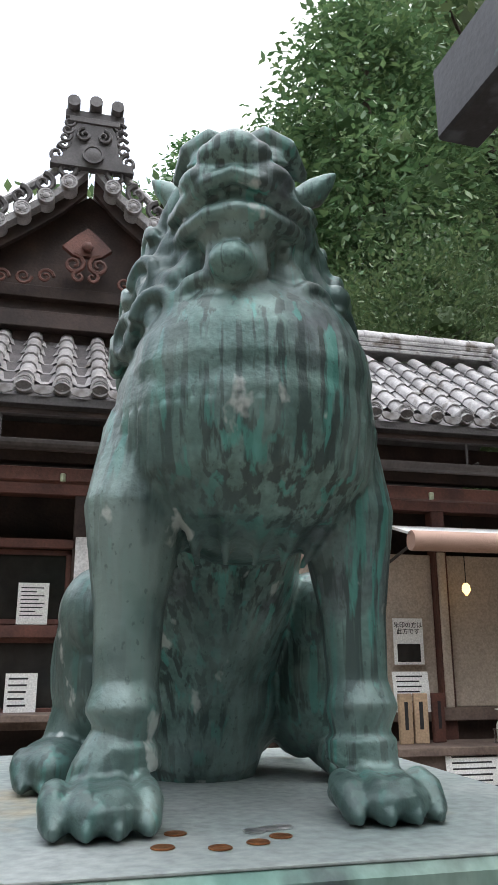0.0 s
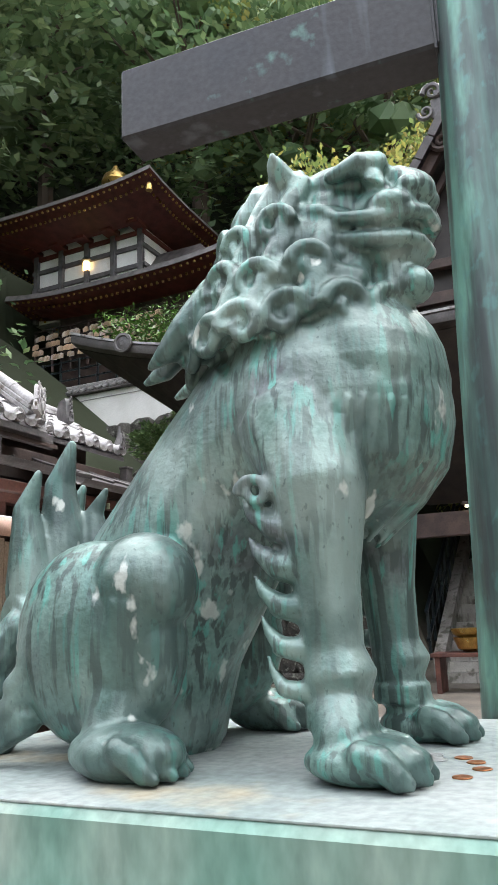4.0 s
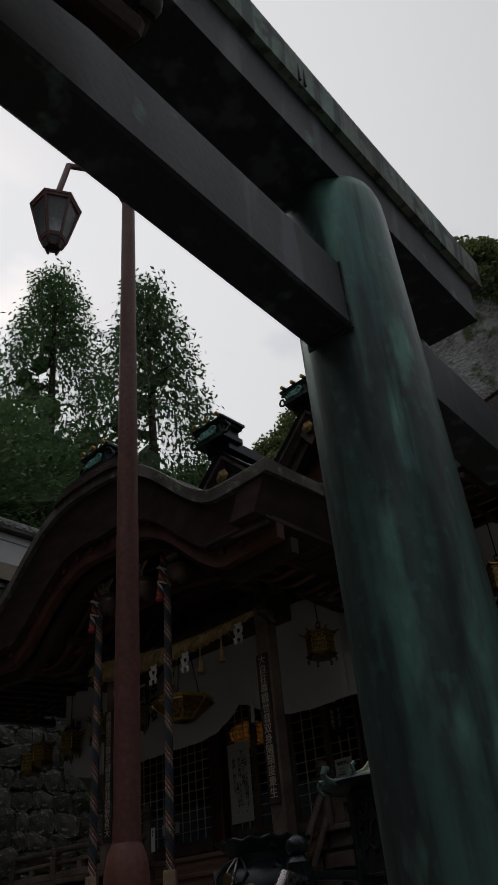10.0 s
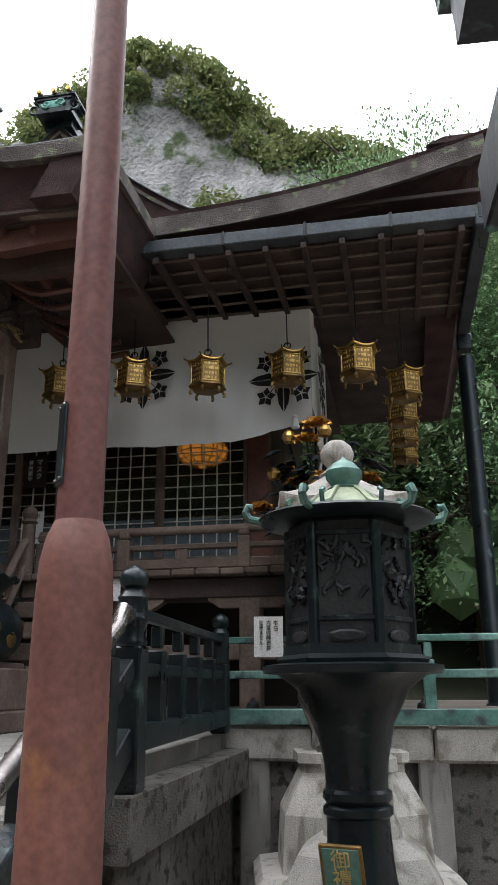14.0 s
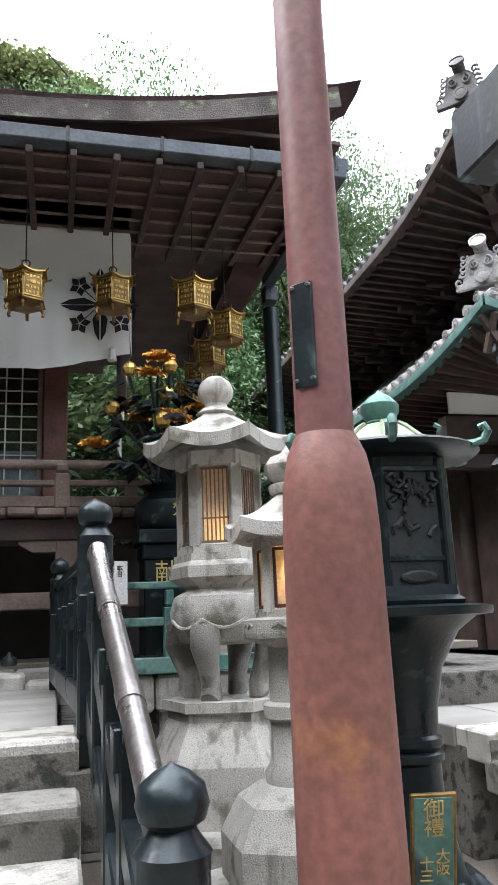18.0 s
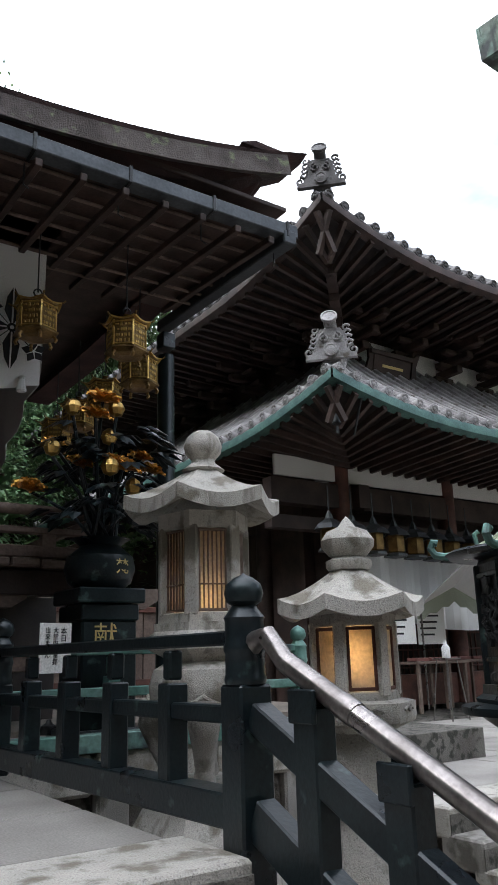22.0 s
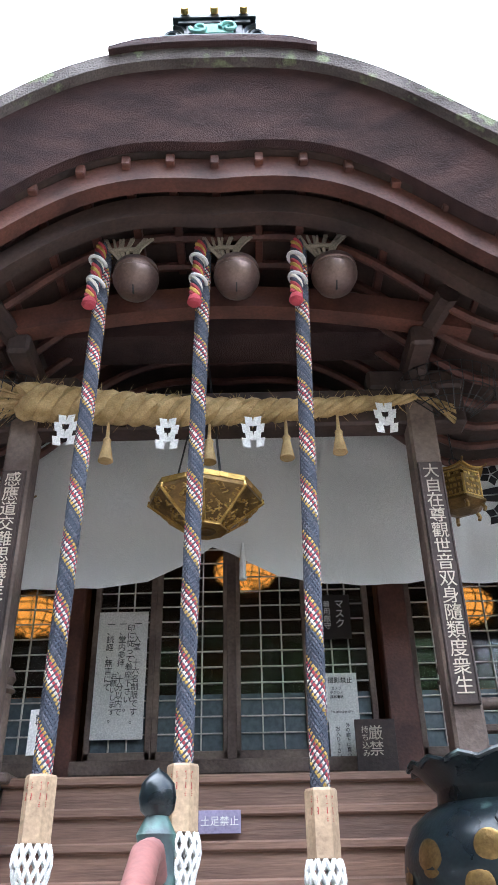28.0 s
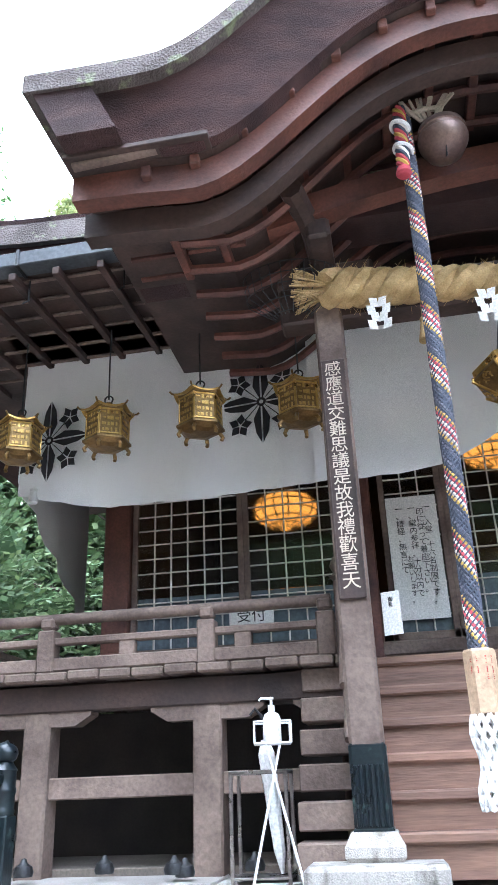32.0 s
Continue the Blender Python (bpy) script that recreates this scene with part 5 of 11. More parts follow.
def stone_lantern_large():
    t = thing("stone_lantern", "tall granite lantern on curved legs with wooden lattice windows", "stone lantern", pose(2.735, -5.76, 0.03, 0, 0, 12), "stone lanterns")
    part("base", MB().lathe([(0.62, 0), (0.62, 0.3), (0.58, 0.34)], 6, turn=HEX).lathe([(0.46, 0.34), (0.44, 0.62), (0.38, 0.72), (0.32, 0.82), (0.32, 0.86), (0.35, 0.87), (0.35, 0.92)], 6, turn=HEX), GRANITE_LIT, t)
    for k in range(4):
        a = math.pi / 2 * k + math.pi / 4
        c, s = math.cos(a), math.sin(a)
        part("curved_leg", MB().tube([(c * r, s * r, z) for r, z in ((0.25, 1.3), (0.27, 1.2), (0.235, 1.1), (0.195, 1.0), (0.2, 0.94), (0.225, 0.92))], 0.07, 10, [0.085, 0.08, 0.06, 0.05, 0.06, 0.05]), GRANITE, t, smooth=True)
    part("bowl", MB().lathe([(0.15, 1.2), (0.24, 1.22), (0.285, 1.3), (0.295, 1.38), (0.27, 1.46), (0.2, 1.5)], 32), GRANITE_LIT, t, smooth=True)
    part("petal_fringe", MB().tube([(0.297 * math.cos(q * math.pi / 24), 0.297 * math.sin(q * math.pi / 24), 1.335 - 0.045 * abs(math.sin(q * math.pi / 6))) for q in range(49)], 0.010, 5), GRANITE_LIT, t)
    part("platform", MB().lathe([(0.2, 1.49), (0.22, 1.52), (0.3, 1.56), (0.305, 1.62), (0.29, 1.635), (0.27, 1.65), (0.27, 1.69)], 6, turn=HEX), GRANITE_LIT, t)
    box = part("fire_box", MB().lathe([(0.25, 1.68), (0.25, 1.735), (0.24, 1.74)], 6, turn=HEX).lathe([(0.24, 2.17), (0.25, 2.18), (0.25, 2.26)], 6, turn=HEX), GRANITE_LIT, t)
    for k in range(6):
        a = math.degrees(k * math.pi / 3 + HEX)
        part("corner_post", MB().box(0.06, 0.07, 0.46, (0.215, 0, 1.955), b=0.006), GRANITE_LIT, box, m=pose(0, 0, 0, 0, 0, a))
        for q in range(7):
            part("lattice_bar", MB().box(0.008, 0.008, 0.42, (0.196, -0.069 + 0.023 * q, 1.955), b=0.001), WOOD_GREY, box, m=pose(0, 0, 0, 0, 0, a + 30))
        part("lattice_frame", MB().box(0.012, 0.17, 0.014, (0.197, 0, 2.16)).box(0.012, 0.17, 0.014, (0.197, 0, 1.75)).box(0.012, 0.17, 0.008, (0.197, 0, 1.88)), WOOD_GREY, box, m=pose(0, 0, 0, 0, 0, a + 30))
        part("paper_pane", MB().box(0.004, 0.165, 0.42, (0.186, 0, 1.955), b=0.001), PANE, box, m=pose(0, 0, 0, 0, 0, a + 30))
    part("roof", hex_roof(0.44, 0.2, 0.05, thick=0.075), GRANITE_LIT, t, m=pose(0, 0, 2.32))
    part("finial", MB().lathe([(0.09, 0), (0.12, 0.02), (0.07, 0.06), (0.065, 0.08), (0.1, 0.12), (0.108, 0.16), (0.09, 0.21), (0.05, 0.245), (0, 0.26)], 24), GRANITE_LIT, t, smooth=True, m=pose(0, 0, 2.50))
    b = new("lantern_bulb", bpy.data.lights.new("lantern_bulb", "POINT"))
    b.data.energy, b.data.color, b.data.shadow_soft_size = 1.1, (1.0, 0.6, 0.25), 0.05
    b.matrix_world = pose(2.735, -5.76, 1.85)


stone_lantern_small()
stone_lantern_large()


def bronze_lantern(x, y):
    t = thing("bronze_lantern", "dark bronze lantern with relief panels and a pale green cap", "bronze lantern", pose(x, y, 0))
    part("stone_base", MB().lathe([(0.46, 0), (0.46, 0.22), (0.42, 0.25)], 6, turn=HEX), GRANITE, t)
    part("foot", MB().lathe([(0.27, 0.25), (0.28, 0.3), (0.24, 0.38), (0.23, 0.42), (0.24, 0.44), (0.2, 0.5), (0.145, 0.6), (0.115, 0.72)], 32), IRON, t, smooth=True)
    for k in range(10):
        a = math.degrees(2 * math.pi * k / 10)
        part("lotus_petal", MB().tube([(0.25, 0, 0.36), (0.245, 0, 0.44), (0.2, 0, 0.53), (0.16, 0, 0.59)], 0.05, 8, [0.02, 0.06, 0.055, 0.02], flat=0.4), IRON, t, smooth=True, m=pose(0, 0, 0, 0, 0, a))
    part("stem", MB().lathe([(0.115, 0.7), (0.105, 0.8), (0.1, 0.9), (0.112, 0.91), (0.112, 0.93), (0.1, 0.94), (0.112, 0.955), (0.112, 0.975), (0.1, 0.985), (0.105, 1.06), (0.13, 1.18), (0.19, 1.29), (0.25, 1.335), (0.30, 1.34), (0.305, 1.35), (0.305, 1.365), (0.25, 1.372)], 40), IRON, t, smooth=True)
    part("ledge", MB().lathe([(0.25, 1.366), (0.26, 1.385), (0.235, 1.40), (0.232, 1.43)], 6, turn=0), IRON, t)
    box = part("fire_box", MB().lathe([(0.212, 1.40), (0.212, 1.83), (0.2, 1.85)], 6), DARK_BRONZE, t)
    rnd = random.Random(5)
    for k in range(6):
        a = math.degrees(k * math.pi / 3)
        part("corner_strip", MB().box(0.03, 0.035, 0.43, (0.208, 0, 1.615), b=0.006), IRON, box, m=pose(0, 0, 0, 0, 0, a))
        part("band", MB().box(0.014, 0.2, 0.018, (0.186, 0, 1.51)).box(0.014, 0.2, 0.018, (0.186, 0, 1.79)), IRON, box, m=pose(0, 0, 0, 0, 0, a + 30))
        lump = MB()
        for q in range(26):
            lump.tube([(0.188, p, z) for p, z in [(rnd.uniform(-0.07, 0.07), rnd.uniform(1.55, 1.76)) for _ in range(1)] for p, z in ((p, z), (p + rnd.uniform(-0.025, 0.025), z + 0.018), (p + rnd.uniform(-0.03, 0.03), z + 0.03))], 0.010, 6)
        part("relief", lump, DARK_BRONZE, box, "dragon and cloud relief", m=pose(0, 0, 0, 0, 0, a + 30), smooth=True)
        part("scroll_panel", MB().lathe([(0.05, 0), (0.05, 0.006), (0.035, 0.009)], 16, sx=1.2, sy=0.4, m=pose(0.186, 0, 1.455, 90, 0, 90)), DARK_BRONZE, box, m=pose(0, 0, 0, 0, 0, a + 30))
    part("brim", MB().lathe([(0.2, 1.845), (0.3, 1.85), (0.315, 1.862), (0.30, 1.872), (0.2, 1.885)], 40), IRON, t, smooth=True)
    for k in range(6):
        a = math.degrees(k * math.pi / 3 + 0.2)
        part("brim_curl", MB().tube([(0.26, 0, 1.868), (0.31, 0, 1.862), (0.345, 0, 1.87), (0.36, 0, 1.895), (0.35, 0, 1.915), (0.335, 0, 1.91)], 0.014, 8), BRONZE, t, smooth=True, m=pose(0, 0, 0, 0, 0, a))
        part("roof_rib", MB().tube([(0.2, 0, 1.89), (0.14, 0, 1.915), (0.09, 0, 1.96), (0.065, 0, 1.975)], 0.01, 6), PALE_VERDIGRIS, t, smooth=True, m=pose(0, 0, 0, 0, 0, a))
        part("roof_curl", MB().tube([(0.17, 0, 1.89), (0.2, 0, 1.9), (0.205, 0, 1.935), (0.19, 0, 1.945)], 0.009, 6), BRONZE, t, smooth=True, m=pose(0, 0, 0, 0, 0, a))
    part("roof", MB().lathe([(0.225, 1.878), (0.215, 1.89), (0.14, 1.91), (0.09, 1.955), (0.06, 1.975)], 36), PALE_VERDIGRIS, t, "pale green weathered cap", smooth=True)
    part("finial", MB().lathe([(0.055, 1.972), (0.062, 1.98), (0.045, 1.99), (0.066, 2.02), (0.066, 2.045), (0.04, 2.075), (0.012, 2.09), (0, 2.105)], 24), BRONZE, t, smooth=True)
    pq = part("plaque", MB().box(0.012, 0.13, 0.42, (0, 0, 0), b=0.003), GOLD_DARK, t, "green plaque with gilt writing and rim", m=pose(0.03, 0.18, 0.66, 0, 18, 78))
    part("plaque_field", MB().box(0.004, 0.11, 0.4, (0.006, 0, 0), b=0.001), BRONZE, pq)
    lettering("writing", "御禮", 0.06, TEXT_GOLD, pq, pose(0.0095, 0, 0.195, 90, 0, 90), 0.9, True)
    lettering("writing", "十三", 0.042, TEXT_GOLD, pq, pose(0.0095, -0.022, 0.03, 90, 0, 90), 0.9, True)
    lettering("writing", "大阪", 0.042, TEXT_GOLD, pq, pose(0.0095, 0.024, 0.05, 90, 0, 90), 0.9, True)


bronze_lantern(2.575, -3.79)
part("name_plate", MB().box(0.048, 0.008, 0.21, (0, 0, 0), b=0.002), IRON, post, "dark engraved metal plate", m=pose(0.043, 0.036, 1.87, 0, 0, -50))
for q in range(4):
    part("plate_screw", MB().cyl(0.006, 0.006, (0.018 * (q % 2 * 2 - 1), 0.004, 0.094 * (q // 2 * 2 - 1)), 8, m=pose(0.043, 0.036, 1.87, 0, 0, -50)), STEEL, post)
part("service_door", MB().box(0.012, 0.12, 0.5, (0.098, 0, 0.55), b=0.003).box(0.03, 0.14, 0.012, (0.105, 0, 0.81), b=0.002), RUST_LOW, post, m=pose(0, 0, 0, 0, 0, 35))
LAMP_GLASS = mat("frosted_lamp_glass", (0.62, 0.66, 0.70), (0.55, 0.60, 0.66), 0.35, bump=0.05, vary=0)
LAMP_GLASS.node_tree.nodes["Principled BSDF"].inputs["Transmission Weight"].default_value = 0.7
part("arm", MB().tube([(0, 0, 5.3), (0.02, 0.1, 5.46), (0.06, 0.25, 5.52), (0.09, 0.40, 5.45), (0.10, 0.46, 5.12)], 0.02, 8), RUST, post, smooth=True)
LC = Vector((0.10, 0.46, 4.68))
lh = part("lamp_head", MB().lathe([(0.148, 0.33), (0.15, 0.345), (0.09, 0.39), (0.035, 0.42), (0.03, 0.47)], 6, LC), RUST, post, "red-brown six-sided lantern hood")
part("lower_ring", MB().lathe([(0.07, 0.05), (0.074, 0.05), (0.078, 0.075), (0.066, 0.075)], 6, LC), RUST, lh)
part("upper_ring", MB().lathe([(0.128, 0.31), (0.142, 0.31), (0.144, 0.332), (0.126, 0.332)], 6, LC), RUST, lh)
for k in range(6):
    ca, sa = math.cos(k * math.pi / 3), math.sin(k * math.pi / 3)
    part("bar", MB().tube([LC + Vector((0.045 * ca, 0.045 * sa, 0)), LC + Vector((0.072 * ca, 0.072 * sa, 0.06)), LC + Vector((0.136 * ca, 0.136 * sa, 0.32))], 0.009, 6), RUST, lh)
    cb, sb = math.cos((k + 1) * math.pi / 3), math.sin((k + 1) * math.pi / 3)
    for name, r0, z0, r1, z1 in (("pane", 0.07, 0.075, 0.13, 0.315), ("lower_pane", 0.042, 0.003, 0.068, 0.055)):
        a0, b0, a1, b1 = [LC + Vector((r * c, r * s2, z)) for r, z, c, s2 in ((r0, z0, ca, sa), (r0, z0, cb, sb), (r1, z1, ca, sa), (r1, z1, cb, sb))]
        part(name, MB().grid([[a0, b0], [a1, b1]]), LAMP_GLASS, lh)


# ---- railings ----
def knob_post(x, y, z0, z1, r=0.06, mt=IRON, knob=IRON):
    """A round-capped rail post: square shaft, ringed neck, polished onion knob."""
    return [("shaft", MB().box(r * 1.9, r * 1.9, z1 - z0 - 0.34, (x, y, (z0 + z1 - 0.34) / 2), b=0.008), mt, False),
            ("neck", MB().lathe([(r, 0), (r * 1.06, 0.01), (r * 1.06, 0.02), (r, 0.03), (r, 0.09), (r * 1.08, 0.1), (r * 1.08, 0.115), (r, 0.125), (r, 0.19), (r * 1.06, 0.2), (r * 0.75, 0.225), (r * 0.6, 0.24)], 24, (x, y, z1 - 0.34)), mt, True),
            ("knob", MB().lathe([(r * 0.55, 0), (r * 0.9, 0.015), (r * 1.02, 0.04), (r * 0.9, 0.07), (r * 0.5, 0.09), (r * 0.12, 0.1), (0, 0.106)], 24, (x, y, z1 - 0.106)), knob, True)]


def stair_railing(x, group, mt=IRON, railmt=STEEL, lean=0.06):
    t = thing("stair_railing", "dark bronze stair railing with knobbed posts and a worn round handrail", "railing", group=group)
    for px, py, z0, z1 in ((x - lean, -2.8, 0, 1.12), (x, -4.22, 0.9, 1.8)):
        for n, mb, m, sm in knob_post(px, py, z0, z1, 0.062, mt):
            part(n, mb, m, t, smooth=sm)
    def at(v, z0, z1):
        return (x - lean * v, -4.22 + 1.42 * v, z0 + (z1 - z0) * v)
    part("handrail", MB().tube([(x, -4.2, 1.55), (x, -4.16, 1.59), (x - 0.002, -4.1, 1.6), at(0.14, 1.62, 0.93), at(0.5, 1.62, 0.93), at(0.98, 1.62, 0.93)], 0.032, 14), railmt, t, "round handrail worn bright", smooth=True)
    for v in (0.3, 0.62):
        part("rail_joint", MB().tube([at(v, 1.62, 0.93), at(v + 0.04, 1.62, 0.93)], 0.035, 14), railmt, t, smooth=True)
    for z0, z1, w in ((1.40, 0.70, 0.085), (1.12, 0.42, 0.12)):
        mb = MB()
        bar(mb, at(0.04, z0, z1), at(0.96, z0, z1), 0.07, w, 0.006)
        part("sloping_bar", mb, mt, t)
    for v in (0.22, 0.45, 0.68):
        p = at(v, 1.36, 0.66)
        part("baluster", MB().box(0.075, 0.1, 0.52, (p[0], p[1], p[2] - 0.06), b=0.006).box(0.05, 0.07, 0.06, (p[0], p[1], p[2] + 0.23), b=0.01), mt, t)
        part("rail_bracket", MB().box(0.018, 0.11, 0.09, (p[0] + 0.04, p[1], p[2] + 0.2), b=0.004), mt, t)
    return t


stair_railing(3.51, "stair railings")
stair_railing(9.86, "stair railings")
mid = thing("middle_railing", "verdigris post with a dark knob and red-brown round handrail", "railing")
for n, mb, m, sm in knob_post(6.826, -4.43, 0.95, 1.80, 0.042, BRONZE, IRON):
    part(n, mb, m, mid, smooth=sm)
part("handrail", MB().tube([(6.826, -4.40, 1.58), (6.826, -4.34, 1.62), (6.826, -4.26, 1.61), (6.83, -3.7, 1.27), (6.83, -3.1, 0.9)], 0.031, 14), RUST, mid, smooth=True)
part("lower_post", MB().box(0.09, 0.09, 0.9, (6.83, -3.1, 0.42), b=0.01), BRONZE, mid)


def level_railing(p, q, n, name, mt, group):
    """A level rail between two places: sill, middle and top rail, square balusters with caps."""
    t = thing(name, "dark green bronze railing with square balusters", "railing", group=group)
    (x0, y0), (x1, y1) = p, q
    for z, w, h in ((1.10, 0.11, 0.1), (1.37, 0.06, 0.055), (1.60, 0.055, 0.045)):
        mb = MB()
        bar(mb, (x0, y0, z), (x1, y1, z), w, h, 0.006)
        part("rail", mb, mt, t)
    for k in range(1, n):
        v = k / n
        x, y = x0 + (x1 - x0) * v, y0 + (y1 - y0) * v
        part("baluster", MB().box(0.08, 0.08, 0.34, (x, y, 1.29), b=0.006).box(0.055, 0.055, 0.1, (x, y, 1.52), b=0.008), mt, t)
    return t


level_railing((3.51, -4.22), (3.62, -6.36), 5, "landing_railing", IRON, "level railings")
level_railing((9.86, -4.22), (9.74, -6.36), 5, "landing_railing", IRON, "level railings")
tr = level_railing((3.62, -6.5), (1.55, -6.5), 3, "terrace_railing", BRONZE, "level railings")
for x in (3.62, 9.74):
    hp = thing("railing_post", "dark bronze railing post with a polished knob", "railing post")
    for n, mb, m, sm in knob_post(x, -6.36, 1.0, 1.78, 0.058):
        part(n, mb, m, hp, smooth=sm)
for n, mb, m, sm in knob_post(1.55, -6.5, 1.0, 1.75, 0.055, BRONZE, BRONZE):
    part(n, mb, m, tr, smooth=sm)

# ---- things on and around the hall ----
def hanging_lantern(x, y, z, turn=0, first=[]):
    """A gilt six-sided lantern; z is the height of its ring."""
    if first:
        return copy_thing(first[0], pose(x, y, z, 0, 0, turn))
    t = thing("hanging_lantern", "gilt brass six-sided hanging lantern with pierced panels", "hanging lantern", pose(x, y, z, 0, 0, turn), "hanging lanterns")
    first.append(t)
    part("chain", MB().tube([(0, 0, 0.02), (0.004, 0, 0.3), (0, 0, 0.58)], 0.006, 5), DARK_BRONZE, t)
    part("ring", MB().tube([(0.03 * math.cos(a * math.pi / 6), 0, 0.015 + 0.03 * math.sin(a * math.pi / 6)) for a in range(13)], 0.006, 5), DARK_BRONZE, t)
    part("finial", MB().lathe([(0.045, -0.05), (0.05, -0.045), (0.02, -0.03), (0.03, -0.015), (0, 0)], 10), GOLD_DARK, t, smooth=True)
    part("roof", hex_roof(0.185, 0.05, 0.025, thick=0.012, sub=4), GOLD, t, m=pose(0, 0, -0.095))
    for k in range(6):
        a = math.degrees(k * math.pi / 3 + HEX)
        part("roof_curl", MB().tube([(0.165, 0, -0.08), (0.195, 0, -0.075), (0.21, 0, -0.06)], 0.007, 5), GOLD_DARK, t, m=pose(0, 0, 0, 0, 0, a))
        part("corner_strip", MB().box(0.014, 0.016, 0.2, (0.142, 0, -0.2), b=0.002), GOLD, t, m=pose(0, 0, 0, 0, 0, a))
        p = part("pierced_panel", MB().box(0.006, 0.13, 0.19, (0.123, 0, -0.2), b=0.001), GOLD_DARK, t, m=pose(0, 0, 0, 0, 0, a + 30))
        mb = MB()
        rnd = random.Random(3)
        for q in range(16):
            mb.box(0.006, rnd.uniform(0.01, 0.03), rnd.uniform(0.01, 0.03), (0.128, -0.042 + 0.028 * (q % 4) + rnd.uniform(-0.006, 0.006), -0.265 + 0.043 * (q // 4)), b=0.002)
        mb.box(0.007, 0.13, 0.012, (0.128, 0, -0.112), b=0.002).box(0.007, 0.13, 0.012, (0.128, 0, -0.288), b=0.002)
        part("filigree", mb, GOLD, p)
        part("foot", MB().tube([(0.1, 0, -0.32), (0.135, 0, -0.34), (0.15, 0, -0.365), (0.14, 0, -0.385)], 0.013, 6), GOLD_DARK, t, m=pose(0, 0, 0, 0, 0, a))
    part("top_band", MB().lathe([(0.15, -0.1), (0.155, -0.095), (0.155, -0.085), (0.14, -0.08)], 6, turn=HEX), GOLD_DARK, t)
    part("base", MB().lathe([(0.145, -0.3), (0.165, -0.305), (0.165, -0.32), (0.12, -0.345), (0.07, -0.355)], 6, turn=HEX), GOLD_DARK, t)
    return t


for x, y, z in ((5.24, -7.04, 4.06), (4.565, -7.03, 4.07), (3.90, -7.035, 4.04), (3.235, -7.25, 4.14), (2.62, -7.04, 4.05), (2.24, -7.6, 4.04), (2.26, -8.25, 4.02), (2.25, -8.9, 4.02), (2.24, -9.5, 4.0),
                (8.24, -7.06, 4.0), (8.91, -7.06, 4.01), (9.56, -7.06, 3.98), (10.2, -7.06, 3.96), (11.0, -7.4, 4.0)):
    hanging_lantern(x, y, z, (x * 37) % 23 - 11)


def octagon_lantern():
    t = thing("octagonal_lantern", "large gilt octagonal hanging lantern with pierced arabesques", "hanging lantern", Matrix.Translation((6.87, -6.6, 1.251)) @ Matrix.Diagonal((1, 1, 0.61, 1)))
    for k in range(3):
        a = k * 2.1
        part("chain", MB().tube([(0.2 * math.cos(a), 0.2 * math.sin(a), 3.88), (0, 0, 5.6)], 0.006, 5), DARK_BRONZE, t)
    part("crown", MB().lathe([(0.31, 3.84), (0.33, 3.85), (0.335, 3.90), (0.32, 3.905)], 8), GOLD, t)
    body = part("body", MB().lathe([(0.33, 3.84), (0.335, 3.8), (0.12, 3.54), (0.11, 3.53)], 8), GOLD_DARK, t)
    for k in range(8):
        a = math.degrees((k + 0.5) * math.pi / 4)
        part("rib", MB().tube([(0.332, 0, 3.84), (0.337, 0, 3.8), (0.122, 0, 3.54)], 0.011, 6), GOLD, body, m=pose(0, 0, 0, 0, 0, a + 22.5))
        rnd, mb = random.Random(k), MB()
        for q in range(34):
            v = rnd.random()
            r, z = (0.335 - 0.215 * v) * 0.925, 3.79 - 0.26 * v + 0.01
            w = rnd.uniform(-1, 1) * (0.11 - 0.07 * v)
            mb.tube([(r, w, z), (r - 0.006, w + rnd.uniform(-0.02, 0.02), z - 0.014), (r - 0.015, w + rnd.uniform(-0.03, 0.03), z - 0.026)], 0.006, 5)
        part("arabesque", mb, GOLD, body, m=pose(0, 0, 0, 0, 0, a))
        part("crown_boss", MB().box(0.01, 0.05, 0.04, (0.305, 0, 3.872), b=0.01), GOLD, t, m=pose(0, 0, 0, 0, 0, a))
    part("bottom_plate", MB().lathe([(0.125, 3.545), (0.125, 3.52), (0.07, 3.515)], 8), GOLD, t)
    part("bottom_rose", MB().lathe([(0.02, 3.514), (0.045, 3.51), (0.065, 3.516)], 16), GOLD_DARK, t)


octagon_lantern()


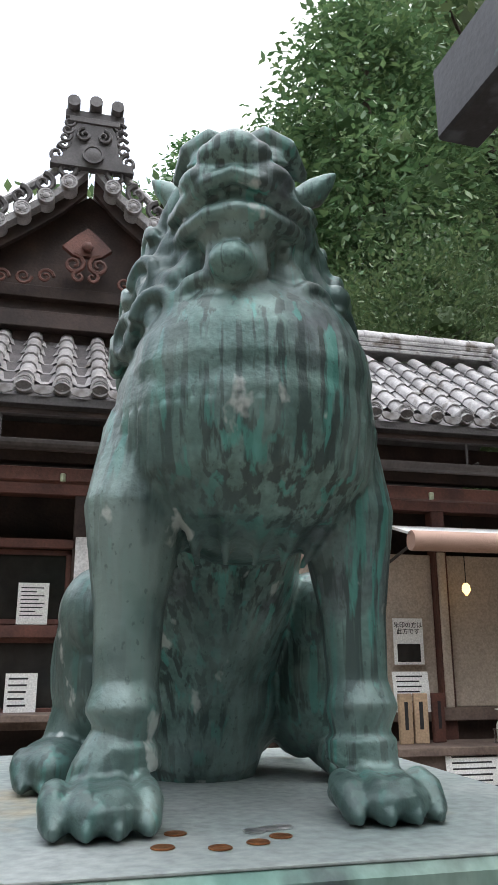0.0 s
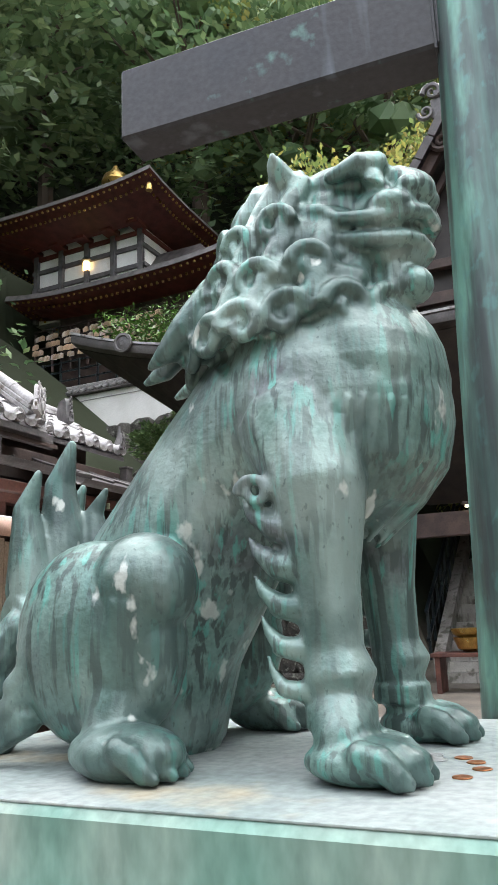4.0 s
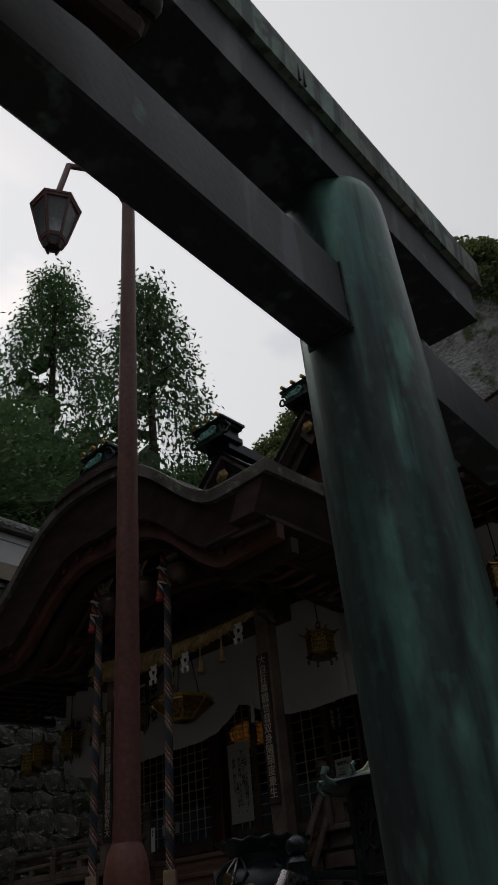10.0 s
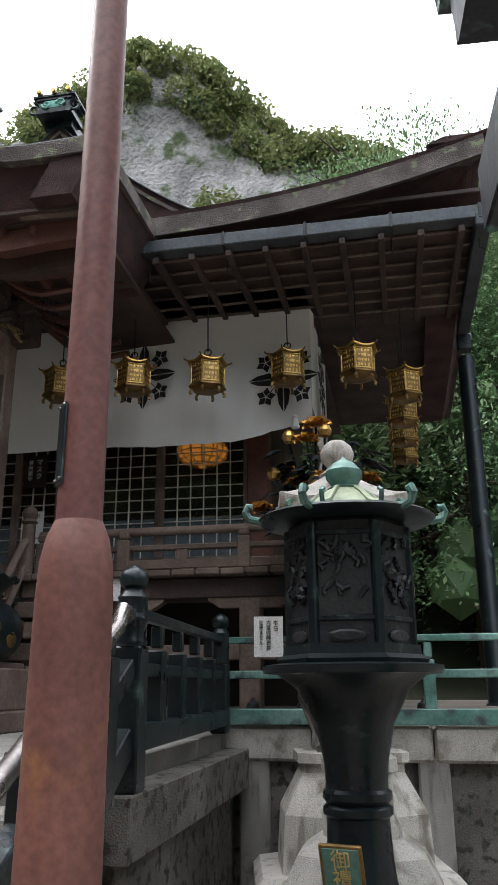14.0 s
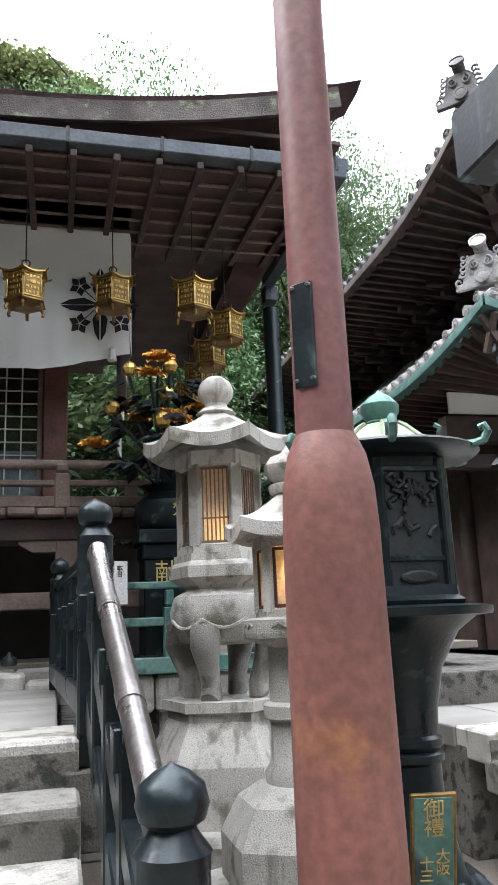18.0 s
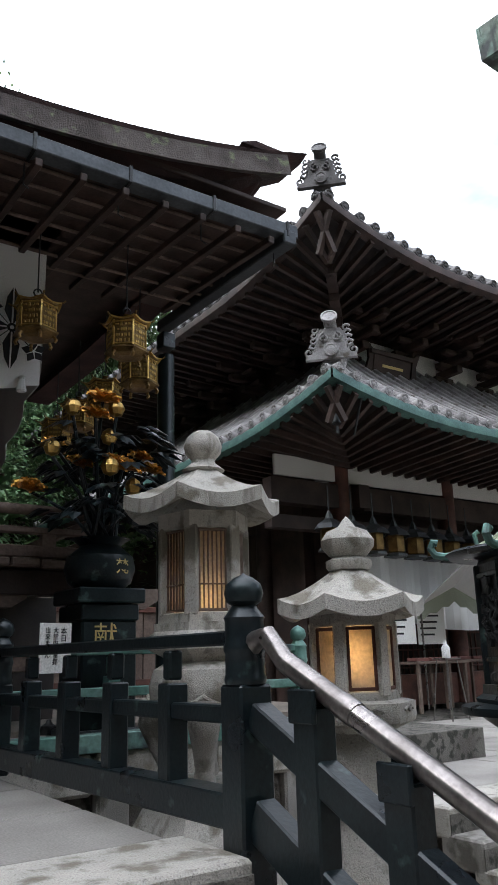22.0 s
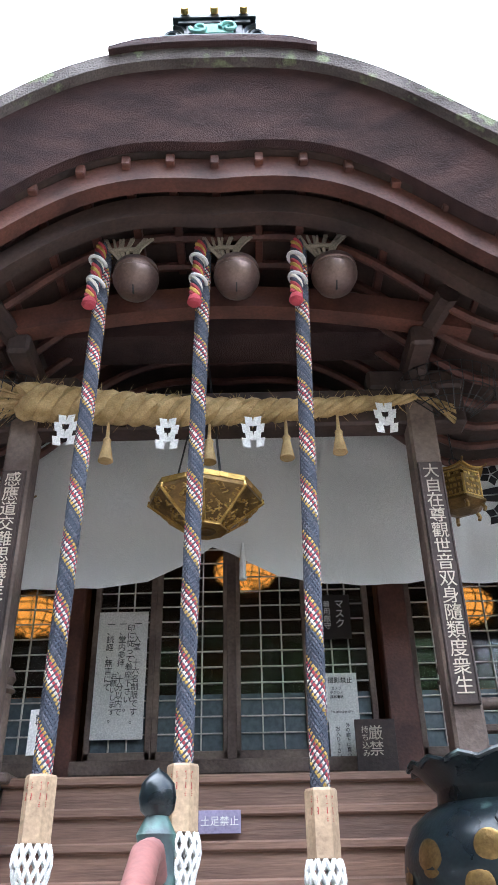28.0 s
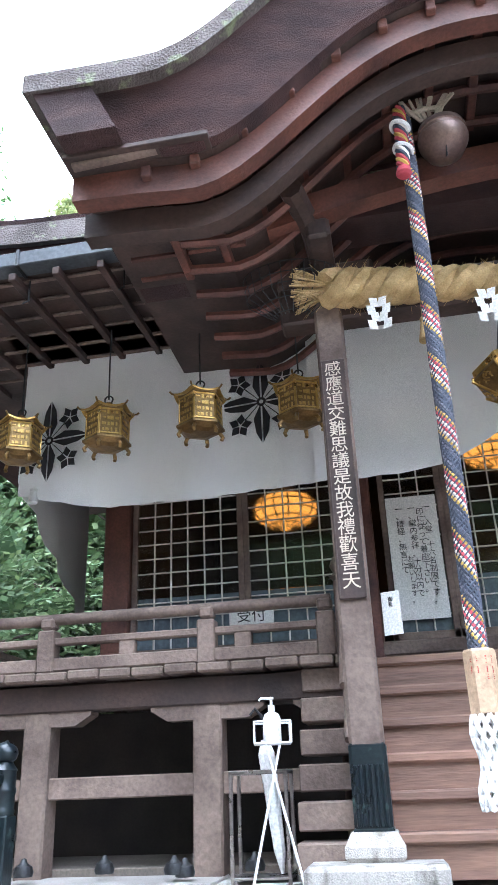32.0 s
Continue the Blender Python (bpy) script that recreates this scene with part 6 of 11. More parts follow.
def globe_lantern(x, y, z, r):
    t = thing("globe_lantern", "amber glowing lantern globe with a dark lattice of bands", "hanging lantern", pose(x, y, z), "amber globe lanterns")
    part("shade", MB().lathe([(r * math.cos(q), r * 0.6 * math.sin(q)) for q in [math.radians(-80 + 20 * k) for k in range(9)]], 24), LAMP_AMBER, t, "glowing amber paper", smooth=True)
    for k in range(14):
        a = 2 * math.pi * k / 14
        part("band", MB().tube([(r * 1.02 * math.cos(q) * math.cos(a), r * 1.02 * math.cos(q) * math.sin(a), r * 0.615 * math.sin(q)) for q in [math.radians(-80 + 20 * j) for j in range(9)]], 0.008, 5), DARK_BRONZE, t)
    for q in (-1.0, -0.62, -0.2, 0.2, 0.62, 1.0):
        part("hoop", MB().tube([(r * 1.02 * math.cos(q) * math.cos(b), r * 1.02 * math.cos(q) * math.sin(b), r * 0.615 * math.sin(q)) for b in [2 * math.pi * j / 24 for j in range(25)]], 0.008, 5), DARK_BRONZE, t)
    part("crown", MB().lathe([(r * 0.34, r * 0.55), (r * 0.42, r * 0.6), (r * 0.38, r * 0.7), (r * 0.2, r * 0.76)], 16), GOLD_DARK, t, "gilt crown ring", True)
    part("cord", MB().tube([(0, 0, r * 0.7), (0, 0, 4.72 - z)], 0.006, 5), DARK_BRONZE, t)


for x, z in ((4.62, 3.98), (6.67, 4.4), (8.72, 3.98)):
    globe_lantern(x, -9.7, z, 0.31)


# white curtains with black crests
def crest(name, parent, m, r=0.33):
    """Four leaves and four five-petalled flowers round a small wheel."""
    mb = MB()
    for k in range(4):
        a = k * 90
        for s in (-1, 1):
            mb.prism([(0.06 * r, 0.02 * r * s), (0.4 * r, 0.19 * r * s), (0.75 * r, 0.14 * r * s), (1.0 * r, 0.015 * s * r), (0.5 * r, 0.02 * r * s)][::s], 0.002, pose(0, 0, 0, 0, 0, a + 45 * 0 + 90))
        for p in range(5):
            b = math.radians(a + 45)
            c = (0.72 * r * math.cos(b), 0.72 * r * math.sin(b))
            mb.prism([(0.03 * r, 0), (0.15 * r, 0.10 * r), (0.29 * r, 0), (0.15 * r, -0.10 * r)], 0.002, pose(c[0], c[1], 0, 0, 0, 72 * p + a + 45))
        mb.prism([(0.12 * r, 0.008 * r), (0.55 * r, 0.012 * r), (0.55 * r, -0.012 * r), (0.12 * r, -0.008 * r)], 0.002, pose(0, 0, 0, 0, 0, a + 45))
    mb.lathe([(0.05 * r, 0), (0.05 * r, 0.002), (0.11 * r, 0.002), (0.11 * r, 0)], 16, close=False)
    return part(name, mb, BLACK, parent, "black dyed plant crest", m=m)


def curtain(name, x0, x1, y, top, low, n=26, sway=0.012, crests=(), swing=None):
    t = thing(name, "white cotton temple curtain with black dyed crests" if crests else "white cotton temple curtain tied up at its middle", "curtain", group="temple curtains")
    rows = []
    for j in range(11):
        v = j / 10
        row = []
        for i in range(n + 1):
            u = i / n
            x = x0 + (x1 - x0) * u
            zt, zb = top(u), low(u)
            d = sway * math.sin(u * 23 + v * 2) * v + 0.015 * math.sin(u * 61) * v
            row.append((x, y + d + (swing(u, v) if swing else 0), zt + (zb - zt) * v))
        rows.append(row)
    part("cloth", MB().grid(rows, thick=(0, 0.004, 0)), CLOTH, t, smooth=True)
    for x, z in crests:
        crest("crest", t, pose(x, y + 0.045, z, 90, 0, 180 - 8), 0.33)
    cord = MB().tube([(x0 + (x1 - x0) * k / 12, y + 0.01, top(k / 12) + 0.015 - 0.02 * math.sin(k * math.pi / 3) ** 2) for k in range(13)], 0.009, 6)
    part("hanging_cord", cord, BLACK, t, "black and white twisted cord")
    for k in range(5):
        u = (k + 0.5) / 5
        part("loop", MB().box(0.05, 0.012, 0.06, (x0 + (x1 - x0) * u, y + 0.006, top(u) + 0.01), b=0.003), CLOTH, t)
    return t


for s in (-1, 1):
    curtain("side_curtain", CX + s * 1.3, CX + s * 3.7, -7.6, lambda u: 4.79 - 0.09 * u - 0.03 * math.sin(u * math.pi), lambda u: 3.46 - 0.05 * math.sin(u * math.pi) + 0.12 * max(0, u - 0.75) * 4,
            crests=((4.655 if s < 0 else 8.575, 4.1), (CX + s * 3.45, 3.98)))
    # end drape that swings back along the side of the hall
    d = thing("curtain_end", "gathered end of the white curtain with a black crest", "curtain", group="temple curtains")
    rows = [[(CX + s * (3.7 + 0.03 * math.sin(i * 2.2)), -7.6 - 1.4 * i / 10, 4.69 - 0.08 * i / 10 - (1.0 + 0.75 * i / 10) * j / 8) for i in range(11)] for j in range(9)]
    part("cloth", MB().grid(rows, thick=(0.004, 0, 0)), CLOTH, d, smooth=True)
    crest("crest", d, pose(CX + s * 3.76, -8.0, 4.05, 90, 0, 90 if s > 0 else -90), 0.34)
    crest("crest", d, pose(CX + s * 3.76, -8.75, 3.65, 90, 0, 90 if s > 0 else -90), 0.3)
    part("tassel", MB().lathe([(0.01, 0.12), (0.03, 0.1), (0.022, 0.085), (0.04, 0.0), (0.03, -0.01)], 10, (CX + s * 3.55, -7.57, 3.5)), CLOTH, d)
curtain("middle_curtain", CX - 1.45, CX + 1.45, -7.54, lambda u: 4.65, lambda u: 3.43 + 0.28 * math.exp(-abs((u - 0.53) / 0.13) ** 1.3) - 0.03 * math.sin(u * math.pi * 2) ** 2, sway=0.015)
tie = thing("curtain_tie", "white braided tie hanging from the middle curtain", "curtain tie")
part("tassel", MB().tube([(CX - 0.1, -7.5, 3.72), (CX - 0.1, -7.5, 3.58), (CX - 0.1, -7.5, 3.45)], 0.02, 8, [0.008, 0.022, 0.026]), CLOTH, tie)


# straw rope with paper streamers
def straw_rope():
    t = thing("straw_rope", "thick twisted rice-straw rope, thicker at one end, with paper streamers", "sacred rope")
    def line(v):
        return Vector((7.97 - 2.40 * v, -6.40 - 0.06 * v, 4.20 - 0.15 * math.sin(v * math.pi * 0.62) + 0.15 * v * v))
    def rad(v):
        return 0.10 * (1 - v) ** 0.6 + 0.018
    for k in range(3):
        pts, rr = [], []
        for i in range(91):
            v = i / 90
            a = v * 52 + k * 2.094
            pts.append(line(v) + Vector((0, math.cos(a), math.sin(a))) * rad(v) * 0.5)
            rr.append(rad(v) * 0.6)
        part("strand", MB().tube(pts, 0.05, 8, rr), STRAW, t, smooth=True)
    rnd, mb = random.Random(2), MB()
    for q in range(420):
        v = rnd.random() ** 1.4
        p = line(v)
        a = rnd.uniform(0, 6.28)
        d = Vector((rnd.uniform(-1, 1), math.cos(a), math.sin(a)))
        mb.tube([p + d * rad(v) * 0.8, p + d * (rad(v) + rnd.uniform(0.01, 0.06))], 0.0014, 3)
    tagged(part("straw_fringe", mb, STRAW, t), kind="stuff")
    mb = MB()
    for q in range(150):
        a, r = rnd.uniform(0, 6.28), rnd.random() ** 0.5
        mb.tube([(7.95, -6.40 + 0.04 * r * math.cos(a), 4.20 + 0.04 * r * math.sin(a)), (8.16 + rnd.uniform(-0.03, 0.02), -6.40 + 0.14 * r * math.cos(a), 4.21 + 0.14 * r * math.sin(a))], 0.004, 4)
    part("brush_end", mb, STRAW, t, "splayed cut end of the straw")
    mb = MB()
    for q in range(40):
        a = rnd.uniform(0, 6.28)
        mb.tube([(5.59, -6.46, 4.21), (5.48, -6.46 + 0.02 * math.cos(a), 4.18 + 0.02 * math.sin(a)), (5.36, -6.46 + 0.05 * math.cos(a), 4.08 + 0.06 * math.sin(a))], 0.003, 4)
    part("thin_end", mb, STRAW, t)
    for v in (0.22, 0.47, 0.66, 0.79):
        p = line(v)
        part("straw_tassel", MB().lathe([(0.008, 0.1), (0.012, 0.0), (0.026, -0.02), (0.022, -0.04), (0.045, -0.16), (0.035, -0.165)], 12, (p.x, p.y + 0.02, p.z - rad(v) - 0.12)), STRAW, t, smooth=True)
    for v in (0.11, 0.36, 0.57, 0.9):
        p = line(v)
        for e in (-1, 1):
            dx = 0.0
            for k in range(4):
                m = Matrix.Translation((p.x - 0.02, p.y + 0.05, p.z - rad(v))) @ pose(0, 0, 0, 0, e * 8, 6 * e)
                part("paper_fold", MB().prism([(dx + e * 0.005, -0.05 * k), (dx + e * 0.05, -0.05 * k + 0.012), (dx + e * 0.05, -0.05 * k - 0.05), (dx + e * 0.005, -0.05 * k - 0.062)][::e], 0.0025, m @ pose(0, 0.003 * k, 0, 90, 0, 0)), PAPER, t, "folded white paper streamer")
                dx += e * (0.026 if k % 2 == 0 else -0.012)


straw_rope()


# bells with their coloured ropes
ROPE_COLOURS = [mat("rope_" + n, c, rough=0.85, fine=200, bump=0.3) for n, c in (("slate", (0.065, 0.075, 0.105)), ("yellow", (0.55, 0.36, 0.08)), ("red", (0.45, 0.06, 0.08)), ("white", (0.74, 0.70, 0.62)), ("slate_light", (0.12, 0.125, 0.16)))]


BELL_Y = -5.88


def bell_rope(x, low, sway):
    t = thing("bell_rope", "thick bell rope of red, yellow, white and slate cords", "bell rope", group="bell ropes")
    top = Vector((x, BELL_Y, 4.88))
    bot = Vector((x + sway, BELL_Y, low))
    # braid: warm cords wind round one half, slate cords round the other, a dark net crosses them
    order = (0, 4, 0, 0, 4, 0, 1, 3, 2, 3, 2, 1)
    n = 190
    for k in range(12):
        pts = [top.lerp(bot, i / n) + Vector((math.cos(a), math.sin(a), 0)) * (0.031 + 0.0025 * math.sin(6 * a)) for i, a in [(i, i / n * 62 + k * math.pi / 6) for i in range(n + 1)]]
        part("cord", MB().tube(pts, 0.0095, 5), ROPE_COLOURS[order[k]], t, smooth=True)
    for k in range(9):
        pts = [top.lerp(bot, i / n) + Vector((math.cos(a), math.sin(a), 0)) * 0.0375 for i, a in [(i, -i / n * 74 + k * math.pi / 4.5) for i in range(n + 1)]]
        part("net_cord", MB().tube(pts, 0.0046, 4), ROPE_COLOURS[0], t, smooth=True)
    # knot at the bell
    for k, c in enumerate((1, 2, 0, 3, 0, 2)):
        pts = []
        for v in [q / 24 for q in range(25)]:
            p = Vector((x + 0.02, BELL_Y + 0.03, 4.93)).lerp(Vector((x + 0.045, BELL_Y + 0.075, 4.47)), v)
            a = v * 15 + k * math.pi / 3
            pts.append(p + Vector((math.cos(a), math.sin(a), 0)) * 0.026)
        part("knot_cord", MB().tube(pts, 0.013, 6), ROPE_COLOURS[c], t, smooth=True)
    part("frayed_end", MB().lathe([(0.02, 0.03), (0.036, 0.0), (0.042, -0.03), (0.03, -0.045), (0.005, -0.05)], 12, (x + 0.047, BELL_Y + 0.077, 4.46)), ROPE_COLOURS[2], t, "frayed reddish end", True)
    for z in (4.78, 4.62):
        ring = [(x + 0.03 + 0.047 * math.cos(q), BELL_Y + 0.045 + 0.052 * math.sin(q), z + 0.02 * math.cos(q)) for q in [2 * math.pi * j / 16 for j in range(17)]]
        part("white_binding", MB().tube(ring, 0.011, 7), CLOTH, t, smooth=True)
    w = part("wooden_weight", MB().lathe([(0.062, low - 0.25), (0.065, low - 0.245), (0.065, low - 0.01), (0.06, low)], 6, (bot.x, BELL_Y, 0)), WOOD_PALE, t, "pale wooden weight with red writing")
    for k, a in enumerate((60, 120)):
        lettering("writing", ("奉納", "寳山寺")[k], 0.036, TEXT_RED, w, Matrix.Translation((bot.x, BELL_Y, 0)) @ pose(0, 0, 0, 0, 0, a + 90) @ pose(0, -0.0575, low - 0.03, 90, 0, 0), 1.0, True)
    mb = MB()
    for k in range(12):
        for d in (1, -1):
            mb.tube([(bot.x + (0.062 + 0.012 * math.sin(v * 9)) * math.cos(k * math.pi / 6 + d * v * 2.2), BELL_Y + (0.062 + 0.012 * math.sin(v * 9)) * math.sin(k * math.pi / 6 + d * v * 2.2), low - 0.25 - v * 0.34) for v in [q / 10 for q in range(11)]], 0.0085, 5)
    part("netted_tassel", mb, CLOTH, t, "white netted cotton tassel")
    b = thing("round_bell", "round brown bronze suzu bell with a slit", "bell", pose(x - 0.19, BELL_Y, 4.69), "round bells")
    part("shell", MB().lathe([(0, -0.135), (0.05, -0.13), (0.1, -0.095), (0.132, -0.03), (0.136, 0.0), (0.128, 0.01), (0.128, 0.03), (0.135, 0.035), (0.125, 0.075), (0.09, 0.11), (0.04, 0.125), (0, 0.128)], 28), BELL, b, smooth=True)
    part("slit", MB().box(0.006, 0.03, 0.09, (0, 0.105, -0.07), pose(0, 0, 0, -28, 0, 0), b=0.001), BLACK, b)
    mb, rnd = MB(), random.Random(8)
    for q in range(14):
        a = rnd.uniform(-1, 1)
        mb.tube([(0.05 + 0.05 * a, 0.02, 0.13), (0.06 + 0.1 * a, 0.04, 0.2), (0.04 + 0.16 * a, 0.03, 0.29)], 0.009, 5)
    mb.tube([(0.17, 0.02, 0.2), (0.08, 0.05, 0.19), (0.0, 0.02, 0.21)], 0.016, 6)
    part("rope_tie", mb, STRAW_GREY, b, "frayed pale hemp tie")


BELL = mat("bell_bronze", (0.19, 0.125, 0.10), (0.13, 0.085, 0.075), 0.4, 0.5, bump=0.1)
STRAW_GREY = mat("hemp", (0.42, 0.37, 0.29), (0.3, 0.25, 0.19), 0.85, fine=120, bump=0.4)
bell_rope(7.44, 2.0, 0.03)
bell_rope(6.85, 2.03, 0.05)
bell_rope(6.28, 1.93, 0.07)

# plaques on the porch pillars
for x, words in ((CX + 1.2125, "感應道交難思議是故我禮歡喜天"), (CX - 1.2125, "大自在尊觀世音双身隨類度衆生")):
    q = thing("pillar_plaque", "long dark wooden plaque with pale brushed characters", "plaque", pose(x, -6.466, 3.06), "pillar plaques")
    part("board", MB().box(0.142, 0.022, 1.38, b=0.006), WOOD_DARK, q)
    part("rim", MB().box(0.010, 0.01, 1.36, (-0.064, 0.013, 0), b=0.002).box(0.010, 0.01, 1.36, (0.064, 0.013, 0), b=0.002), WOOD_DARK, q)
    lettering("writing", words, 0.098, TEXT_PALE, q, pose(0, 0.013, 0.67, 90, 0, 180), 0.96, True)


def notice(name, x, y, z, w, h, label, rows=(), turn=180, tilt=0, board=None, ink=None):
    """A sheet of paper or a small board with writing in columns."""
    t = thing(name, label, "notice", pose(x, y, z, tilt, 0, turn))
    part("sheet", MB().box(w, 0.004 if not board else 0.02, h, b=0.001), board or PAPER, t)
    for text, px, pz, size, vert in rows:
        lettering("writing", text, size, ink or TEXT_INK, t, pose(px, -0.004 if not board else -0.012, pz, 90, 0, 0), 1.0, vert)
    return t


notice("wall_notice", 7.58, -8.19, 3.02, 0.37, 0.92, "tall white paper notice with handwritten columns", (("一、入堂、十六名制限です。", 0.11, 0.39, 0.058, True), ("印に従って着座下さい。", 0.06, 0.36, 0.058, True), ("一、堂内参拝、十分以内で", 0.0, 0.39, 0.058, True), ("お願いします。", -0.045, 0.0, 0.05, True), ("一、読経、無言にて", -0.09, 0.39, 0.058, True)))
notice("mask_sign", 6.0, -8.19, 3.41, 0.25, 0.34, "black sign board with white characters", (("マスク", 0.045, 0.13, 0.075, True), ("着用厳守", -0.05, 0.12, 0.056, True)), board=BLACK_AND_SHADE, ink=PAPER)
notice("photo_notice", 5.99, -8.19, 2.82, 0.24, 0.34, "white printed paper notice on the lattice", (("撮影禁止", 0, 0.115, 0.045, False), ("カメラ", -0.03, 0.06, 0.024, False), ("デジカメ", -0.03, 0.03, 0.024, False), ("携帯電話", -0.03, 0.0, 0.024, False), ("No photography", 0, -0.1, 0.024, False)))
notice("corridor_notice", 5.98, -8.185, 2.52, 0.22, 0.27, "white paper notice with handwritten columns", (("外の廊下に直って", 0.02, 0.12, 0.032, True), ("お入り下さい", -0.05, 0.1, 0.036, True)))
notice("wooden_notice", 5.80, -8.0, 2.46, 0.27, 0.33, "small weathered wooden board with faded writing", (("厳禁", 0.0, 0.12, 0.1, True), ("持ち込み", -0.07, 0.12, 0.05, True)), board=WOOD_DARK, ink=TEXT_PALE)
notice("reception_sign", 8.81, -8.13, 2.66, 0.33, 0.13, "white sign with the word for reception", (("受付", 0, 0, 0.11, False),))
notice("shoe_sign", 6.80, -6.98, 1.92, 0.22, 0.11, "small printed sign on a stair riser", (("土足禁止", 0, 0, 0.05, False),), board=mat("lilac_board", (0.32, 0.28, 0.42), bump=0), ink=PAPER)
notice("post_paper", 7.80, -6.95, 2.38, 0.11, 0.24, "small paper sheets hung on the stair rail", (("御礼", 0, 0.09, 0.03, True),), turn=160)
notice("rail_paper", 4.725, -7.09, 2.07, 0.2, 0.22, "white printed sheet pinned to the veranda edge", (("――――", 0, 0.1, 0.03, False), ("――――――", 0, 0.03, 0.02, False), ("――――――", 0, -0.03, 0.02, False)), turn=184)
notice("rail_paper", 4.875, -7.085, 2.04, 0.1, 0.3, "narrow white handwritten sheet pinned to the veranda edge", (("大般若祈祷", 0, 0.12, 0.035, True),), turn=178)
notice("visit_sign", 3.3, -6.44, 1.62, 0.2, 0.27, "white sheet with handwritten columns on the railing", (("本日", 0.05, 0.11, 0.04, True), ("大堂内陣参拝", 0.0, 0.11, 0.034, True), ("出来ません", -0.05, 0.11, 0.034, True)), turn=190)


# great offering pot on its block
def offering_pot():
    t = thing("offering_pot", "large dark bronze urn with gilt roundels and a rope bow", "urn", pose(5.52, -6.2, 1.465))
    part("body", MB().lathe([(0.3, 0), (0.36, 0.02), (0.43, 0.08), (0.47, 0.18), (0.462, 0.27), (0.42, 0.35), (0.36, 0.4), (0.3, 0.43), (0.295, 0.49), (0.33, 0.545), (0.385, 0.58), (0.4, 0.585), (0.37, 0.56), (0.28, 0.47), (0.27, 0.4)], 48), IRON, t, smooth=True)
    part("rim", MB().tube([((0.4 + 0.008 * math.cos(q * 1.5)) * math.cos(q * math.pi / 32), (0.4 + 0.008 * math.cos(q * 1.5)) * math.sin(q * math.pi / 32), 0.585 + 0.012 * math.sin(q * 1.57)) for q in range(65)], 0.012, 6), IRON, t, smooth=True)
    for sx in (-1, 1):
        part("bow_loop", MB().tube([(0.02 * sx, 0.315, 0.46), (0.1 * sx, 0.37, 0.425), (0.17 * sx, 0.41, 0.34), (0.15 * sx, 0.44, 0.28), (0.09 * sx, 0.45, 0.27), (0.05 * sx, 0.43, 0.33), (0.015 * sx, 0.33, 0.455)], 0.012, 8), DARK_BRONZE, t, "twisted grey rope bow", smooth=True)
        part("bow_end", MB().tube([(0.01 * sx, 0.33, 0.46), (0.04 * sx, 0.4, 0.38), (0.045 * sx, 0.452, 0.28), (0.05 * sx, 0.475, 0.19)], 0.012, 8, [0.012, 0.012, 0.012, 0.02]), STEEL, t, smooth=True)
    for k, (a, z, r) in enumerate(((-62, 0.22, 0.07), (-35, 0.12, 0.06), (-28, 0.25, 0.06), (25, 0.2, 0.065), (45, 0.12, 0.055), (62, 0.22, 0.07), (0, 0.3, 0.055), (85, 0.15, 0.06), (-88, 0.15, 0.06), (110, 0.24, 0.06))):
        part("gilt_roundel", MB().lathe([(0, 0.008), (r * 0.8, 0.006), (r, 0)], 20, m=pose(0, 0, 0, 0, 0, a) @ pose(0, 0.462, z, -90, 0, 0)), GOLD_DARK, t, smooth=True)
    s = thing("pot_block", "stepped wooden block under the great urn", "stand", Matrix.Translation((5.52, -6.2, 1.0)) @ Matrix.Diagonal((1.06, 1.06, 1.175, 1)))
    part("block", MB().box(0.92, 0.92, 0.12, (0, 0, 0.06), b=0.01).box(0.86, 0.86, 0.24, (0, 0, 0.24), b=0.01).box(0.7, 0.7, 0.04, (0, 0, 0.375), b=0.01), WOOD_GREY, s)


offering_pot()


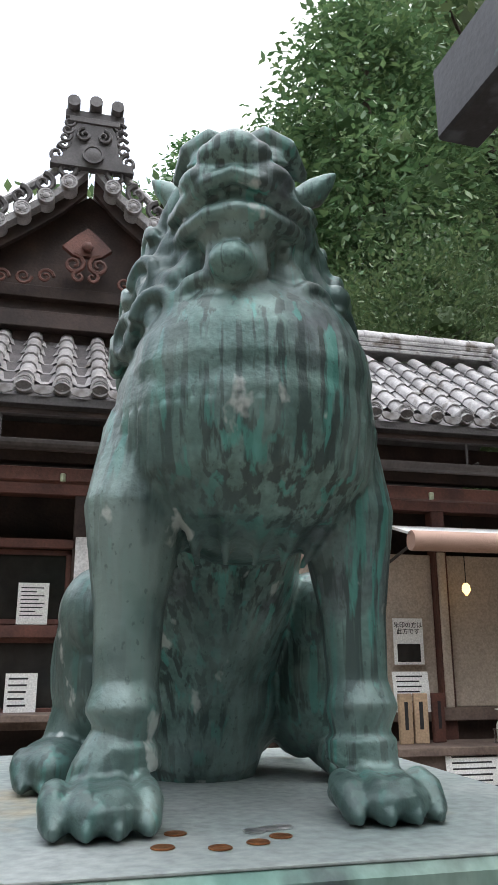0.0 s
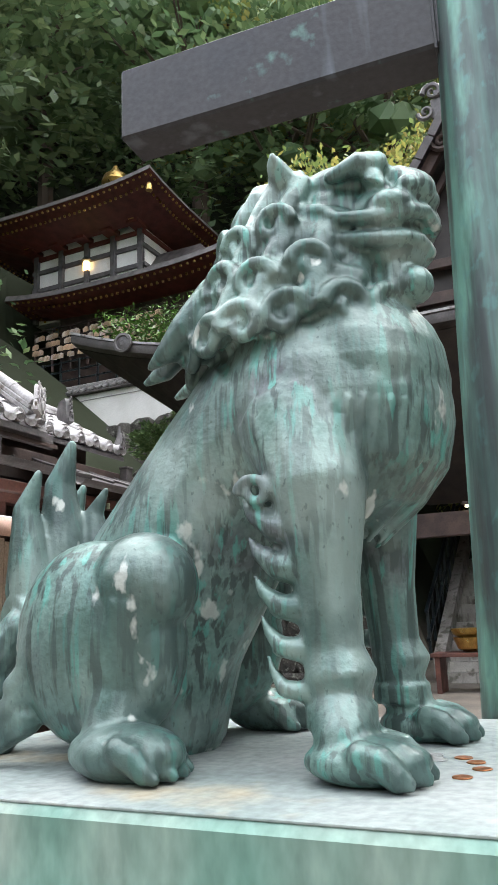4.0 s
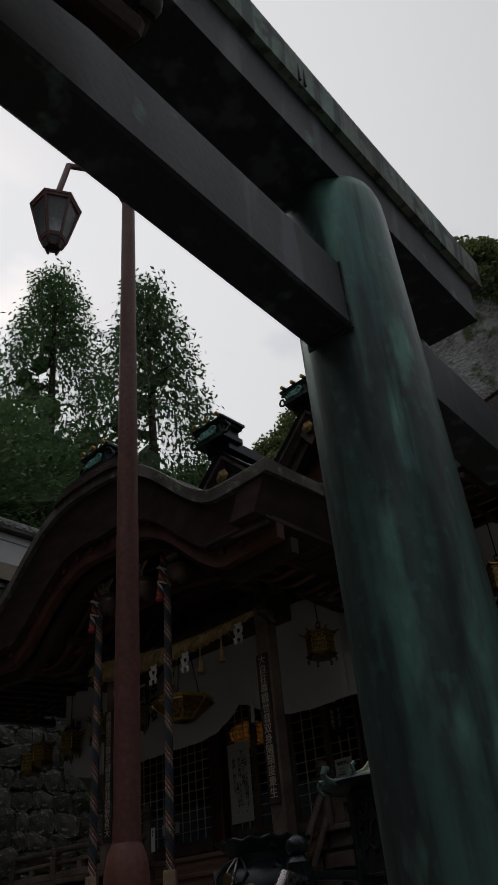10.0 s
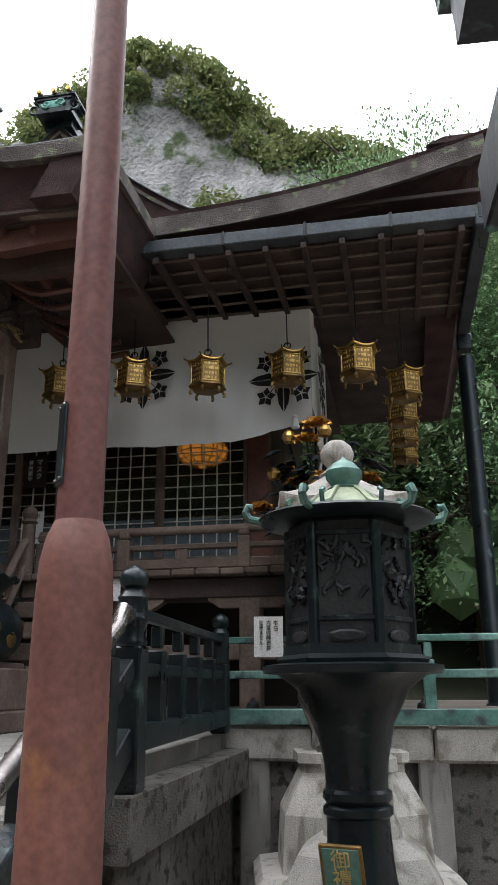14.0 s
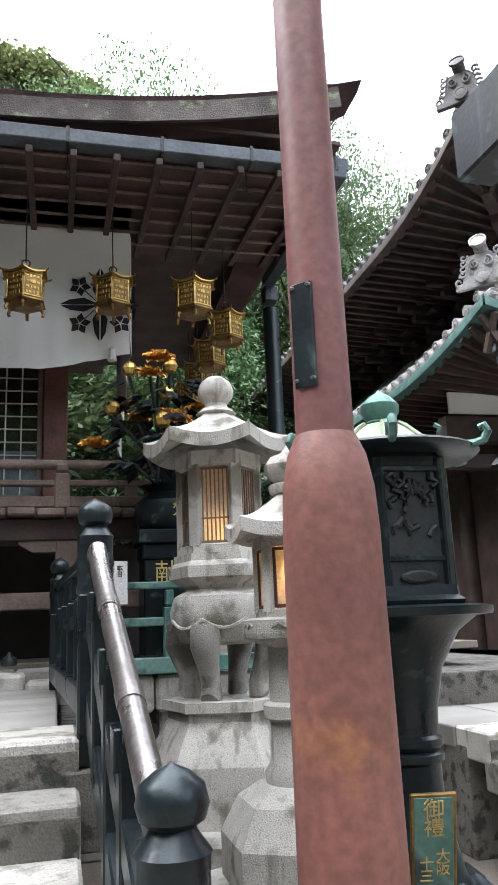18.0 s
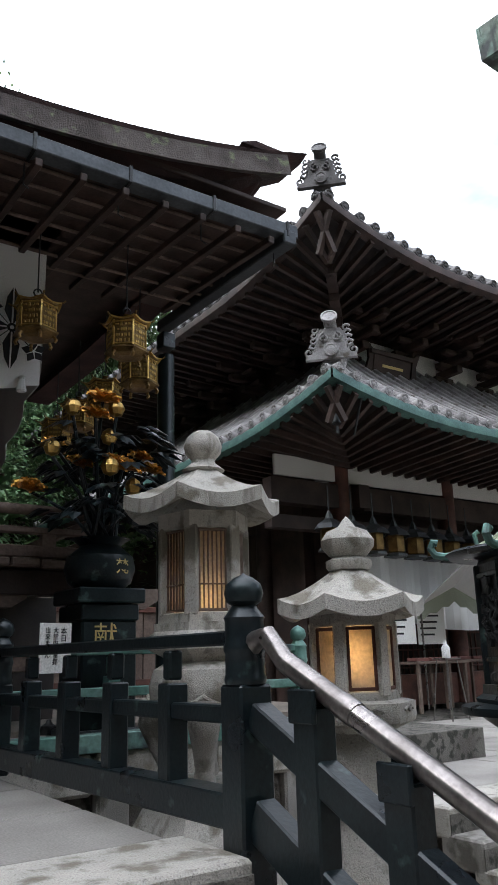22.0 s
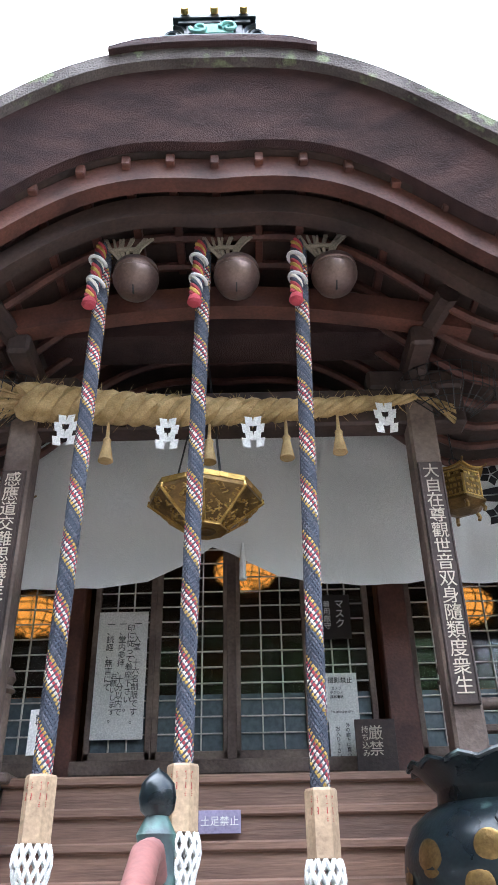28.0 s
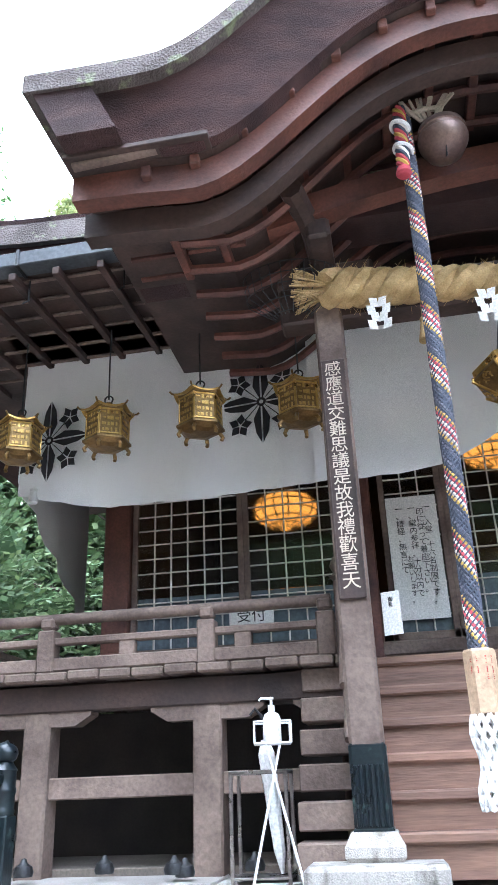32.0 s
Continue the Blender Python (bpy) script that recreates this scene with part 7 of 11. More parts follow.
# bronze vase with gilt peonies
def peony_vase():
    t = thing("peony_vase", "dark green bronze vase of gilt peonies on a square pedestal", "flower vase", pose(2.9, -6.78, 1.06))
    part("pedestal", MB().box(0.36, 0.36, 0.72, (0, 0, 0.36), b=0.012).box(0.44, 0.44, 0.09, (0, 0, 0.87), b=0.01).box(0.38, 0.38, 0.1, (0, 0, 0.77), b=0.01).box(0.46, 0.46, 0.1, (0, 0, 0.05), b=0.01), IRON, t)
    part("urn", MB().lathe([(0.14, 0.91), (0.2, 0.96), (0.225, 1.04), (0.21, 1.12), (0.15, 1.17), (0.13, 1.19), (0.16, 1.22), (0.19, 1.235), (0.15, 1.22), (0.1, 1.19)], 36), IRON, t, smooth=True)
    lettering("gilt_character", "献", 0.16, TEXT_GOLD, t, pose(0.03, 0.184, 0.62, 90, 0, 180))
    lettering("gilt_character", "梵", 0.1, TEXT_GOLD, t, pose(-0.06, 0.21, 1.04, 90, 0, 195))
    rnd = random.Random(11)
    blooms = [(-0.12 + 0.17, 0.1, 2.13, 0.10), (0.12, 0.15, 2.0, 0.09), (-0.22, 0.1, 1.77, 0.075), (-0.05, 0.2, 1.66, 0.1), (0.2, 0.1, 1.68, 0.08), (-0.33, 0.05, 1.7, 0.08), (0.5, 0.05, 1.5, 0.09), (0.03, 0.22, 1.7, 0.06), (0.3, -0.1, 1.85, 0.07)]
    buds = [(0.26, 0.12, 2.0, 0.05), (-0.02, 0.16, 2.02, 0.05), (0.38, 0.1, 1.72, 0.05), (0.05, 0.24, 1.6, 0.055), (-0.13, 0.2, 1.5, 0.05), (-0.0, 0.1, 1.84, 0.05)]
    blooms = [(x, y, z, r * 1.3) for x, y, z, r in blooms]
    buds = [(x, y, z, r * 1.15) for x, y, z, r in buds]
    for x, y, z, r in blooms + buds:
        part("stem", MB().tube([(rnd.uniform(-0.08, 0.08), rnd.uniform(-0.06, 0.06), 1.2), (x * 0.5 + rnd.uniform(-0.05, 0.05), y * 0.5, 1.25 + (z - 1.25) * 0.55), (x, y, z)], 0.012, 6), IRON, t)
    for x, y, z, r in blooms:
        mb = MB()
        for ring, (n, rr, tilt) in enumerate(((9, 1.0, 12), (8, 0.8, 38), (6, 0.55, 62), (4, 0.3, 80))):
            for k in range(n):
                a = 360 * k / n + 20 * ring
                w = r * 0.5 * rr + r * 0.1
                mb.grid([[(r * rr * q * 0.98, w * (p - 1) * math.sin(math.pi * min(q + 0.12, 0.93)) * 0.95, 0.15 * r * (p - 1) ** 2 + 0.1 * r * math.sin(q * 3)) for p in (0, 0.5, 1, 1.5, 2)] for q in (0.05, 0.35, 0.65, 0.9, 1.0)])
                k0 = len(mb.v) - 25
                m = pose(x, y, z, -35, rnd.uniform(-15, 15), 0) @ pose(0, 0, 0, 0, 0, a) @ pose(0, 0, 0, 0, -tilt, 0)
                mb.v[k0:] = [tuple(m @ Vector(p)) for p in mb.v[k0:]]
        part("peony", mb, PEONY, t, "gilt peony bloom", smooth=True)
    for x, y, z, r in buds:
        part("bud", MB().lathe([(0, -r), (r * 0.7, -r * 0.7), (r, 0), (r * 0.75, r * 0.6), (r * 0.25, r), (0, r * 1.05)], 9, (x, y, z + r)), GOLD, t, "gilt peony bud")
    for k in range(95):
        a, d = rnd.uniform(0, 6.28), rnd.uniform(0.08, 0.36)
        z = rnd.uniform(1.3, 1.95)
        mb = MB()
        for sgn in (-0.5, 0, 0.5):
            L = rnd.uniform(0.12, 0.21)
            b = a + sgn
            base = Vector((d * math.cos(a), d * math.sin(a) + 0.05, z))
            tip = base + Vector((L * math.cos(b), L * math.sin(b), -0.03 - rnd.random() * 0.05))
            side = Vector((-math.sin(b), math.cos(b), 0)) * 0.045
            midp = base.lerp(tip, 0.5) + Vector((0, 0, 0.02))
            mb.add([base, midp + side, tip, midp - side, midp + Vector((0, 0, 0.012))], [(0, 1, 4), (1, 2, 4), (2, 3, 4), (3, 0, 4)])
        part("leaf", mb, IRON, t)


PEONY = mat("peony_gilt", (0.66, 0.36, 0.07), (0.45, 0.19, 0.03), 0.35, 0.75, scale=14, fine=80, bump=0.2)
peony_vase()


def sanitizer_stand(x, y, z, h, turn=0):
    t = thing("sanitizer_stand", "white wire stand holding a pump bottle of hand sanitizer", "stand", pose(x, y, z, 0, 0, turn), "sanitizer stands")
    a, w = h * 0.72, 0.09
    for sx in (-1, 1):
        for sy in (-1, 1):
            part("leg", MB().tube([(sx * 0.12, sy * 0.1, 0.005), (-sx * w * 0.4, sy * w * 0.8, a)], 0.006, 6), WHITE, t)
            part("upright", MB().tube([(sx * w, sy * w, a), (sx * w, sy * w, a + 0.1)], 0.005, 6), WHITE, t)
    for zz, ww in ((a, w), (a + 0.1, w), (0.006, 0.12)):
        part("hoop", MB().tube([(ww, ww * 0.9, zz), (-ww, ww * 0.9, zz), (-ww, -ww * 0.9, zz), (ww, -ww * 0.9, zz), (ww, ww * 0.9, zz)], 0.005, 6), WHITE, t)
    part("tray", MB().box(2 * w, 1.8 * w, 0.006, (0, 0, a)), WHITE, t)
    b = thing("pump_bottle", "white plastic pump bottle of hand sanitizer", "bottle", pose(x, y, z + a + 0.004, 0, 0, turn), "pump bottles")
    part("bottle", MB().lathe([(0.04, 0), (0.045, 0.01), (0.045, 0.11), (0.035, 0.135), (0.016, 0.145), (0.016, 0.155)], 18), WHITE, b, smooth=True)
    part("pump", MB().lathe([(0.017, 0.15), (0.017, 0.175), (0.007, 0.178), (0.007, 0.2), (0.014, 0.205), (0.014, 0.215), (0, 0.218)], 12).tube([(0, 0, 0.21), (0.05, 0.0, 0.212), (0.062, 0, 0.2)], 0.006, 6), WHITE, b)
    part("label", MB().box(0.002, 0.05, 0.06, (0, 0, 0), pose(0, 0.0455, 0.06, 0, 0, 90)), PAPER, b)


sanitizer_stand(8.45, -6.62, TERR, 0.87, 10)
us_ = thing("umbrella_stand", "grey metal frame stand with a wet umbrella", "umbrella stand", pose(8.55, -6.82, TERR))
for sx in (-0.14, 0.14):
    for sy in (-0.1, 0.1):
        part("leg", MB().box(0.018, 0.018, 0.5, (sx, sy, 0.25), b=0.002), STEEL, us_)
part("frame", MB().box(0.3, 0.02, 0.02, (0, 0.1, 0.5)).box(0.3, 0.02, 0.02, (0, -0.1, 0.5)).box(0.02, 0.22, 0.02, (-0.14, 0, 0.5)).box(0.02, 0.22, 0.02, (0.14, 0, 0.5)).box(0.3, 0.22, 0.01, (0, 0, 0.03)), STEEL, us_)
um = thing("umbrella", "folded clear plastic umbrella in a stand", "umbrella", pose(8.46, -6.82, TERR + 0.04, 0, 6, 0))
part("canopy", MB().lathe([(0.008, 0), (0.03, 0.1), (0.045, 0.55), (0.02, 0.62)], 9), WHITE, um)
part("handle", MB().tube([(0, 0, 0.6), (0, 0, 0.74), (0.03, 0, 0.78), (0.06, 0, 0.75)], 0.009, 6), BLACK, um)
# dark upturned bowls along the drip line
bowl = thing("roof_drip_bowl", "small upturned dark iron bowl set in the drip strip", "bowl", pose(9.0, -6.98, TERR + 0.02), "drip bowls")
part("bowl", MB().lathe([(0.05, 0), (0.055, 0.02), (0.045, 0.05), (0.02, 0.065), (0.012, 0.085), (0, 0.09)], 14), DARK_BRONZE, bowl, smooth=True)
rnd = random.Random(4)
for k in range(22):
    x = 2.3 + 0.42 * k + rnd.uniform(-0.05, 0.05)
    if not 5.0 < x < 8.2:
        copy_thing(bowl, pose(x, -6.96 - 0.1 * (k % 2), TERR + 0.035, 0, 0, 40 * k))

# ---- tiled roofs ----
def tile_field(mb, O, U, V, W, L, pitch=0.27, course=0.26, r=0.068, lift=None, first=0):
    """Barrel tiles over pans on a slope: O eave corner, U along the eave, V up the slope."""
    O, U, V = Vector(O), Vector(U).normalized(), Vector(V).normalized()
    N = U.cross(V).normalized()
    N = N if N.z > 0 else -N
    n, k = max(1, round(W / pitch)), max(1, round(L / course))
    for i in range(n + 1):
        for j in range(first, k):
            base = O + U * (i * W / n)
            dz = lift(i / n) if lift else 0.0
            p0, p1 = base + V * (j * course - 0.01), base + V * ((j + 1) * course)
            vs = []
            for p, q, h in ((p0, r, 0.012), (p1, r * 0.9, 0.0)):
                for s in range(6):
                    a = math.pi * s / 5
                    vs.append(tuple(p + U * (q * math.cos(a)) + N * (q * math.sin(a) * 0.95 + h) + Vector((0, 0, dz * (1 - j / k)))))
            mb.add(vs, [(s, s + 1, s + 7, s + 6) for s in range(5)] + [(0, 1, 2, 3, 4, 5)])
            if i < n:
                q0, q1 = p0 + U * r * 0.8, p0 + U * (W / n - r * 0.8)
                vs = []
                for d, h in ((0.0, 0.006), (course + 0.01, -0.012)):
                    for s in range(4):
                        f = s / 3
                        vs.append(tuple(q0.lerp(q1, f) + V * d + N * (h - 0.035 * math.sin(math.pi * f)) + Vector((0, 0, dz * (1 - j / k)))))
                mb.add(vs, [(s, s + 1, s + 5, s + 4) for s in range(3)])
    return mb


def round_tile_mesh(r=0.072):
    """Round eave tile with a raised rim and a whirl boss, facing -y."""
    mb = MB()
    m = pose(0, 0, 0, 90, 0, 0)
    mb.lathe([(r, -0.16), (r, 0.0), (r * 0.96, 0.012), (r * 0.78, 0.012), (r * 0.74, 0.004), (r * 0.42, 0.004), (r * 0.36, 0.012), (0.012, 0.016)], 18, m=m)
    for k in range(8):
        a = k * math.pi / 4
        mb.box(0.014, 0.008, 0.014, (r * 0.58 * math.cos(a), -0.008, r * 0.58 * math.sin(a)))
    return mb.mesh("eave_tile", TILE, True)


EAVE_TILE = round_tile_mesh()
EAVE_TILE_DARK = round_tile_mesh()
EAVE_TILE_DARK.materials[0] = TILE_DARK


def eave_row(parent, O, U, W, pitch, facing, mesh=None, lift=None, scale=1.0, up=0.05):
    """One round end tile and one hanging pan edge per row, each a piece of its own."""
    O, U = Vector(O), Vector(U).normalized()
    n = max(1, round(W / pitch))
    drop = MB().prism([(-0.085, 0), (-0.06, -0.045), (0, -0.062), (0.06, -0.045), (0.085, 0), (0.04, 0.012), (0, 0.0), (-0.04, 0.012)], 0.02, pose(0, 0, 0, 90, 0, 0)).mesh("pan_edge", (mesh or EAVE_TILE).materials[0])
    for i in range(n + 1):
        dz = lift(i / n) if lift else 0.0
        p = O + U * (i * W / n) + Vector((0, 0, up + dz))
        part("eave_tile", mesh or EAVE_TILE, None, parent, m=Matrix.Translation(p) @ pose(0, 0, 0, 0, 0, facing) @ Matrix.Scale(scale, 4))
        if i < n:
            p = O + U * ((i + 0.5) * W / n) + Vector((0, 0, up - 0.025 + dz))
            part("pan_edge", drop, None, parent, m=Matrix.Translation(p) @ pose(0, 0, 0, 0, 0, facing) @ Matrix.Scale(scale, 4))


def ridge(mb, p, q, w=0.2, layers=3, cap=0.09):
    """Stacked ridge courses with a round cap tile row."""
    p, q = Vector(p), Vector(q)
    for k in range(layers):
        bar(mb, p + Vector((0, 0, 0.055 * k)), q + Vector((0, 0, 0.055 * k)), w * (1 - 0.12 * k) + 0.03, 0.045, 0.008)
    n = max(2, round((q - p).length / 0.3))
    for i in range(n):
        a, b = p.lerp(q, i / n), p.lerp(q, (i + 1) / n)
        z = Vector((0, 0, 0.055 * layers - 0.01))
        mb.tube([a + z, a.lerp(b, 0.9) + z, b + z], cap, 10, radii=[cap, cap * 0.93, cap * 0.93])
    return mb


def scroll(mb, c, r, turns=1.4, w=0.03, side=1, axis="y", start=0.0):
    """A flat spiral lock in the plane across the given axis."""
    pts, rad = [], []
    for k in range(15):
        a = start + side * turns * 2 * math.pi * k / 14
        q = r * (1 - 0.8 * k / 14)
        d = (q * math.cos(a), 0, q * math.sin(a)) if axis == "y" else (0, q * math.cos(a), q * math.sin(a))
        pts.append(Vector(c) + Vector(d))
        rad.append(w * (1 - 0.45 * k / 14))
    return mb.tube(pts, w, 6, radii=rad)


def onigawara(parent, m, s=1.0, material=None):
    """Ridge-end tile: broad shield with fanned scrolls at both sides and a round boss below."""
    material = material or TILE
    mb = MB()
    mb.prism([(-0.42, 0.0), (-0.40, 0.08), (-0.28, 0.10), (-0.25, 0.22), (-0.22, 0.44), (-0.16, 0.52), (0.16, 0.52), (0.22, 0.44), (0.25, 0.22), (0.28, 0.10), (0.40, 0.08), (0.42, 0.0)], 0.1, pose(0, 0.05, 0, 90, 0, 0))
    for e in (-1, 1):
        scroll(mb, (e * 0.36, -0.02, 0.13), 0.1, 1.3, 0.03, e, start=math.pi / 2)
        for k in range(4):
            scroll(mb, (e * (0.30 - 0.015 * k), -0.04, 0.24 + 0.09 * k), 0.065, 1.0, 0.022, e, start=0.4)
        scroll(mb, (e * 0.1, -0.07, 0.36), 0.08, 1.4, 0.022, -e, start=math.pi / 2)
    mb.lathe([(0.11, 0), (0.11, 0.03), (0.085, 0.03), (0.08, 0.02), (0.03, 0.03)], 16, m=pose(0, -0.06, 0.14, 90, 0, 0))
    return part("ridge_end_tile", mb, material, parent, "carved ridge-end tile", True, m @ Matrix.Scale(s, 4))


# ---- the shop north of the lion ----
shop = thing("shop_building", "low wooden shrine shop with grey tiled roof and dark gable", "building")
part("wall", MB().box(10.6, 0.16, 2.7, (2.7, 6.75, 1.35)).box(0.16, 3.6, 2.9, (8.0, 8.5, 1.45)).box(0.16, 3.6, 2.9, (-2.6, 8.5, 1.45)).box(10.6, 0.16, 2.9, (2.7, 10.2, 1.45)), WOOD_DARK, shop)
part("floor_plinth", MB().box(10.8, 4.2, 0.3, (2.7, 8.2, 0.15)), GRANITE, shop)
# front frame
for x in (-2.5, -1.1, 0.16, 1.6, 3.12, 4.6, 6.08, 7.92):
    part("post", MB().box(0.12, 0.12, 2.45, (x, 6.02, 1.25)), WOOD_DARK if x < 2 else WOOD_RED, shop)
part("head_beam", MB().box(10.6, 0.14, 0.18, (2.7, 6.02, 2.52)), WOOD_RED, shop, "red-brown head beam")
part("upper_beam", MB().box(10.6, 0.1, 0.32, (2.7, 6.08, 2.86)), WOOD_DARK, shop)
part("sill_beam", MB().box(10.6, 0.16, 0.1, (2.7, 6.0, 0.80)), WOOD_GREY, shop)
part("window_ledge", MB().box(4.0, 0.3, 0.05, (-0.6, 5.86, 0.84)), WOOD_GREY, shop)
part("mid_rail", MB().box(4.1, 0.08, 0.09, (-0.5, 6.0, 1.42)), WOOD_RED, shop)
part("upper_rail", MB().box(4.1, 0.08, 0.07, (-0.5, 6.0, 2.06)), WOOD_RED, shop)
for k, (a, b) in enumerate(((-2.44, -1.16), (-1.04, 0.1), (0.22, 1.54))):
    for z0, z1 in ((0.85, 1.38), (1.47, 2.02)):
        part("window_pane", MB().box(b - a, 0.012, z1 - z0, ((a + b) / 2, 6.05, (z0 + z1) / 2), b=0.002), GLASS_DARK, shop)
        part("window_sash", MB().box(b - a, 0.03, 0.04, ((a + b) / 2, 6.03, z0 + 0.02)).box(b - a, 0.03, 0.04, ((a + b) / 2, 6.03, z1 - 0.02)).box(0.04, 0.03, z1 - z0, (a + 0.02, 6.03, (z0 + z1) / 2)).box(0.04, 0.03, z1 - z0, (b - 0.02, 6.03, (z0 + z1) / 2)), WOOD_RED, shop)
for a, b in ((1.66, 3.06), (3.18, 4.54), (4.66, 6.02)):
    part("shutter_panel", MB().box(b - a, 0.05, 1.22, ((a + b) / 2, 6.05, 1.46)), BEIGE, shop, "plain beige shutter panel")
    part("lower_panel", MB().box(b - a, 0.05, 0.62, ((a + b) / 2, 6.08, 0.45)), WOOD_DARK, shop)
for x in (3.12, 4.6):
    part("shutter_post", MB().box(0.07, 0.06, 1.25, (x, 5.97, 1.46)), BEIGE, shop)
part("stall_bench", MB().box(4.2, 0.5, 0.06, (4.0, 5.7, 0.58)).box(4.2, 0.05, 0.1, (4.0, 5.52, 0.5)), WOOD_GREY, shop, "weathered plank bench")
for x in (2.0, 3.2, 4.6, 6.0):
    part("bench_leg", MB().box(0.08, 0.08, 0.55, (x, 5.56, 0.27)).box(0.06, 0.4, 0.06, (x, 5.72, 0.2)), WOOD_GREY, shop)
# lattice window bay
part("bay_sill", MB().box(1.95, 0.2, 0.12, (7.0, 5.98, 0.98)), WOOD_GREY, shop)
part("bay_panel", MB().box(1.9, 0.06, 0.22, (7.0, 6.02, 1.1)), BEIGE, shop)
part("bay_backing", MB().box(1.74, 0.02, 0.95, (7.02, 6.09, 1.62)), LATTICE, shop, "frosted paper behind the lattice")
for k in range(17):
    part("lattice_bar", MB().box(0.014, 0.02, 0.8, (6.2 + k * 0.103, 6.05, 1.59), b=0.002), WOOD_DARK, shop)
for k in range(9):
    part("lattice_bar", MB().box(1.7, 0.018, 0.014, (7.02, 6.052, 1.22 + k * 0.1), b=0.002), WOOD_DARK, shop)
for x in (6.16, 6.6, 7.05, 7.48, 7.88):
    part("bay_stile", MB().box(0.05, 0.05, 0.9, (x, 6.03, 1.6)), WOOD_GREY, shop)
for k in range(6):
    part("fascia_board", MB().box(0.31, 0.03, 0.4, (6.2 + k * 0.32, 6.02, 2.25)), WOOD_DARK, shop)
for x in (6.3, 7.1, 7.9):
    part("trestle_leg", MB().box(0.1, 0.1, 0.7, (x, 5.95, 0.5)).box(0.1, 0.5, 0.08, (x, 5.85, 0.2)), WOOD_GREY, shop)
for z in (0.42, 0.66):
    part("trestle_rail", MB().box(1.9, 0.06, 0.06, (7.1, 5.95, z)), WOOD_GREY, shop)
# eaves: soffit, gutter, awning
part("soffit", MB().grid([[(x, 5.55, 2.98), (x, 6.75, 3.35)] for x in (-2.7, 4.9)], (0, 0, 0.04)), WOOD_DARK, shop)
part("eave_board", MB().box(7.5, 0.05, 0.14, (1.1, 5.58, 3.0)), TILE_DARK, shop)
gut = part("gutter", MB().grid([[(x, 5.42 + 0.07 * math.cos(a), 2.70 - 0.06 * math.sin(a)) for a in [math.pi * k / 8 for k in range(9)]] for x in (-2.7, 0.0, 2.6, 5.2)], (0, 0, 0.006)), SHAKE, shop, "dark metal gutter")
for k in range(9):
    part("gutter_bracket", MB().box(0.02, 0.2, 0.015, (-2.3 + k * 0.92, 5.5, 2.73)).box(0.02, 0.015, 0.28, (-2.3 + k * 0.92, 5.57, 2.86)), SHAKE, shop)
for k in range(10):
    part("rafter_hook", MB().cyl(0.02, 0.06, (-1.9 + k * 0.95, 5.52, 2.44), 10), PALE_VERDIGRIS, shop, "pale metal hook")
part("low_eave_beam", MB().box(8.4, 0.1, 0.1, (1.7, 5.6, 2.5)), WOOD_RED, shop)
aw = part("awning", MB().grid([[(x, 5.95, 2.30), (x, 5.55, 2.22), (x, 5.2, 2.12)] for x in (2.5, 3.5, 4.6, 5.9)], (0, 0, 0.02)), CLOTH, shop, "pale roll-up awning")
part("awning_roll", MB().tube([(2.5, 5.2, 2.06), (5.9, 5.2, 2.06)], 0.075, 14), mat("salmon_canvas", (0.50, 0.33, 0.26), (0.43, 0.28, 0.22), 0.8, scale=2, fine=120, bump=0.05), shop, "rolled salmon canvas", True)
for x in (2.54, 5.86):
    part("awning_arm", MB().tube([(x, 5.98, 1.9), (x, 5.25, 2.05)], 0.012, 8), SHAKE, shop)
# main roof
part("roof_deck", MB().grid([[(x, 5.5, 3.06), (x, 7.05, 4.24), (x, 8.6, 3.06)] for x in (-2.8, 4.7)], (0, 0, 0.06)), TILE_DARK, shop)
roof = tile_field(MB(), (-2.75, 5.5, 3.10), (1, 0, 0), (0, 1.55, 1.16), 7.3, 1.85, first=1)
rf = part("roof_tiling", roof, TILE, shop, "pale grey barrel tiles with sky sheen put into the colour", True)
tagged(rf, kind="stuff")
first = MB()
for s in range(1):
    tile_field(first, (0, 0.0, 0), (1, 0, 0), (0, 1.55, 1.16), 0.001, 0.26)
cover = first.mesh("cover_tile", TILE, True)
for i in range(28):
    part("cover_tile", cover, None, shop, m=Matrix.Translation((-2.75 + i * 7.3 / 27, 5.5, 3.10)))
eave_row(shop, (-2.75, 5.49, 3.10), (1, 0, 0), 7.3, 0.27, 0)
part("ridge_course", ridge(MB(), (-2.8, 7.02, 4.30), (4.45, 7.02, 4.30)), TILE, shop, smooth=True)
part("hip_ridge", ridge(MB(), (4.55, 5.55, 3.22), (4.45, 7.0, 4.32), 0.16, 2, 0.07), TILE, shop, smooth=True)
onigawara(shop, pose(4.62, 7.02, 4.3, 0, 0, 90), 0.7)
onigawara(shop, pose(4.56, 5.5, 3.2, 0, 0, 30), 0.55)
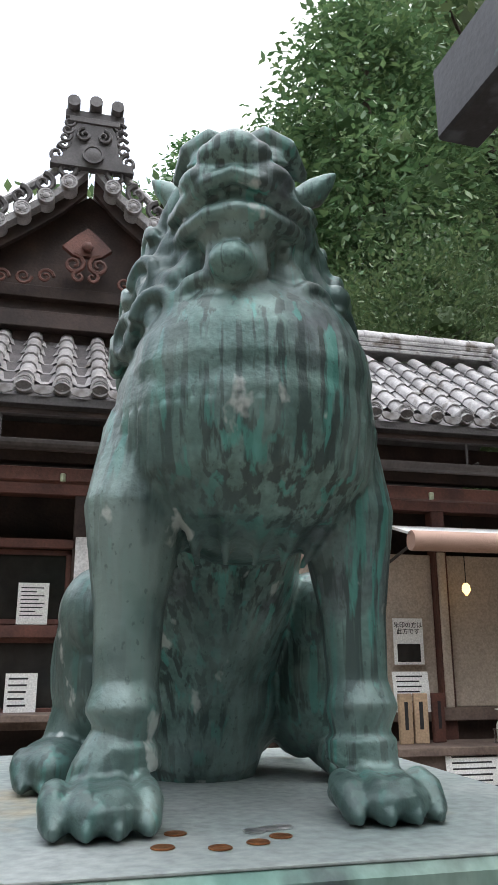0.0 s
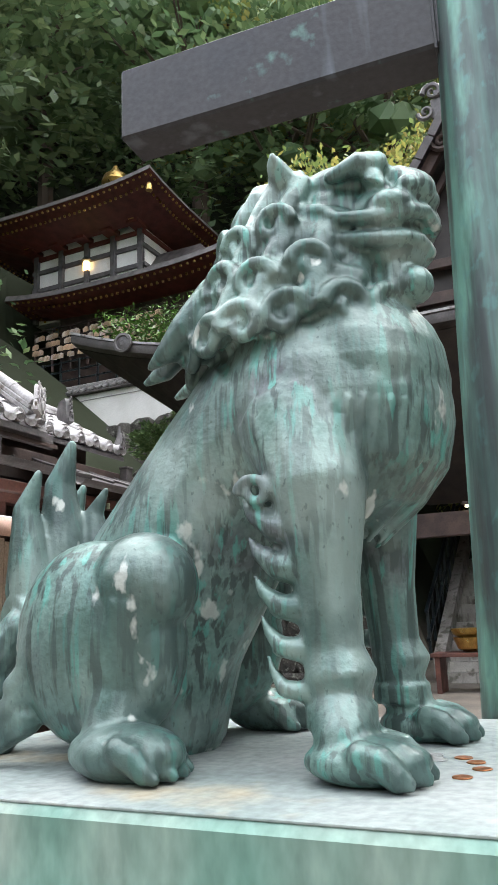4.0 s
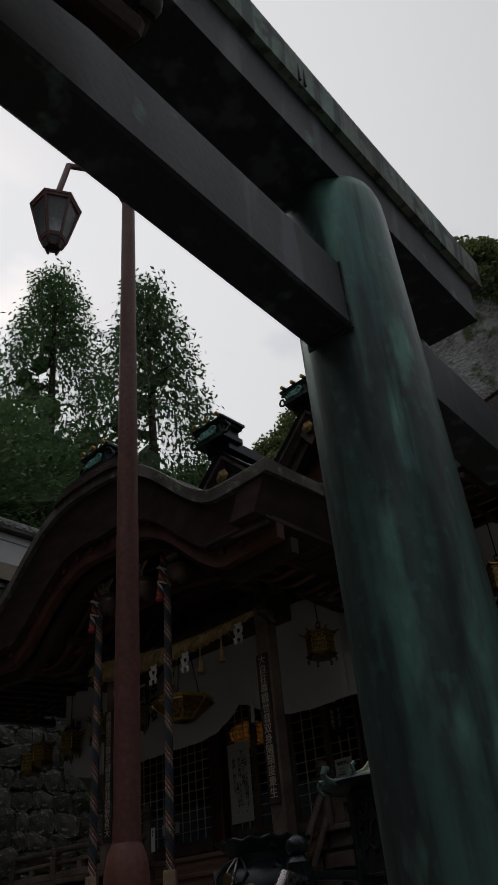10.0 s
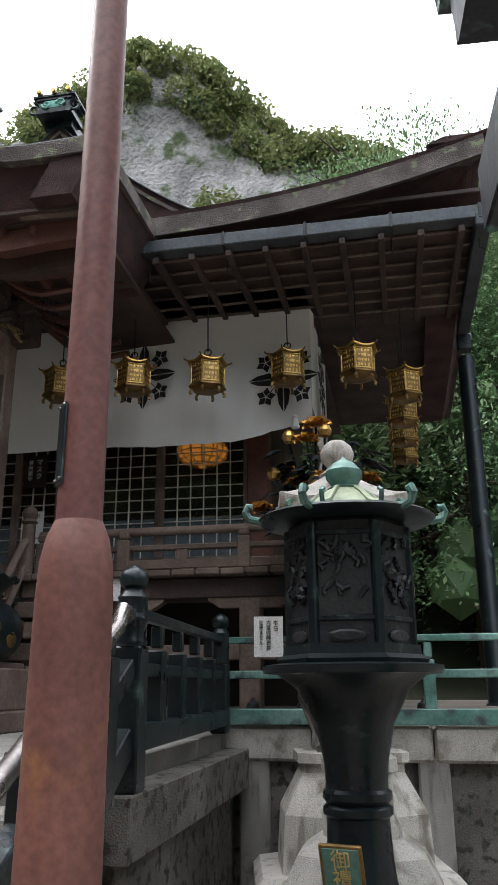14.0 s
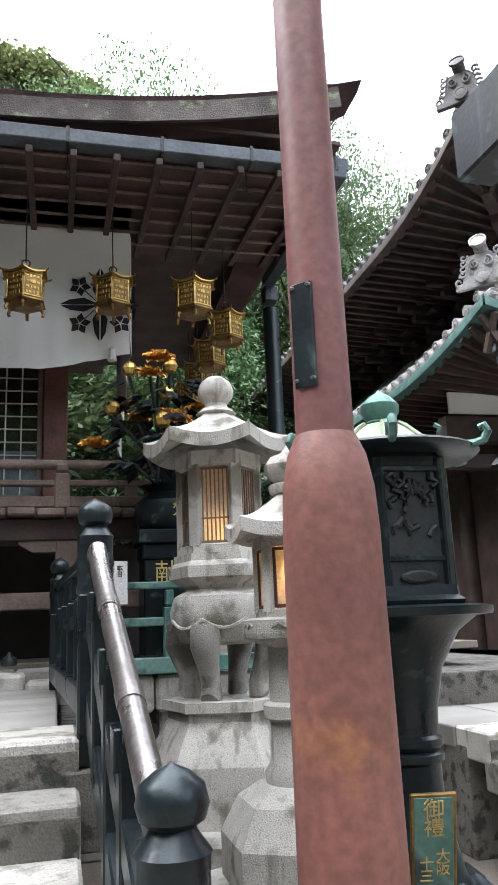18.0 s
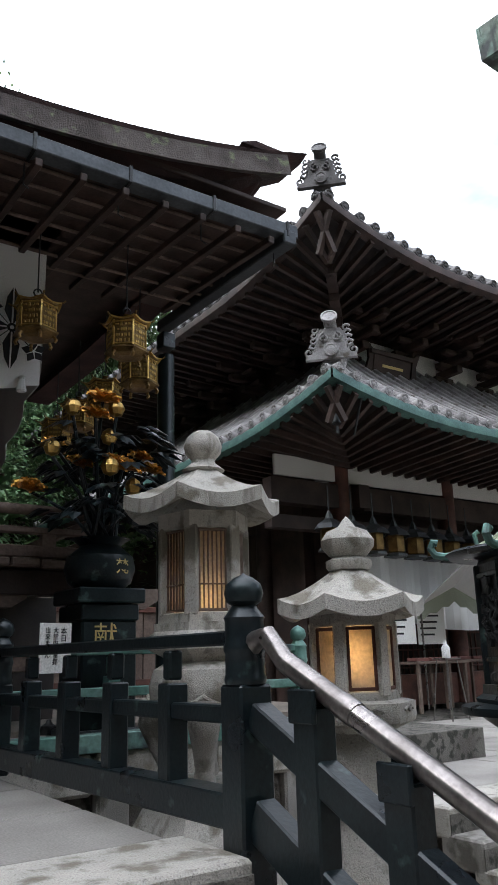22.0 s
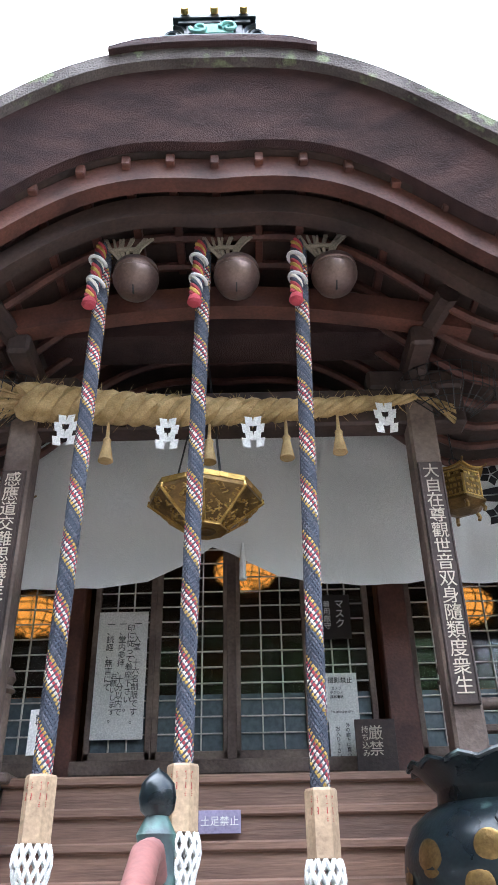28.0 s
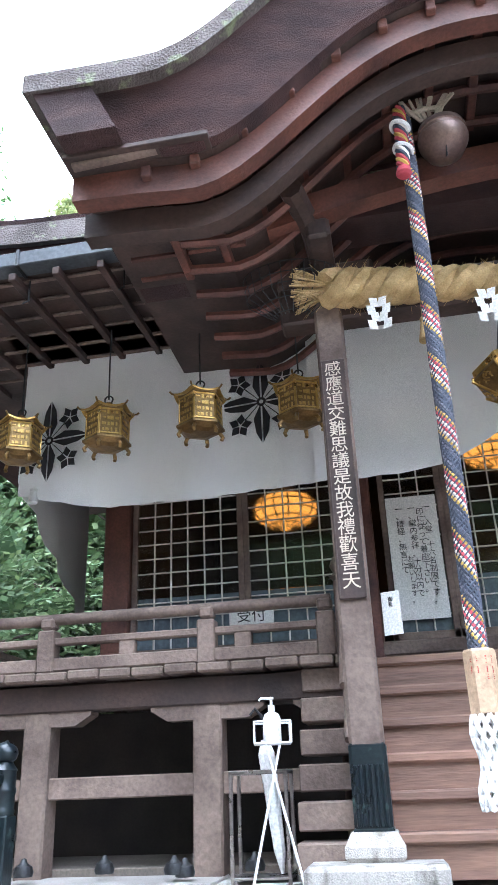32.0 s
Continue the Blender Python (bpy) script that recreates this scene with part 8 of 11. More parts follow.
# gable that rises behind the ridge
GX, GY = 0.08, 6.7
part("gable_wall", MB().prism([(-1.5, 3.9), (-1.5, 4.35), (0, 5.5), (1.5, 4.35), (1.5, 3.9)], 0.12, pose(GX, GY + 0.12, 0, 90, 0, 0)), WOOD_DARK, shop)
part("gable_beam", MB().box(2.8, 0.16, 0.16, (GX, GY - 0.04, 4.14)), WOOD_DARK, shop)
part("gable_beam", MB().box(2.6, 0.12, 0.12, (GX, GY - 0.03, 4.42)), WOOD_DARK, shop)
for e in (-1, 1):
    pts = [(e * (0.03 + 1.55 * k / 8), 5.58 - 1.22 * (k / 8) ** 0.82) for k in range(9)]
    part("bargeboard", MB().grid([[(GX + x, GY - 0.22, z - d) for x, z in pts] for d in (0.0, 0.17)], (0, -0.06, 0)), WOOD_DARK, shop, "dark bowed bargeboard")
    part("gable_slope", MB().grid([[(GX + x, y, z + 0.05) for x, z in pts] for y in (GY - 0.34, GY + 1.6)], (0, 0, 0.08)), TILE, shop)
    mb = MB()
    for x, z in pts[1:]:
        mb.tube([(GX + x, GY - 0.32, z + 0.1), (GX + x, GY + 1.5, z + 0.1)], 0.06, 8)
    part("gable_tiles", mb, TILE, shop, smooth=True)
    for x, z in pts[1:]:
        part("eave_tile", EAVE_TILE, None, shop, m=Matrix.Translation((GX + x - e * 0.03, GY - 0.4, z + 0.02)) @ Matrix.Scale(1.05, 4))
    mb = MB()
    for k, (x, z) in enumerate(pts[1:7]):
        scroll(mb, (GX + x, GY - 0.36, z + 0.17), 0.1, 1.3, 0.03, e, start=math.pi / 2)
    part("verge_scroll", mb, TILE_DARK, shop, "wave-scroll verge tiles", True)
    part("outer_verge", MB().tube([(GX + x, GY - 0.3, z + 0.3 - 0.02 * k) for k, (x, z) in enumerate(pts)], 0.04, 8), TILE, shop, smooth=True)
onigawara(shop, pose(GX, GY - 0.36, 5.55), 0.9, TILE_DARK)
mb = MB().box(0.34, 0.3, 0.06, (GX, GY - 0.25, 5.98)).box(0.46, 0.34, 0.06, (GX, GY - 0.25, 6.04)).box(0.26, 0.26, 0.2, (GX, GY - 0.25, 5.88)).box(0.54, 0.3, 0.08, (GX, GY - 0.25, 6.11))
for x in (-0.2, 0.0, 0.2):
    mb.tube([(GX + x, GY - 0.48, 6.19 + 0.02 * (x == 0)), (GX + x, GY + 0.1, 6.19)], 0.06, 10)
part("ridge_crown", mb, TILE_DARK, shop, "stacked ridge crown with three rolls", True)
# carved pendant in the gable
mb = MB().prism([(-0.22, 0.18), (-0.1, 0.3), (0, 0.38), (0.1, 0.3), (0.22, 0.18), (0.12, 0.1), (-0.12, 0.1)], 0.06, pose(GX, GY - 0.22, 4.62, 90, 0, 0))
mb.lathe([(0.05, 0), (0.05, 0.04), (0.02, 0.06)], 6, m=pose(GX, GY - 0.28, 4.8, 90, 0, 0))
for e in (-1, 1):
    scroll(mb, (GX + e * 0.11, GY - 0.26, 4.64), 0.1, 1.5, 0.025, e, start=math.pi / 2)
    scroll(mb, (GX + e * 0.06, GY - 0.26, 4.52), 0.06, 1.2, 0.02, -e, start=math.pi / 2)
    for k in range(4):
        scroll(mb, (GX + e * (0.35 + 0.19 * k), GY - 0.2, 4.52 - 0.02 * k), 0.075, 1.4, 0.018, e if k % 2 else -e)
part("carved_pendant", mb, WOOD_RED, shop, "carved wooden gable pendant with scrolls", True)
# lower copper roof over the lattice bay with tiled crest
part("lower_roof", MB().grid([[(x, 5.35, 2.66), (x, 5.9, 2.86), (x, 6.6, 3.16)] for x in (4.9, 6.0, 7.2, 8.6)], (0, 0, 0.07)), SHAKE, shop, "low grey-green copper roof")
for k in range(8):
    part("roof_seam", MB().tube([(5.1 + k * 0.48, 5.36, 2.69), (5.1 + k * 0.48, 5.9, 2.89), (5.1 + k * 0.48, 6.6, 3.19)], 0.018, 6), SHAKE, shop)
part("lower_gutter", MB().grid([[(x, 5.28 + 0.06 * math.cos(a), 2.62 - 0.05 * math.sin(a)) for a in [math.pi * k / 8 for k in range(9)]] for x in (4.9, 8.7)], (0, 0, 0.006)), SHAKE, shop)
part("step_roof_wall", MB().box(1.9, 0.1, 0.5, (5.6, 6.5, 3.2)), WOOD_DARK, shop)
part("side_roof_deck", MB().grid([[(x, 6.0, 3.22), (x, 6.9, 3.75)] for x in (4.7, 6.7)], (0, 0, 0.05)), TILE_DARK, shop)
part("side_roof_tiling", tile_field(MB(), (4.75, 6.0, 3.26), (1, 0, 0), (0, 0.9, 0.53), 1.9, 1.0), TILE, shop, smooth=True)
eave_row(shop, (4.75, 5.99, 3.26), (1, 0, 0), 1.9, 0.27, 0)
part("side_ridge", ridge(MB(), (4.7, 6.9, 3.78), (6.5, 6.9, 3.78), 0.16, 2, 0.07), TILE, shop, smooth=True)
onigawara(shop, pose(6.3, 6.6, 3.62, 0, 0, 60), 0.62, TILE_DARK)
onigawara(shop, pose(6.66, 6.0, 3.3, 0, 0, 30), 0.4, TILE_DARK)
part("hip_finial", MB().lathe([(0.05, 0), (0.08, 0.06), (0.05, 0.12), (0.03, 0.18), (0.012, 0.3)], 10, (6.75, 6.1, 3.34)), TILE_DARK, shop, smooth=True)
part("downpipe_box", MB().box(0.12, 0.1, 0.2, (6.6, 5.9, 2.95)).box(0.14, 0.12, 0.03, (6.6, 5.9, 3.06)), SHAKE, shop)
part("corner_lantern_arm", MB().box(0.04, 0.5, 0.04, (8.2, 5.8, 2.4)), WOOD_RED, shop)
part("bracket_end", MB().box(0.14, 0.4, 0.16, (7.9, 5.78, 2.46)).box(0.14, 0.4, 0.16, (6.1, 5.78, 2.46)), WOOD_DARK, shop)


# ---- things of the shop front ----
def sheet_of_paper(name, w, h, m, label, category, lines=(), ink=TEXT_INK, material=None):
    """A sheet with rows of unreadable writing as plain bars, each row a strip of its own."""
    t = thing(name, label, category, m)
    part("sheet", MB().box(w, 0.003, h, (0, 0, 0), b=0.001), material or PAPER, t)
    for z, x0, x1, th in lines:
        part("text_line", MB().box(x1 - x0, 0.0015, th, ((x0 + x1) / 2, -0.0025, z), b=0.0004), ink, t)
    return t


def text_rows(w, h, n, seed):
    r = random.Random(seed)
    return [(h * (0.38 - 0.76 * k / n), -w * 0.4, w * (0.4 - 0.3 * r.random()), h * 0.22 / n) for k in range(n)]


s = thing("fortune_sign", "white signboard with black brush writing for fortune slips", "sign", pose(0.32, 5.92, 1.86))
part("board", MB().box(0.4, 0.02, 0.5, b=0.004), WHITE, s)
lettering("writing", "みくじ", 0.17, TEXT_INK, s, pose(0, -0.012, 0.22, 90, 0, 0), 1.0, True)
s = thing("incense_sign", "white signboard with black writing for incense", "sign", pose(7.42, 5.86, 2.03))
part("board", MB().box(0.7, 0.02, 0.27, b=0.004), WHITE, s)
lettering("writing", "せんこう", 0.165, TEXT_INK, s, pose(0, -0.012, 0, 90, 0, 0))
s = thing("seal_notice", "white paper notice on the beige shutter pointing to the seal counter", "notice", pose(2.78, 5.94, 1.36))
part("sheet", MB().box(0.26, 0.003, 0.36, b=0.001), PAPER, s)
lettering("writing", "朱印の方は\n此方です", 0.05, TEXT_INK, s, pose(0, -0.003, 0.1, 90, 0, 0))
part("picture", MB().box(0.2, 0.002, 0.14, (0, -0.003, -0.09), b=0.0005), GLASS_DARK, s, "dark printed photograph")
for x, z, w, h, k in ((-0.16, 1.62, 0.22, 0.3, 8), (-0.46, 0.98, 0.22, 0.3, 6), (-0.2, 0.98, 0.22, 0.3, 5), (-1.5, 1.62, 0.22, 0.3, 7), (-0.72, 0.98, 0.2, 0.28, 6)):
    sheet_of_paper("window_notice", w, h, pose(x, 5.985, z), "white printed notice taped to the shop window", "notice", text_rows(w, h, k, k))
for x, z, w, h in ((2.72, 0.98, 0.3, 0.3), (3.05, 0.42, 0.5, 0.32)):
    sheet_of_paper("price_sheet", w, h, pose(x, 5.46 if z < 0.6 else 5.8, z, -8), "white price sheet with handwritten rows", "notice", text_rows(w, h, 6, 3))
sheet_of_paper("counter_notice", 0.2, 0.24, pose(1.9, 5.75, 0.8, -10), "small white card standing on the bench", "notice", text_rows(0.2, 0.24, 4, 6))
for k, x in enumerate((2.62, 2.76, 2.92)):
    t = thing("wooden_tablet", "upright brown wooden tablet with brushed writing, on the bench", "tablet", pose(x, 5.72 + 0.03 * k, 0.61, 0, 0, (5, -8, 14)[k]), group="wooden tablets on the bench")
    part("board", MB().box(0.11, 0.035, 0.36, (0, 0, 0.18), b=0.004), WOOD_PALE if k < 2 else WOOD_RED, t)
    part("writing", MB().box(0.03, 0.002, 0.2, (0, -0.019, 0.2), b=0.0005), TEXT_INK, t)
CARD = mat("cardboard", (0.55, 0.34, 0.15), (0.47, 0.28, 0.12), 0.8, scale=3, fine=90, bump=0.05)
for k, (x, z) in enumerate(((6.52, 0.0), (6.54, 0.34))):
    t = thing("cardboard_box", "brown cardboard carton stacked by the incense stall", "box", pose(x, 5.5, z, 0, 0, 6 * k), group="stacked cartons")
    part("carton", MB().box(0.44, 0.34, 0.33, (0, 0, 0.166), b=0.006), CARD, t)
    part("packing_tape", MB().box(0.45, 0.05, 0.002, (0, 0, 0.333), b=0.0005).box(0.05, 0.002, 0.2, (0, -0.171, 0.2), b=0.0005), PAPER, t)
t = thing("sanitizer_pump", "white pump bottle in a wire stand on the bench", "bottle", pose(3.36, 5.6, 0.61))
part("bottle", MB().lathe([(0.045, 0), (0.05, 0.01), (0.05, 0.13), (0.035, 0.16), (0.016, 0.17), (0.016, 0.19)], 18), WHITE, t, smooth=True)
part("pump", MB().cyl(0.008, 0.05, (0, 0, 0.19), 8).box(0.07, 0.02, 0.012, (-0.02, 0, 0.245)), WHITE, t)
mb = MB()
for k in range(6):
    a = k * math.pi / 3
    mb.tube([(0.075 * math.cos(a), 0.075 * math.sin(a), 0.0), (0.075 * math.cos(a), 0.075 * math.sin(a), 0.1)], 0.004, 5)
for z in (0.004, 0.1):
    mb.tube([(0.075 * math.cos(a), 0.075 * math.sin(a), z) for a in [k * math.pi / 8 for k in range(17)]], 0.004, 5)
part("wire_basket", mb, STEEL, t)
t = thing("stand_table", "small folding table with thin steel legs beside the bench", "table", pose(3.4, 5.1, 0))
part("tabletop", MB().box(0.4, 0.4, 0.025, (0, 0, 0.58)), WOOD_RED, t)
for e in (-1, 1):
    for f in (-1, 1):
        part("leg", MB().tube([(e * 0.17, f * 0.17, 0), (e * 0.13, -f * 0.13, 0.57)], 0.011, 8), STEEL, t)
t = thing("stall_lamp", "small amber bulb glowing under the awning", "lamp", pose(3.25, 5.8, 1.72))
part("bulb", MB().lathe([(0.008, 0), (0.035, 0.04), (0.03, 0.08), (0.014, 0.1)], 14), LAMP_WARM, t, smooth=True)
part("cord", MB().tube([(0, 0, 0.1), (0, 0, 0.62)], 0.004, 5), BLACK, t)
t = thing("corner_lamp", "small red lamp under the low eave corner", "lamp", pose(8.3, 5.6, 2.3))
part("shade", MB().lathe([(0.03, 0), (0.09, 0.03), (0.1, 0.12), (0.05, 0.17), (0.02, 0.2)], 16), RUST, t, smooth=True)
s = thing("charm_sign", "white signboard with black writing for charms under the awning end", "sign", pose(4.66, 5.16, 1.93))
part("board", MB().box(0.42, 0.02, 0.27, b=0.004), WHITE, s)
lettering("writing", "御守", 0.17, TEXT_INK, s, pose(0, -0.012, 0, 90, 0, 0))

# ---- gables and ridge ornaments above the porch ----
VERDIGRIS = mat("bright_verdigris", (0.16, 0.42, 0.36), (0.25, 0.50, 0.44), 0.6, 0.15, scale=8, fine=60, bump=0.2, vary=0.05)
def ridge_crown(parent, x, y, z, s=1.0, material=None):
    """Stacked copper ridge end with scrolls and a row of gilt knobs."""
    mat_ = material or IRON
    m = Matrix.Translation((x, y, z)) @ Matrix.Scale(s, 4)
    part("crown_base", MB().box(0.62, 0.5, 0.10, (0, 0, 0.05), m).box(0.5, 0.46, 0.16, (0, 0, 0.18), m).box(0.64, 0.5, 0.05, (0, 0, 0.285), m).box(0.74, 0.54, 0.05, (0, 0, 0.335), m), mat_, parent, "stacked verdigris copper ridge end")
    for e in (-1, 1):
        mb = MB()
        scroll(mb, (0, 0, 0), 0.13, 1.4, 0.032, e, start=math.pi / 2)
        part("crown_scroll", mb, mat_, parent, smooth=True, m=m @ pose(e * 0.36, 0.2, 0.14))
        mb = MB()
        scroll(mb, (0, 0, 0), 0.08, 1.3, 0.022, -e, start=0)
        part("crown_scroll", mb, VERDIGRIS, parent, smooth=True, m=m @ pose(e * 0.13, 0.26, 0.17))
    part("crown_panel", MB().box(0.34, 0.02, 0.14, (0, 0.245, 0.17), m), VERDIGRIS, parent, "turquoise panel")
    for k in (-1, 0, 1):
        part("gilt_knob", MB().cyl(0.04, 0.06, (0, 0, 0), 12, m @ pose(k * 0.26, 0.26, 0.4, -90, 0, 0)), GOLD, parent, "gilt knob")
        part("crown_roll", MB().tube([(k * 0.26, 0.24, 0.4), (k * 0.26, -0.26, 0.4)], 0.045, 10).mesh("crown_roll", mat_, True), None, parent, m=m)


def front_gable(y, zp, half, zb, depth, label):
    g = thing("ridge_gable", label, "gable", group="front gables of the roof")
    us = [half * (k / 24 * 2 - 1) for k in range(25)]
    def h(u):
        f = abs(u) / half
        return zb + (zp - zb) * (1 - f) ** 1.55
    part("bark_slope", MB().grid([[(CX + u, yy, h(u)) for u in us] for yy in (y, y - depth * 0.5, y - depth)], (0, 0, 0.12)), BARK_TOP, g)
    part("bark_verge", MB().grid([[(CX + u * (1 - 0.05 * w), y + 0.02 - 0.1 * w, h(u) - 0.26 * w) for u in us] for w in (0, 0.5, 1.0)], thick=(0, 0.2, 0)), BARK, g, "layered bark verge")
    part("verge_lip", MB().tube([(CX + u, y + 0.03, h(u) + 0.01) for u in us], 0.016, 6), IRON, g)
    part("barge_board", MB().grid([[(CX + u * 0.92, y - 0.16, h(u) - 0.26 - 0.2 * w) for u in us] for w in (0, 1)], thick=(0, 0.08, 0)), WOOD_DARK, g)
    part("gable_board", MB().grid([[(CX + u * 0.85, y - 0.5, max(h(u) - 0.3, zb - 0.2)) for u in us], [(CX + u * 0.85, y - 0.5, zb - 0.4) for u in us]], thick=(0, 0.06, 0)), WOOD_RED, g)
    part("gable_fitting", MB().lathe([(0.02, 0), (0.1, 0.02), (0.12, 0.03), (0.02, 0.05)], 6, m=pose(CX, y - 0.02, zp - 0.42, -90, 0, 0)), GOLD_DARK, g)
    part("gable_pendant", MB().prism([(-0.22, 0.0), (-0.08, -0.2), (0, -0.3), (0.08, -0.2), (0.22, 0), (0, 0.1)], 0.05, pose(CX, y - 0.05, zp - 0.45, 90, 0, 0)), WOOD_DARK, g)
    b = MB()
    bar(b, (CX, y + 0.05, zp + 0.02), (CX, y - depth, zp + 0.02), 0.42, 0.16)
    part("ridge_box", b, IRON, g)
    ridge_crown(g, CX, y + 0.02, zp + 0.06, 0.85)


front_gable(-7.4, 7.15, 2.35, 5.6, 2.2, "smaller bark-thatched gable behind the porch ridge")
front_gable(-9.6, 8.95, 2.9, 6.95, 3.2, "larger bark-thatched gable on the main ridge")
crown = thing("porch_ridge_crown", "turquoise verdigris ridge ornament above the porch bow", "ornament")
for k in range(5):
    part("crown_course", MB().grid([[(CX + u, y, bow(u) + 0.03 + 0.04 * k) for u in [(0.60 - 0.03 * k) * (i / 10 * 2 - 1) for i in range(11)]] for y in (-5.12 - 0.02 * k, -5.7, -6.4)], thick=(0, 0, 0.04)), BARK if k < 4 else IRON, crown)
ridge_crown(crown, CX, -5.42, 6.02, 0.7)
hr = solo("main_ridge", MB().box(7.0, 0.5, 0.3, (CX, -11.2, 8.0)).box(7.3, 0.6, 0.08, (CX, -11.2, 8.18)), IRON, "green copper main ridge of the hall", "ridge")
for s in (-1, 1):
    fish = thing("bracket_carving", "weathered carved beast bracket under the porch eave", "carving", pose(CX + s * 1.55, -5.8, 4.55, 0, 0, 0), group="carved porch brackets")
    mb = MB().tube([(0, -0.1, 0), (s * 0.1, 0.02, 0.05), (s * 0.3, 0.1, 0.0), (s * 0.5, 0.14, -0.04)], 0.07, 9, [0.10, 0.085, 0.06, 0.02])
    for k in range(4):
        scroll(mb, (s * (0.06 + 0.11 * k), 0.12, 0.05 - 0.02 * k), 0.06 - 0.007 * k, 1.2, 0.02, s)
    part("beast", mb, WOOD_GREY, fish, smooth=True)
    net = thing("wire_guard", "dark wire-mesh guard round the pillar head", "net", pose(CX + s * 1.42, -6.5, 4.22), group="wire guards")
    mb = MB()
    for k in range(14):
        a = math.pi * k / 13
        mb.tube([(0.3 * math.cos(a), 0.22 * math.sin(a), 0.14), (0.27 * math.cos(a), 0.2 * math.sin(a), -0.02), (0.1 * math.cos(a), 0.08 * math.sin(a), -0.14)], 0.003, 4)
    for z, q in ((0.14, 0.3), (0.07, 0.29), (0.0, 0.28), (-0.06, 0.2), (-0.12, 0.12)):
        mb.tube([(q * math.cos(a), q * 0.72 * math.sin(a), z) for a in [math.pi * k / 13 for k in range(14)]], 0.003, 4)
    tagged(part("mesh_wire", mb, DARK_BRONZE, net), kind="stuff")

# ---- dark gabled hall east of the court ----
dark = thing("gabled_hall", "dark wooden hall with sweeping roof and tall front gable", "building")
DX = 11.0
def eave_h(y):
    """Height of the eave line along the front, lifted at both corners."""
    return 5.78 + 1.05 * (abs(y - 3.05) / 7.1) ** 2.6
DY = [3.05 + 7.15 * (k / 24 * 2 - 1) for k in range(25)]
part("eave_edge", MB().grid([[(DX + dx, y, eave_h(y) + dz) for y in DY] for dx, dz in ((0.0, 0.02), (-0.02, 0.1), (0.0, 0.2), (0.1, 0.24), (0.3, 0.2), (0.3, -0.05), (0.0, 0.02))]), SHAKE, dark, "layered grey copper eave edge", True)
part("eave_line", MB().grid([[(DX - 0.03, y, eave_h(y) + dz) for y in DY] for dz in (0.205, 0.25)], (-0.05, 0, 0)), TILE, dark, "pale grey eave rim")
part("soffit", MB().grid([[(DX + 0.2 + 2.6 * f, 3.05 + (y - 3.05) * (1 - 0.42 * f), eave_h(y) - 0.05 - 2.5 * f) for y in DY] for f in (0.0, 0.5, 1.0)], (0, 0, -0.06)), BLACK_AND_SHADE, dark, "boarded underside, near-black with shade in its colour")
part("main_roof", MB().grid([[(DX + 0.2 + 7.0 * f, 3.05 + (y - 3.05) * (1 - 0.25 * f), eave_h(y) * (1 - f) + (6.6 + 3.2 * f ** 0.8) * f + 0.2) for y in DY] for f in (0, 0.15, 0.3, 0.5, 0.75, 1.0)], (0, 0, 0.2)), SHAKE, dark, "grey copper-sheet roof slope", True)
# front gable with curved barge
GYC = 2.35
for e in (-1, 1):
    pts = [(GYC + e * (0.05 + 3.4 * k / 14), 9.32 - 3.2 * (1 - (1 - k / 14) ** 1.75)) for k in range(15)]
    part("bargeboard", MB().grid([[(DX - 0.05, y, z - d) for y, z in pts] for d in (0.02, 0.34)], (-0.14, 0, 0)), WOOD_DARK, dark, "dark bowed bargeboard")
    part("inner_barge", MB().grid([[(DX + 0.25, y - e * 0.1, z - d) for y, z in pts] for d in (0.34, 0.52)], (-0.1, 0, 0)), WOOD_DARK, dark)
    part("verge_roof", MB().grid([[(x, y, z + h) for y, z in pts] for x, h in ((DX - 0.2, -0.02), (DX - 0.22, 0.14), (DX - 0.1, 0.18), (DX + 5.5, 0.18))]), SHAKE, dark, "layered shingle verge", True)
    for k in range(14):
        (y0, z0), (y1, z1) = pts[k], pts[k + 1]
        b = MB()
        bar(b, (DX - 0.235, y0, z0 + 0.06), (DX - 0.235, y0 + (y1 - y0) * 0.95, z0 + (z1 - z0) * 0.95 + 0.06), 0.02, 0.15)
        part("verge_shingle", b, SHAKE, dark)
part("gable_panel", MB().prism([(-3.2, 6.05), (-2.2, 6.6), (-1.1, 7.55), (0, 9.1), (1.1, 7.55), (2.2, 6.6), (3.2, 6.05)], 0.1, Matrix.Translation((DX + 0.5, GYC, 0)) @ pose(0, 0, 0, 90, 0, 90)), BLACK_AND_SHADE, dark)
part("gable_tie", MB().box(0.16, 5.6, 0.2, (DX + 0.3, GYC, 6.32)).box(0.14, 3.0, 0.16, (DX + 0.36, GYC, 6.95)).box(0.14, 0.2, 1.6, (DX + 0.36, GYC, 7.5)), WOOD_DARK, dark)
mb = MB()
scroll(mb, (DX - 0.12, GYC - 0.14, 8.92), 0.17, 1.4, 0.05, 1, "x")
scroll(mb, (DX - 0.12, GYC + 0.14, 8.92), 0.17, 1.4, 0.05, -1, "x")
part("gable_pendant", mb, WOOD_DARK, dark, smooth=True)
mb = MB().box(0.22, 0.5, 0.36, (DX, GYC, 9.57)).box(0.3, 0.36, 0.12, (DX, GYC, 9.83))
for e in (-1, 1):
    scroll(mb, (DX - 0.14, GYC + e * 0.2, 9.87), 0.17, 1.3, 0.05, e, "x")
    scroll(mb, (DX - 0.14, GYC + e * 0.34, 9.52), 0.14, 1.3, 0.045, -e, "x")
part("ridge_end", mb, TILE_DARK, dark, "scrolled dark ridge-end ornament", True)
